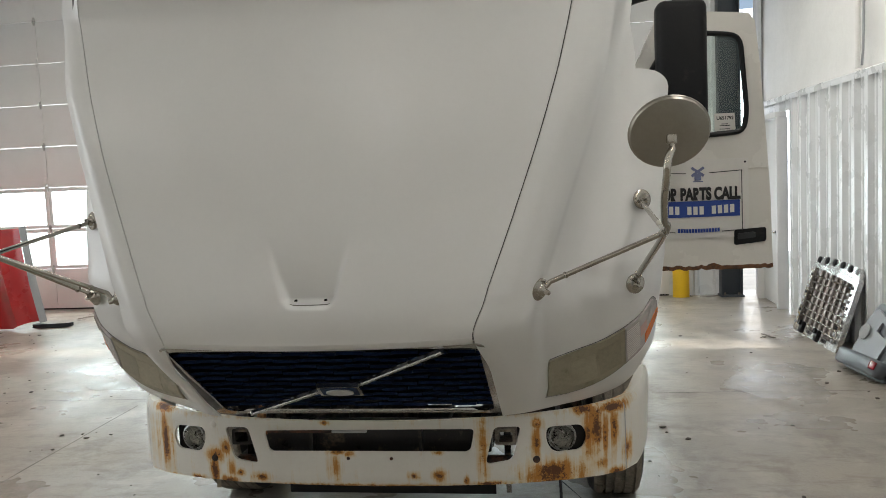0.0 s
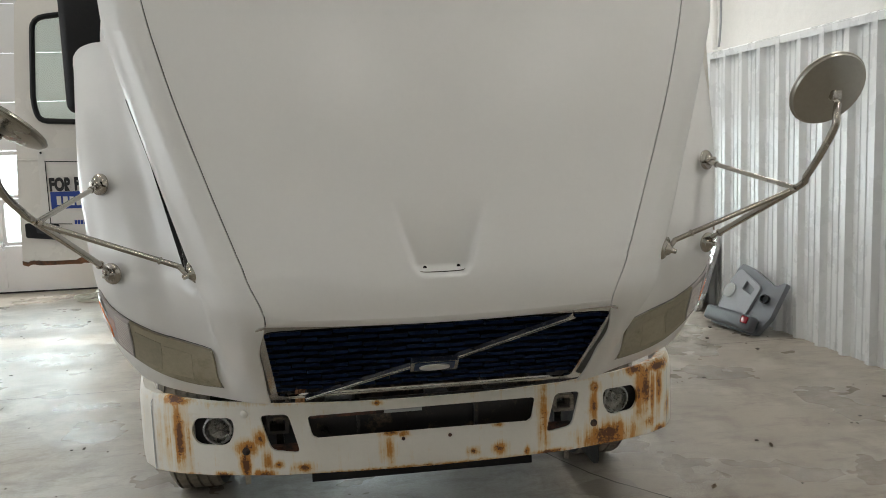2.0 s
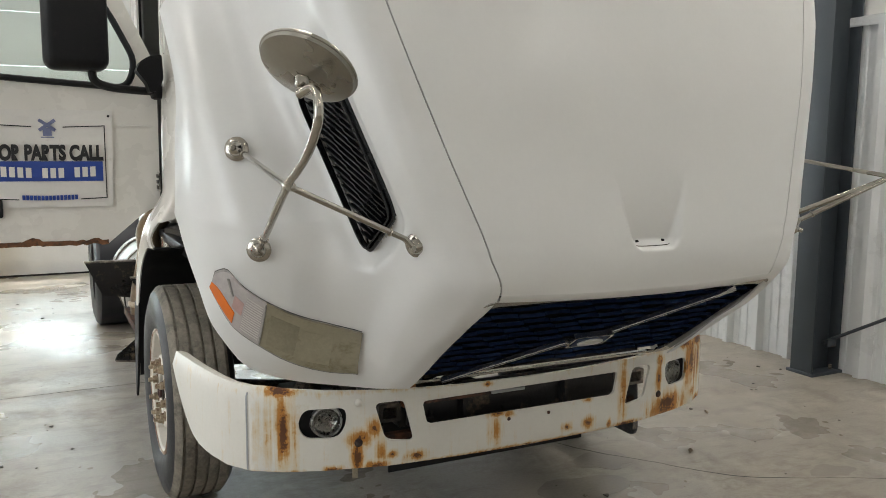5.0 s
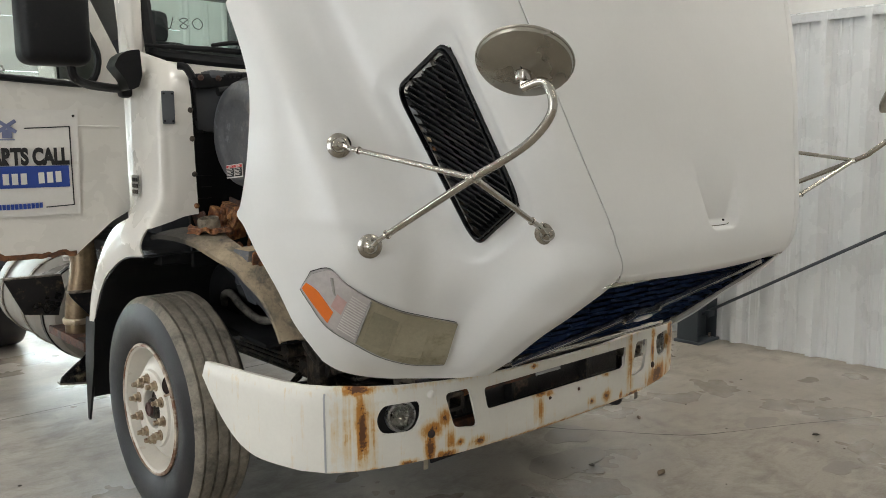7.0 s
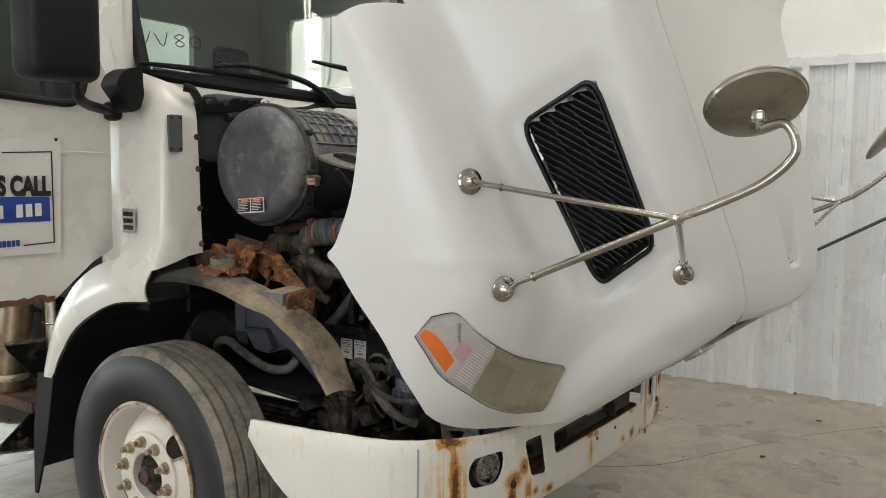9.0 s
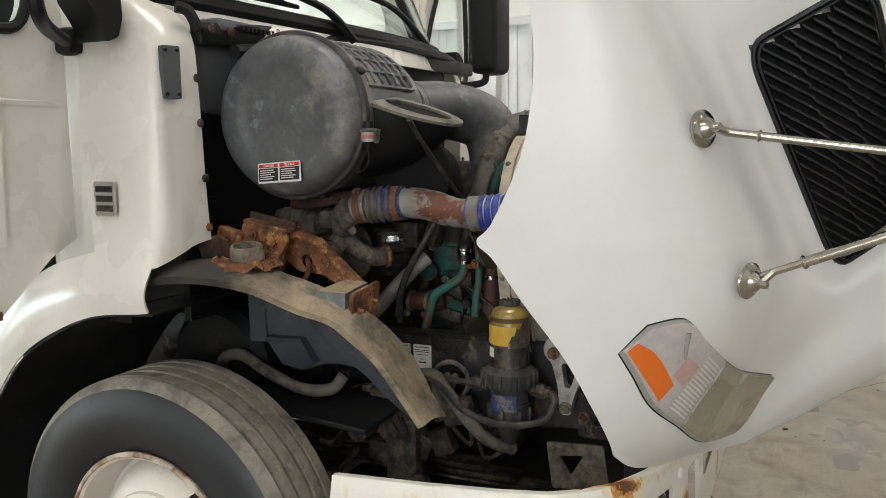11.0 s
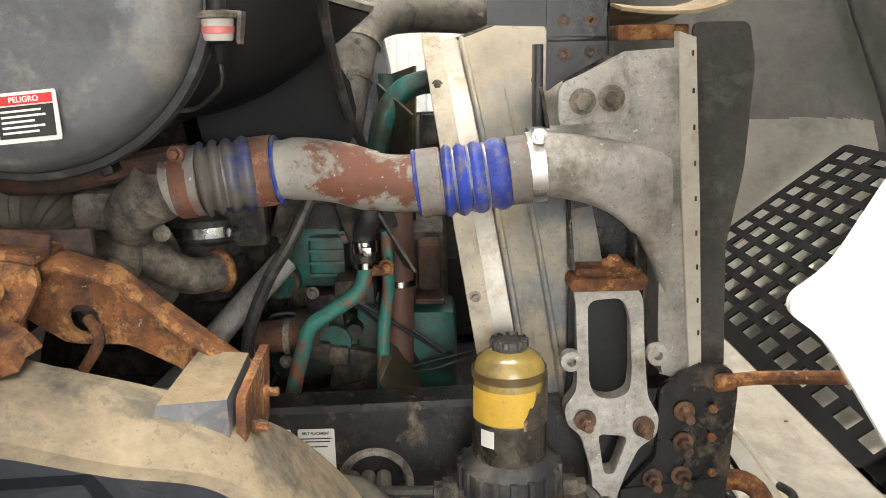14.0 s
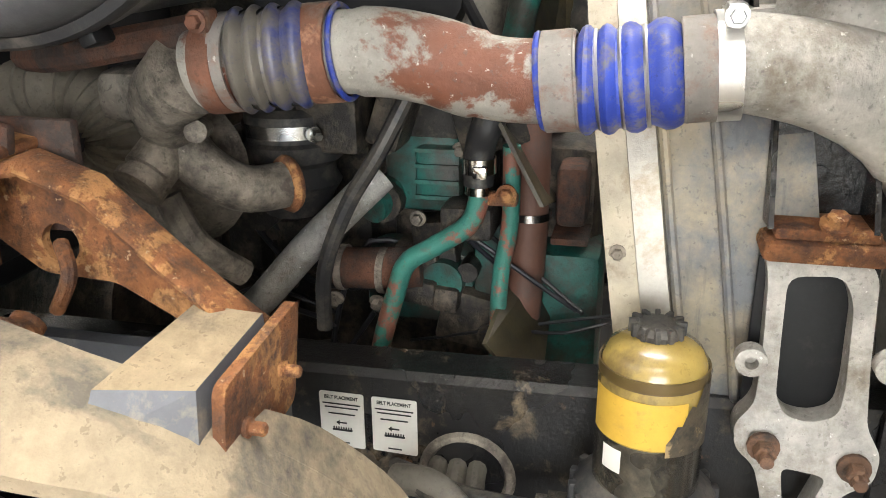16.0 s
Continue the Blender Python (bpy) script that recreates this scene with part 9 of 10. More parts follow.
box(b, (-0.80, 1.19, 1.425), (0.014, 0.2, 0.12), 0.004)
part("rim_plate", b, RUST_DARK, brk, "weathered grey-brown rim plate")
b = bmesh.new()
box(b, (-0.90, 1.34, 1.42), (0.05, 0.10, 0.09), 0.012, pose(0, 0, 0, 14, 10, 0))
part("end_lug", b, RUST, brk, "rusted lug")
b = bmesh.new()
rag = []
for i in range(37):
    # ragged skirt of rusted sheet round the bush
    a = radians(-150 + 290 * i / 36)
    n1, n2 = noise.noise((math.cos(a) * 2.2, math.sin(a) * 2.2, 1)), noise.noise((math.cos(a) * 5, math.sin(a) * 5, 7))
    c = Vector((-1.0, 1.205, 0))
    e = Vector((-math.cos(a), math.sin(a), 0))
    rag.append([c + e * 0.052 + Vector((0, 0, 1.384)), c + e * (0.066 + 0.01 * n1) + Vector((0, 0, 1.378 + 0.008 * n2)), c + e * (0.09 + 0.03 * n2) + Vector((0, 0, 1.382 + 0.03 * n1)), c + e * (0.1 + 0.032 * n2) + Vector((0, 0, 1.364 + 0.045 * n1))])
sheet(b, rag, 0.005)
part("torn_flange", b, RUST, brk, "torn rusty flange")
b = bmesh.new()
lathe(b, (-1.0, 1.198, 1.35), (-0.15, -0.05, 1), [(0, 0.052), (0.015, 0.053), (0.03, 0.0515), (0.055, 0.0505), (0.078, 0.0475), (0.083, 0.0445), (0.082, 0.0385), (0.04, 0.035), (0.036, 0.0005)], 32)
part("rubber_bush", b, material("worn_rubber_bush", (0.235, 0.2, 0.15), 0.9, vary=0.3, big=14, bump=0.9, dirt=(0.1, 0.085, 0.07), dirt_amount=0.4, dirt_scale=22, grime=0.5), brk, "worn rubber bush")
b = bmesh.new()
rowsB = [[Vector((-0.98 + 0.02 * math.sin(k * 2.1), 1.33 + 0.055 * k - 0.05, 1.44 + 0.012 * math.sin(k * 1.7 + j))) + Vector((0.02 * j, 0, -0.05 * j)) for j in range(3)] for k in range(3)]
sheet(b, rowsB, 0.01)
part("rear_lug", b, RUST_DARK, brk, "rusted rear lug")
b = bmesh.new()
tube(b, [(-0.86, 1.10, 1.30), (-0.87, 1.07, 1.345), (-0.85, 1.09, 1.37)], 0.008, 8)
bolt(b, (-0.90, 1.10, 1.305), (-0.8, 0, -0.4), 0.012, 0.03)
tube(b, [(-0.93, 1.18, 1.325), (-0.91, 1.11, 1.30)], 0.01, 8, 1)
part("bolt", b, RUST, brk)

# splash shield: dusty arched sheet over the tyre, flat on top with a knee in front
SH_OUT = [(-1.2, 1.40, 1.345), (-1.205, 1.28, 1.36), (-1.16, 1.2, 1.35), (-1.125, 1.09, 1.325), (-1.075, 0.975, 1.27), (-1.045, 0.885, 1.236), (-1.035, 0.83, 1.197), (-0.99, 0.765, 1.115), (-0.97, 0.70, 1.015), (-0.975, 0.635, 0.94)]
SH_IN = [(-0.95, 1.40, 1.37), (-0.95, 1.28, 1.372), (-0.95, 1.2, 1.368), (-0.965, 1.09, 1.342), (-0.97, 0.975, 1.312), (-0.93, 0.885, 1.262), (-0.845, 0.83, 1.185), (-0.79, 0.765, 1.085), (-0.80, 0.70, 0.985), (-0.83, 0.635, 0.92)]
b = bmesh.new()
rows = []
for p, q in zip(spline(SH_OUT, 4), spline(SH_IN, 4)):
    row = []
    for j in range(9):
        k = j / 8
        c = p.lerp(q, k)
        row.append(c + Vector((0, 0, 0.01 * math.sin(k * math.pi) + 0.005 * noise.noise(c * 6))))
    low = row[0] + Vector((0.004, 0, 0)) + (Vector((row[0].x, 1.40, 0.525)) - row[0]).normalized() * 0.016
    rows.append([low] + row)
shield_rows = rows
sheet(b, rows, 0.006)
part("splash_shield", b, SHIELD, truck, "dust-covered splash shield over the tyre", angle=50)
for j in (4, 6):
    b = bmesh.new()
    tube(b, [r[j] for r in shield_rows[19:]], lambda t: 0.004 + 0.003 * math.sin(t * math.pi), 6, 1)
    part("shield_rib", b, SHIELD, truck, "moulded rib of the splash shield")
b = bmesh.new()
q = [Vector((-1.01, 0.952, 1.31)), Vector((-0.86, 0.942, 1.322)), Vector((-0.85, 0.876, 1.314)), Vector((-0.98, 0.876, 1.302))]
low = [Vector((-1.03, 0.957, 1.268)), Vector((-0.84, 0.947, 1.275)), Vector((-0.84, 0.87, 1.2)), Vector((-1.0, 0.87, 1.205))]
skin(b, [q, low])
for f in b.faces:
    f.material_index = 0 if f.calc_center_median().z > 1.305 else 1
blk = part("spacer_block", b, DUSTY, truck, "dusty wedge block under the bracket", smooth=False)
blk.data.materials.append(material("smudged_blue_plastic", (0.12, 0.125, 0.14), 0.5, vary=0.2, bump=0.1, dirt=(0.3, 0.25, 0.18), dirt_amount=0.4, dirt_scale=10))
b = bmesh.new()
rim_pts = [r[0] + Vector((0.002, 0, 0.008)) for r in rows]
tube(b, rim_pts, 0.0055, 8, 1)
part("shield_edge", b, material("scuffed_edge", (0.34, 0.33, 0.31), 0.6, vary=0.2, bump=0.1, dirt=(0.1, 0.09, 0.08), dirt_amount=0.4, dirt_scale=12), truck, "scuffed rolled edge of the splash shield")
b = bmesh.new()
edge = [r[0] for r in shield_rows[17:]]
hub_c = Vector((0, 1.40, 0.525))
drop = []
for i, p in enumerate(edge):
    k = i / (len(edge) - 1)
    d = Vector((p.x, hub_c.y, hub_c.z)) - p
    drop.append(p + Vector((0.03, 0, 0)) + d.normalized() * 0.07 * math.sin(math.pi * min(1, 0.12 + k * 0.88)) ** 0.8)
sheet(b, [edge, drop], 0.004)
part("shield_skirt", b, material("blue_grey_skirt", (0.045, 0.05, 0.062), 0.5, vary=0.2, bump=0.1, dirt=(0.15, 0.14, 0.125), dirt_amount=0.38, dirt_scale=7), truck, "blue-grey skirt hanging from the splash shield")
b = bmesh.new()
box(b, (-0.25, 0.62, 0.56), (0.95, 1.0, 0.04), 0.01)
part("undertray", b, BLACK, truck, "black tray under the engine")
b = bmesh.new()
box(b, (-0.75, 1.22, 0.9), (0.36, 0.74, 0.02), 0.006, pose(0, 0, 0, 4, 0, 0))
part("inner_splash_panel", b, BLACK, truck, "black splash panel beside the frame rail")
b = bmesh.new()
plate(b, rounded([(0.22, 0.36), (1.42, 0.36), (1.42, 1.33), (0.80, 1.36), (0.70, 1.52), (0.40, 1.52), (0.22, 1.38)], 0.05), (), lambda u, v: (0.80 + 0.03 * math.sin(v * 3), u, v), 0.012)
part("far_inner_panel", b, BLACK_DUSTY, truck, "black plastic inner fender panel")
b = bmesh.new()
plate(b, rounded([(0.40, 0.79), (0.22, 0.80), (0.20, 0.66), (0.38, 0.64)], 0.012), [rounded([(0.36, 0.75), (0.28, 0.76), (0.32, 0.69)], 0.008)], lambda u, v: (-0.575, u, v), -0.012)
part("lower_bracket", b, GREASE_LIGHT, truck, "dirty cast lower bracket")
# inner wheel well: dark box, plastic duct, brake hose
BLUE_PLASTIC = material("blue_black_plastic", (0.055, 0.06, 0.071), 0.42, vary=0.15, bump=0.05, dirt=(0.13, 0.125, 0.12), dirt_amount=0.36, dirt_scale=8, grime=0.25)
b = bmesh.new()
plate(b, rounded([(1.352, 1.24), (0.88, 1.24), (0.89, 1.02), (1.016, 1.035), (1.076, 1.025), (1.144, 1.0), (1.22, 1.012), (1.275, 1.08), (1.359, 1.075)], 0.008), (), lambda u, v: (-0.80 - 0.1 * max(0, v - 1.12), u, v), -0.02)
duct_box = part("duct_box", b, BLUE_PLASTIC, truck, "blue-black plastic duct in the wheel well")
b = bmesh.new()
q = [(1.274, 1.106), (1.135, 1.113), (1.085, 1.036), (1.144, 1.002), (1.222, 1.012), (1.272, 1.075)]
top = [Vector((-0.835 if i < 3 else -0.815, y * 0.97 + 1.19 * 0.03, z * 0.96 + 1.06 * 0.04)) for i, (y, z) in enumerate(q)]
skin(b, [[Vector((-0.798, y, z)) for y, z in q], top])
part("duct_boss", b, BLUE_PLASTIC, duct_box, smooth=False)
b = bmesh.new()
plate(b, rounded([(1.345, 1.195), (1.285, 1.195), (1.285, 1.085), (1.345, 1.085)], 0.008), (), lambda u, v: (-0.812, u, v), -0.012)
part("duct_panel", b, BLUE_PLASTIC, duct_box)
b = bmesh.new()
lathe(b, (-0.62, 1.52, 0.98), (-1, 0, 0), [(0, 0.2), (0.14, 0.2), (0.17, 0.17), (0.175, 0.0005)], 28)
part("brake_chamber", b, BLACK, truck, "black brake chamber")
b = bmesh.new()
tube(b, [(-0.8, 1.49, 0.96), (-0.82, 1.45, 1.015), (-0.82, 1.38, 1.03), (-0.82, 1.28, 0.985), (-0.8, 1.16, 0.935), (-0.78, 1.06, 0.94), (-0.75, 1.03, 0.98)], 0.02, 12)
part("hose", b, HOSE_GREY, truck, "dusty brake hose")
b = bmesh.new()
random.seed(12)
for k in range(22):
    p = Vector((-0.58 - 0.1 * random.random(), 0.62 + 0.5 * random.random(), 0.66 + 0.24 * random.random()))
    if k % 2:
        box(b, p, (0.05, 0.05 + 0.06 * random.random(), 0.04 + 0.06 * random.random()), 0.008, pose(0, 0, 0, random.uniform(-30, 30)))
    else:
        tube(b, [p, p + Vector((-0.04, random.uniform(-0.1, 0.1), random.uniform(-0.1, 0.1))), p + Vector((0.02, random.uniform(-0.2, 0.2), random.uniform(-0.15, 0.1)))], random.choice((0.007, 0.012, 0.018)), 8)
ob = part("linkage", b, GREASE, truck, "greasy steering linkage and hoses")
ob["kind"] = "stuff"
b = bmesh.new()
box(b, (-0.64, 0.86, 0.72), (0.1, 0.12, 0.24), 0.02)
cyl(b, (-0.66, 0.80, 0.62), (-0.72, 0.80, 0.62), 0.04, seg=16)
cyl(b, (-0.64, 0.98, 0.8), (-0.76, 0.98, 0.8), 0.035, seg=16)
part("steering_gear", b, GREASE, truck, "greasy steering gear")
b = bmesh.new()
box(b, (0, 0.1, 0.72), (1.05, 0.1, 0.12), 0.01)
part("front_cross_member", b, FRAME_BLACK, truck)

# inner grille screen: black lattice of square holes seen from behind
b = bmesh.new()
GI = lambda u, v: gr(u, v, -0.099)
lat = []
for i in range(-6, 7):
    for j in range(11):
        cu, cv = 0.098 * i, 0.035 + 0.093 * j
        lat.append([Vector(p) for p in ((cu - 0.032, cv - 0.029), (cu + 0.032, cv - 0.029), (cu + 0.032, cv + 0.029), (cu - 0.032, cv + 0.029))])
plate(b, rounded([(-0.63, -0.05), (0.63, -0.05), (0.66, 1.04), (-0.66, 1.04)], 0.03), lat, lambda u, v: GI(u, v), 0.005)
part("inner_screen", b, BLACK, truck, "black square lattice screen behind the grille")
b = bmesh.new()
plate(b, [(-0.58, 0.02), (0.58, 0.02), (0.58, 0.98), (-0.58, 0.98)], (), lambda u, v: gr(u, v, -0.064), 0.002)
part("bug_screen", b, material("grey_fly_screen", (0.7, 0.68, 0.6), 0.8, vary=0.15, fine=200, bump=0.1, dirt=(0.42, 0.38, 0.3), dirt_amount=0.3), truck, "grey fly screen behind the grille")

# ---- loose things in the workshop ----
# chrome grille shell, leaning on the wall
def leaning(foot_a, foot_b, lean):
    """A pose whose x runs along the foot and whose z rises up the leaning face."""
    a, b = Vector((*foot_a, 0)), Vector((*foot_b, 0))
    u = (b - a).normalized()
    n = Vector((u.y, -u.x, 0))
    n = n if n.x < 0 else -n
    up = (Vector((0, 0, 1)) * math.cos(lean) - n * math.sin(lean)).normalized()
    out = up.cross(u)
    m = Matrix((u, out, up)).transposed().to_4x4()
    return Matrix.Translation(a) @ m, (b - a).length


m, w = leaning((3.49, 6.38), (3.5, 4.95), radians(19))
g = thing("grille_shell", (3.5, 5.66, 0), "chrome truck grille shell leaning against the wall", "grille")
bm = bmesh.new()
W, H = 1.43, 0.9
plate(bm, rounded([(0, 0.0), (W, 0.0), (W + 0.01, H - 0.16), (W - 0.12, H - 0.03), (W / 2, H), (0.12, H - 0.02), (-0.01, H - 0.12)], 0.05), [rounded([(0.09, 0.07), (W - 0.09, 0.07), (W - 0.1, H - 0.2), (0.1, H - 0.15)], 0.03)], lambda u, v: (u, -0.03 * math.sin(v / H * 3), v), 0.05)
bm.transform(m)
part("frame", bm, material("worn_chrome", (0.5, 0.49, 0.475), 0.22, 0.8, vary=0.25, big=6, bump=0.05, dirt=(0.18, 0.165, 0.15), dirt_amount=0.4, dirt_scale=10), g, "worn chrome frame")
for k in range(5):
    bm = bmesh.new()
    lathe(bm, (0.25 + 0.24 * k, -0.042, H - 0.06 + 0.015 * (1 if k in (1, 2, 3) else 0)), (0, -1, 0), [(0, 0.04), (0.02, 0.036), (0.03, 0.018), (0.031, 0.0005)], 14)
    bm.transform(m)
    part("stud", bm, BLACK, g, "black mounting stud")
RIB_BROWN = material("brown_grey_ribs", (0.36, 0.32, 0.29), 0.6, vary=0.2, bump=0.1, dirt=(0.2, 0.17, 0.14), dirt_amount=0.4, dirt_scale=12)
bm = bmesh.new()
box(bm, (W / 2, 0.05, H / 2 - 0.04), (W - 0.12, 0.01, H - 0.22))
bm.transform(m)
part("backing", bm, material("brown_grey_backing", (0.2, 0.17, 0.145), 0.7, vary=0.25, bump=0.1), g)
for k in range(8):
    bm = bmesh.new()
    z = 0.12 + 0.077 * k
    tube(bm, [(0.1, 0.01, z), (W - 0.1, 0.01, z)], 0.009, 8, 1)
    bm.transform(m)
    part("bar", bm, TARNISHED, g, "steel bar")
for k in range(7):
    bm = bmesh.new()
    box(bm, (0.22 + 0.165 * k, 0.025, H / 2 - 0.04), (0.055, 0.012, H - 0.26), 0.002)
    bm.transform(m)
    part("slat", bm, RIB_BROWN, g)
for x in (0.11, W - 0.11):
    for k in range(9):
        bm = bmesh.new()
        box(bm, (x, -0.035, 0.1 + 0.07 * k), (0.05, 0.012, 0.034), 0.003)
        bm.transform(m)
        part("clip", bm, BLACK if k % 3 == 2 else GREY_PLASTIC, g)
for x in (0.42, 0.94):
    bm = bmesh.new()
    box(bm, (x, -0.05, 0.075), (0.1, 0.05, 0.13), 0.02)
    cyl(bm, (x, -0.075, 0.12), (x, -0.1, 0.12), 0.03, seg=14)
    bm.transform(m)
    part("latch", bm, BLACK, g, "black latch")

# grey door trim panel
TRIM_GREY = material("mid_grey_plastic", (0.115, 0.122, 0.135), 0.45, vary=0.08, bump=0.06)
m, w = leaning((3.42, 4.48), (3.52, 3.68), radians(25))
m = m @ Matrix.Diagonal((1.32, 1, 1, 1))
g = thing("door_trim_panel", (3.47, 4.08, 0), "grey plastic door trim panel leaning against the wall", "door panel")
W, H = 0.62, 0.66
bm = bmesh.new()
plate(bm, rounded([(0.02, 0.0), (W - 0.06, 0.0), (W + 0.03, 0.2), (W + 0.06, 0.56), (W - 0.05, 0.50), (0.3, 0.62), (0.14, H), (0.10, 0.6), (0.04, 0.25)], 0.03), (), lambda u, v: (u, -0.01, v), 0.05)
bm.transform(m)
part("shell", bm, TRIM_GREY, g)
bm = bmesh.new()
plate(bm, rounded([(0.07, 0.16), (0.40, 0.14), (0.46, 0.46), (0.16, 0.60), (0.10, 0.5)], 0.04), [rounded([(0.26, 0.40), (0.38, 0.36), (0.40, 0.43), (0.28, 0.49)], 0.015)], lambda u, v: (u, -0.035, v), 0.03)
bm.transform(m)
part("inset", bm, material("light_grey_plastic", (0.235, 0.243, 0.255), 0.5, vary=0.06, bump=0.05), g, "light grey inset")
bm = bmesh.new()
lathe(bm, (0.17, -0.04, 0.36), (0, -1, 0), [(0, 0.075), (0.008, 0.075), (0.012, 0.065), (0.012, 0.0005)], 28)
bm.transform(m @ Matrix.Diagonal((0.8, 1, 1, 1)))
part("speaker", bm, material("pale_grille", (0.36, 0.37, 0.37), 0.7, vary=0.1, fine=200, bump=0.4), g, "round speaker cover")
bm = bmesh.new()
box(bm, (0.30, -0.075, 0.09), (0.56, 0.11, 0.15), 0.035, None, 3)
bm.transform(m)
part("pocket", bm, material("dark_grey_plastic", (0.085, 0.092, 0.102), 0.4, vary=0.1, bump=0.06), g, "storage pocket")
bm = bmesh.new()
box(bm, (0.52, -0.135, 0.11), (0.07, 0.012, 0.07), 0.012)
bm.transform(m)
part("reflector", bm, material("red_reflector", (0.3, 0.01, 0.02), 0.2, vary=0.1, bump=0.05, coat=0.5), g, "red reflector")
bm = bmesh.new()
lathe(bm, (0.54, -0.02, 0.36), (0, -1, 0), [(0, 0.045), (0.025, 0.045), (0.026, 0.035), (0.005, 0.03), (0.004, 0.0005)], 20)
bm.transform(m)
part("vent", bm, BLACK, g, "black round vent")

# red hood of another truck, standing on the floor
g = thing("red_hood", (-7.4, 7.3, 0), "red truck hood section standing on the concrete floor", "truck hood")
bm = bmesh.new()
rows = []
for i in range(22):
    t = i / 21
    row = []
    for j in range(30):
        k = j / 29
        x = -8.58 + 2.05 * k
        zb = 0.02 + (0.0 if k < 0.75 else 0.0) + 0.10 * max(0, math.sin((k - 0.8) * 9)) * (1 if k > 0.8 else 0)
        z = zb + t * (1.40 + 0.06 * k - zb)
        y = 7.17 + 0.22 * (k - 0.5) ** 2 - 0.12 * math.exp(-((k - 0.86) / 0.05) ** 2) * (1 - 0.4 * t) - 0.1 * math.sin(t * 2.6)
        row.append((x - 0.2 * t, y, z))
    rows.append(row)
sheet(bm, rows, 0.012)
part("panel", bm, RED, g)
bm = bmesh.new()
sheet(bm, [[(-6.53, 7.18, 0.1), (-6.61, 7.12, 0.7), (-6.73, 7.17, 1.46)], [(-6.44, 7.22, 0.12), (-6.52, 7.17, 0.7), (-6.66, 7.22, 1.5)]], 0.01)
part("edge", bm, GREY_PLASTIC, g, "grey bare edge")
bm = bmesh.new()
plate(bm, rounded([(-6.72, 7.27), (-6.19, 7.37), (-6.17, 7.43), (-6.47, 7.47), (-6.72, 7.40)], 0.02), [circle2(-6.32, 7.41, 0.018, 10), circle2(-6.43, 7.40, 0.018, 10)], lambda u, v: (u, v, 0.05 + 0.02 * math.sin(u * 9)), 0.05)
single("plastic_strip", bm, BLACK, "black plastic strip with holes lying on the floor", "plastic strip")

# white wheel rim with a coil of pale cable on it
g = thing("wheel_rim", (-2.75, 8.2, 0), "white steel wheel rim lying flat under a coil of cable", "wheel rim")
bm = bmesh.new()
lathe(bm, (-2.75, 8.2, 0), (0, 0, 1), [(0.0, 0.31), (0.02, 0.315), (0.05, 0.285), (0.13, 0.27), (0.2, 0.285), (0.235, 0.31), (0.245, 0.3), (0.235, 0.28), (0.2, 0.26), (0.19, 0.14), (0.185, 0.12)], 40, caps=False)
part("rim", bm, RIM_PAINT, g)
# hand holes as near-black discs, the shade painted instead of cut
for k in range(6):
    a = radians(60 * k)
    bm = bmesh.new()
    lathe(bm, (-2.75 + 0.2 * math.cos(a), 8.2 + 0.2 * math.sin(a), 0.196), (0, 0, 1), [(0, 0.032), (0.004, 0.0005)], 16)
    part("hand_hole", bm, DARK_VOID, g)
bm = bmesh.new()
random.seed(3)
pts = []
for i in range(110):
    a = i * 0.42
    rr = 0.26 + 0.03 * math.sin(i * 1.7) + 0.02 * math.cos(i * 0.9)
    pts.append((-3.4 + 1.35 * rr * math.cos(a), 8.1 + 0.8 * rr * math.sin(a), 0.012 + 0.16 * (0.5 + 0.5 * math.sin(a * 0.23)) * (1 if math.cos(a) > -0.2 else 0.4)))
tube(bm, pts, 0.009, 6, 2)
single("cable_coil", bm, material("pale_cable", (0.55, 0.55, 0.47), 0.6, vary=0.15, bump=0.05), "loose coil of pale cable on the floor", "cable coil")

# crumbs, chips and leaves on the concrete
random.seed(21)
bm = bmesh.new()
for k in range(420):
    x, y = random.uniform(-7, 3.7), random.uniform(-3.2, 7.5)
    if -1.3 < x < 1.3 and y > 0.0:
        if random.random() < 0.7:
            continue
    r = random.choice((0.006, 0.008, 0.01, 0.012, 0.02)) * random.uniform(0.6, 1.2)
    n = random.randint(4, 6)
    a0 = random.uniform(0, 6)
    q = [Vector((x + r * random.uniform(0.5, 1.3) * math.cos(a0 + 2 * math.pi * i / n), y + r * random.uniform(0.5, 1.3) * math.sin(a0 + 2 * math.pi * i / n), 0.0005)) for i in range(n)]
    skin(bm, [q, [p + Vector((0, 0, r * 0.35)) for p in q]])
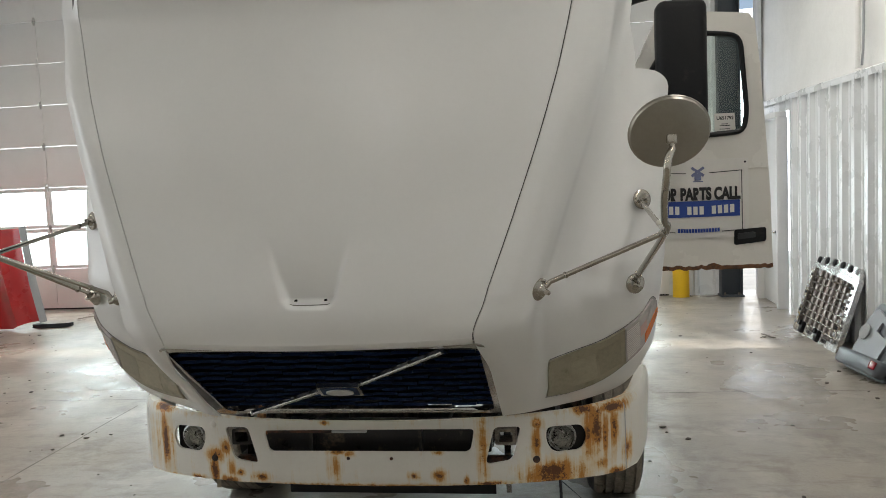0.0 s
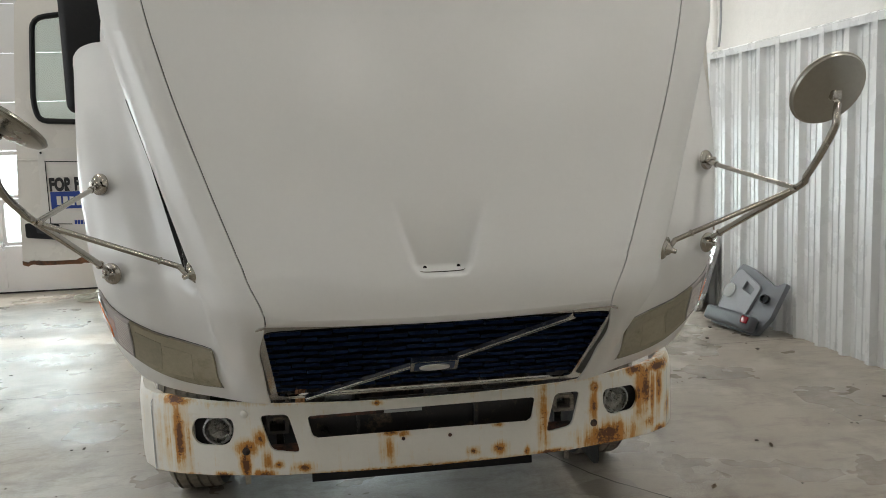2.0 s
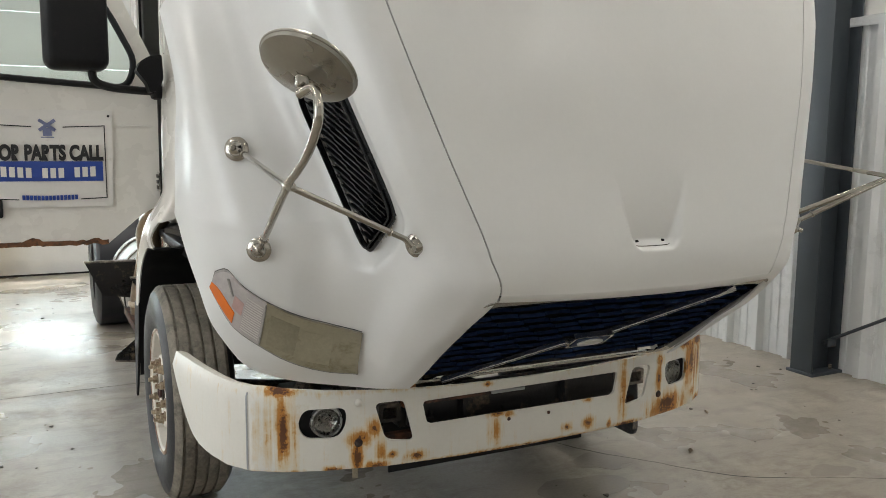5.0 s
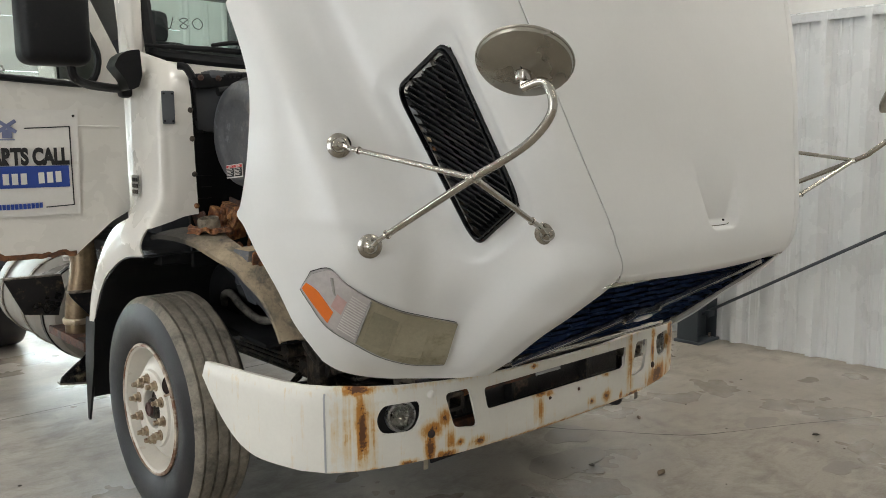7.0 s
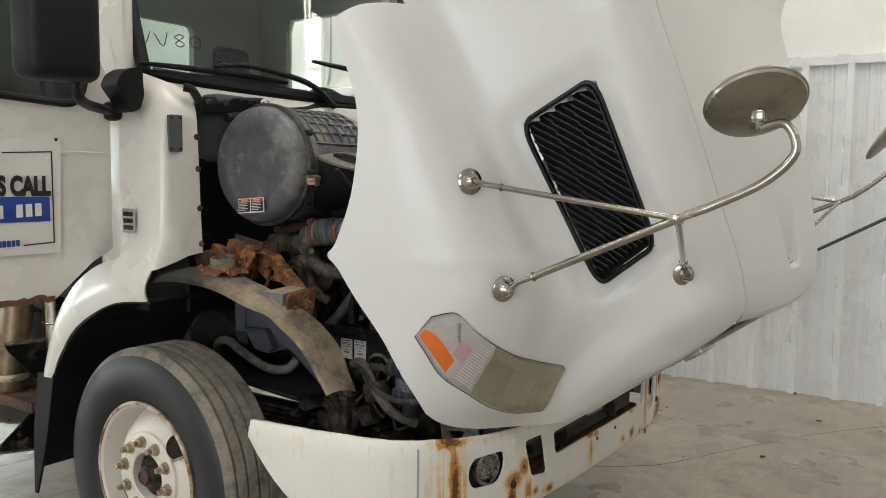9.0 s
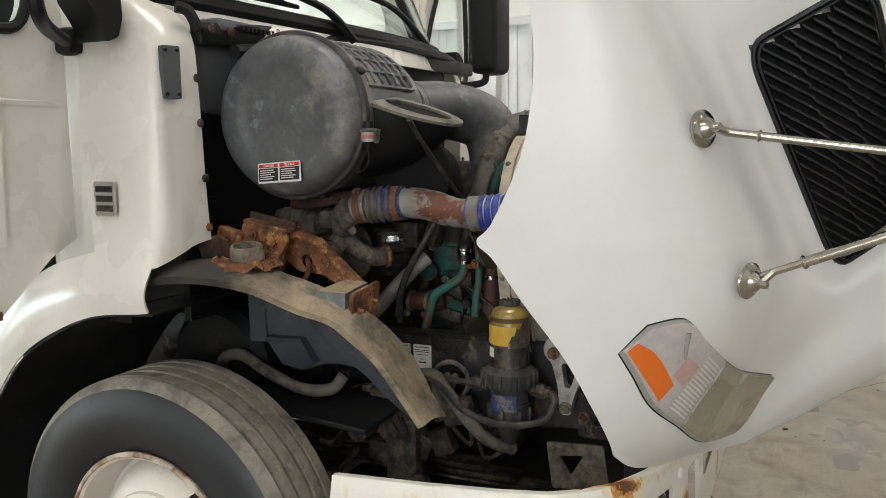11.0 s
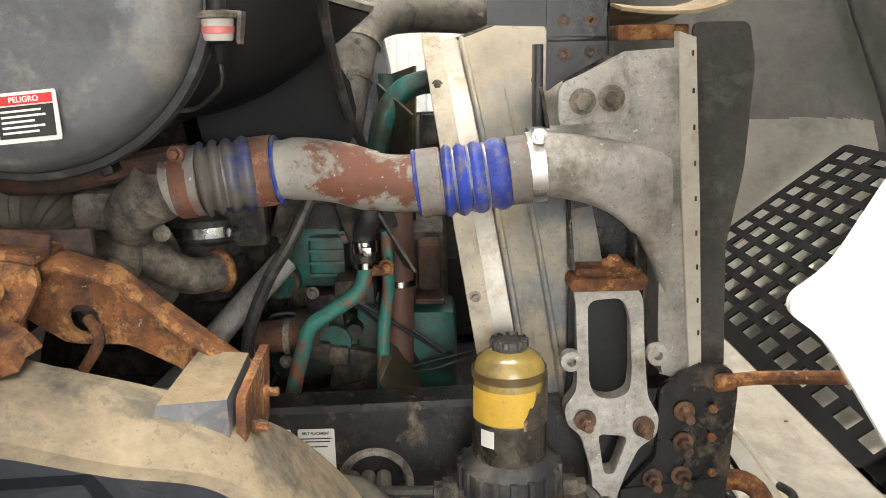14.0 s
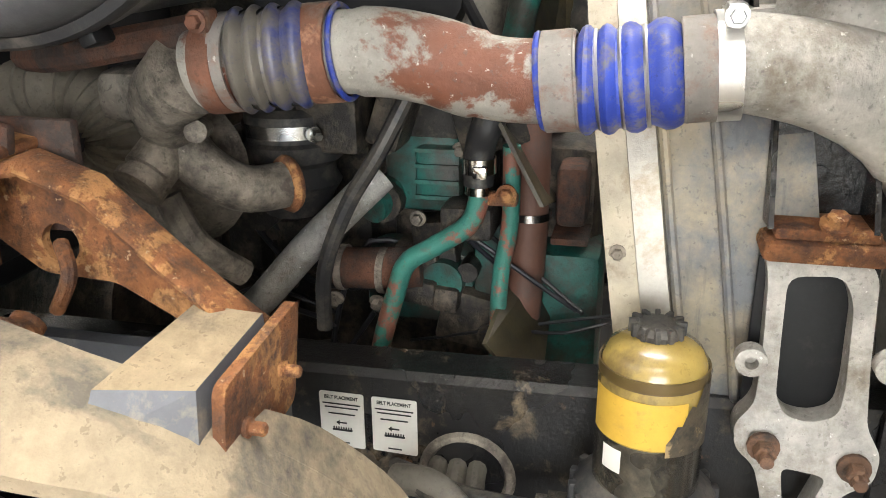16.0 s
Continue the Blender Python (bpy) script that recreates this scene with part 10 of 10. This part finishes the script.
tagged(single("floor_debris", bm, material("dark_debris", (0.06, 0.05, 0.04), 0.9, vary=0.4, bump=0.1), "scattered dark crumbs and chips on the concrete", "debris", smooth=False), kind="stuff")
for x, y, r, yaw in ((3.91, -0.07, 0.03, 20), (1.6, 0.65, 0.022, 50), (2.2, 1.14, 0.02, 80), (0.95, 0.05, 0.035, 10)):
    bm = bmesh.new()
    rows = [[Vector((r * (u - 1), r * 0.6 * math.sin(u * 1.57) * v, 0.004 + 0.006 * abs(v) + 0.004 * u)) for u in (0.0, 0.5, 1.0, 1.5, 2.0)] for v in (-1, 0, 1)]
    sheet(bm, rows, 0.002)
    bm.transform(pose(x, y, 0, 0, 0, yaw))
    single("leaf", bm, material("dry_leaf", (0.14, 0.1, 0.06), 0.9, vary=0.3, bump=0.1) if "dry_leaf" not in bpy.data.materials else bpy.data.materials["dry_leaf"], "dry brown leaf on the concrete floor", "leaf", "dry leaves")
bm = bmesh.new()
box(bm, (3.1, 5.9, 0.006), (0.035, 0.26, 0.008), 0.002, pose(0, 0, 0, 0, 0, 16))
single("wood_stick", bm, GREASE_LIGHT, "short dark stick lying on the floor", "stick")
# oil and water stains in the slab
STAIN = material("oil_stain", (0.25, 0.223, 0.183), 0.36, vary=0.25, big=4, bump=0.05)
random.seed(31)
for x, y, r in ((1.05, 0.75, 0.16), (0.7, 0.45, 0.22), (2.1, 0.1, 0.12), (-3.6, 3.9, 0.22), (-3.9, 3.75, 0.12), (1.75, -0.55, 0.1)):
    bm = bmesh.new()
    n = 26
    q = [(x + r * (0.75 + 0.5 * noise.noise((math.cos(6.283 * i / n) * 1.4 + x, math.sin(6.283 * i / n) * 1.4, y))) * 1.4 * math.cos(6.283 * i / n), y + r * (0.75 + 0.5 * noise.noise((math.cos(6.283 * i / n) * 1.4 + x, math.sin(6.283 * i / n) * 1.4, y))) * math.sin(6.283 * i / n)) for i in range(n)]
    plate(bm, q, (), lambda u, v: (u, v, 0.0012), 0.001)
    single("stain", bm, STAIN, "dark stain on the concrete floor", "stain", "floor stains", kind="structure", smooth=False)
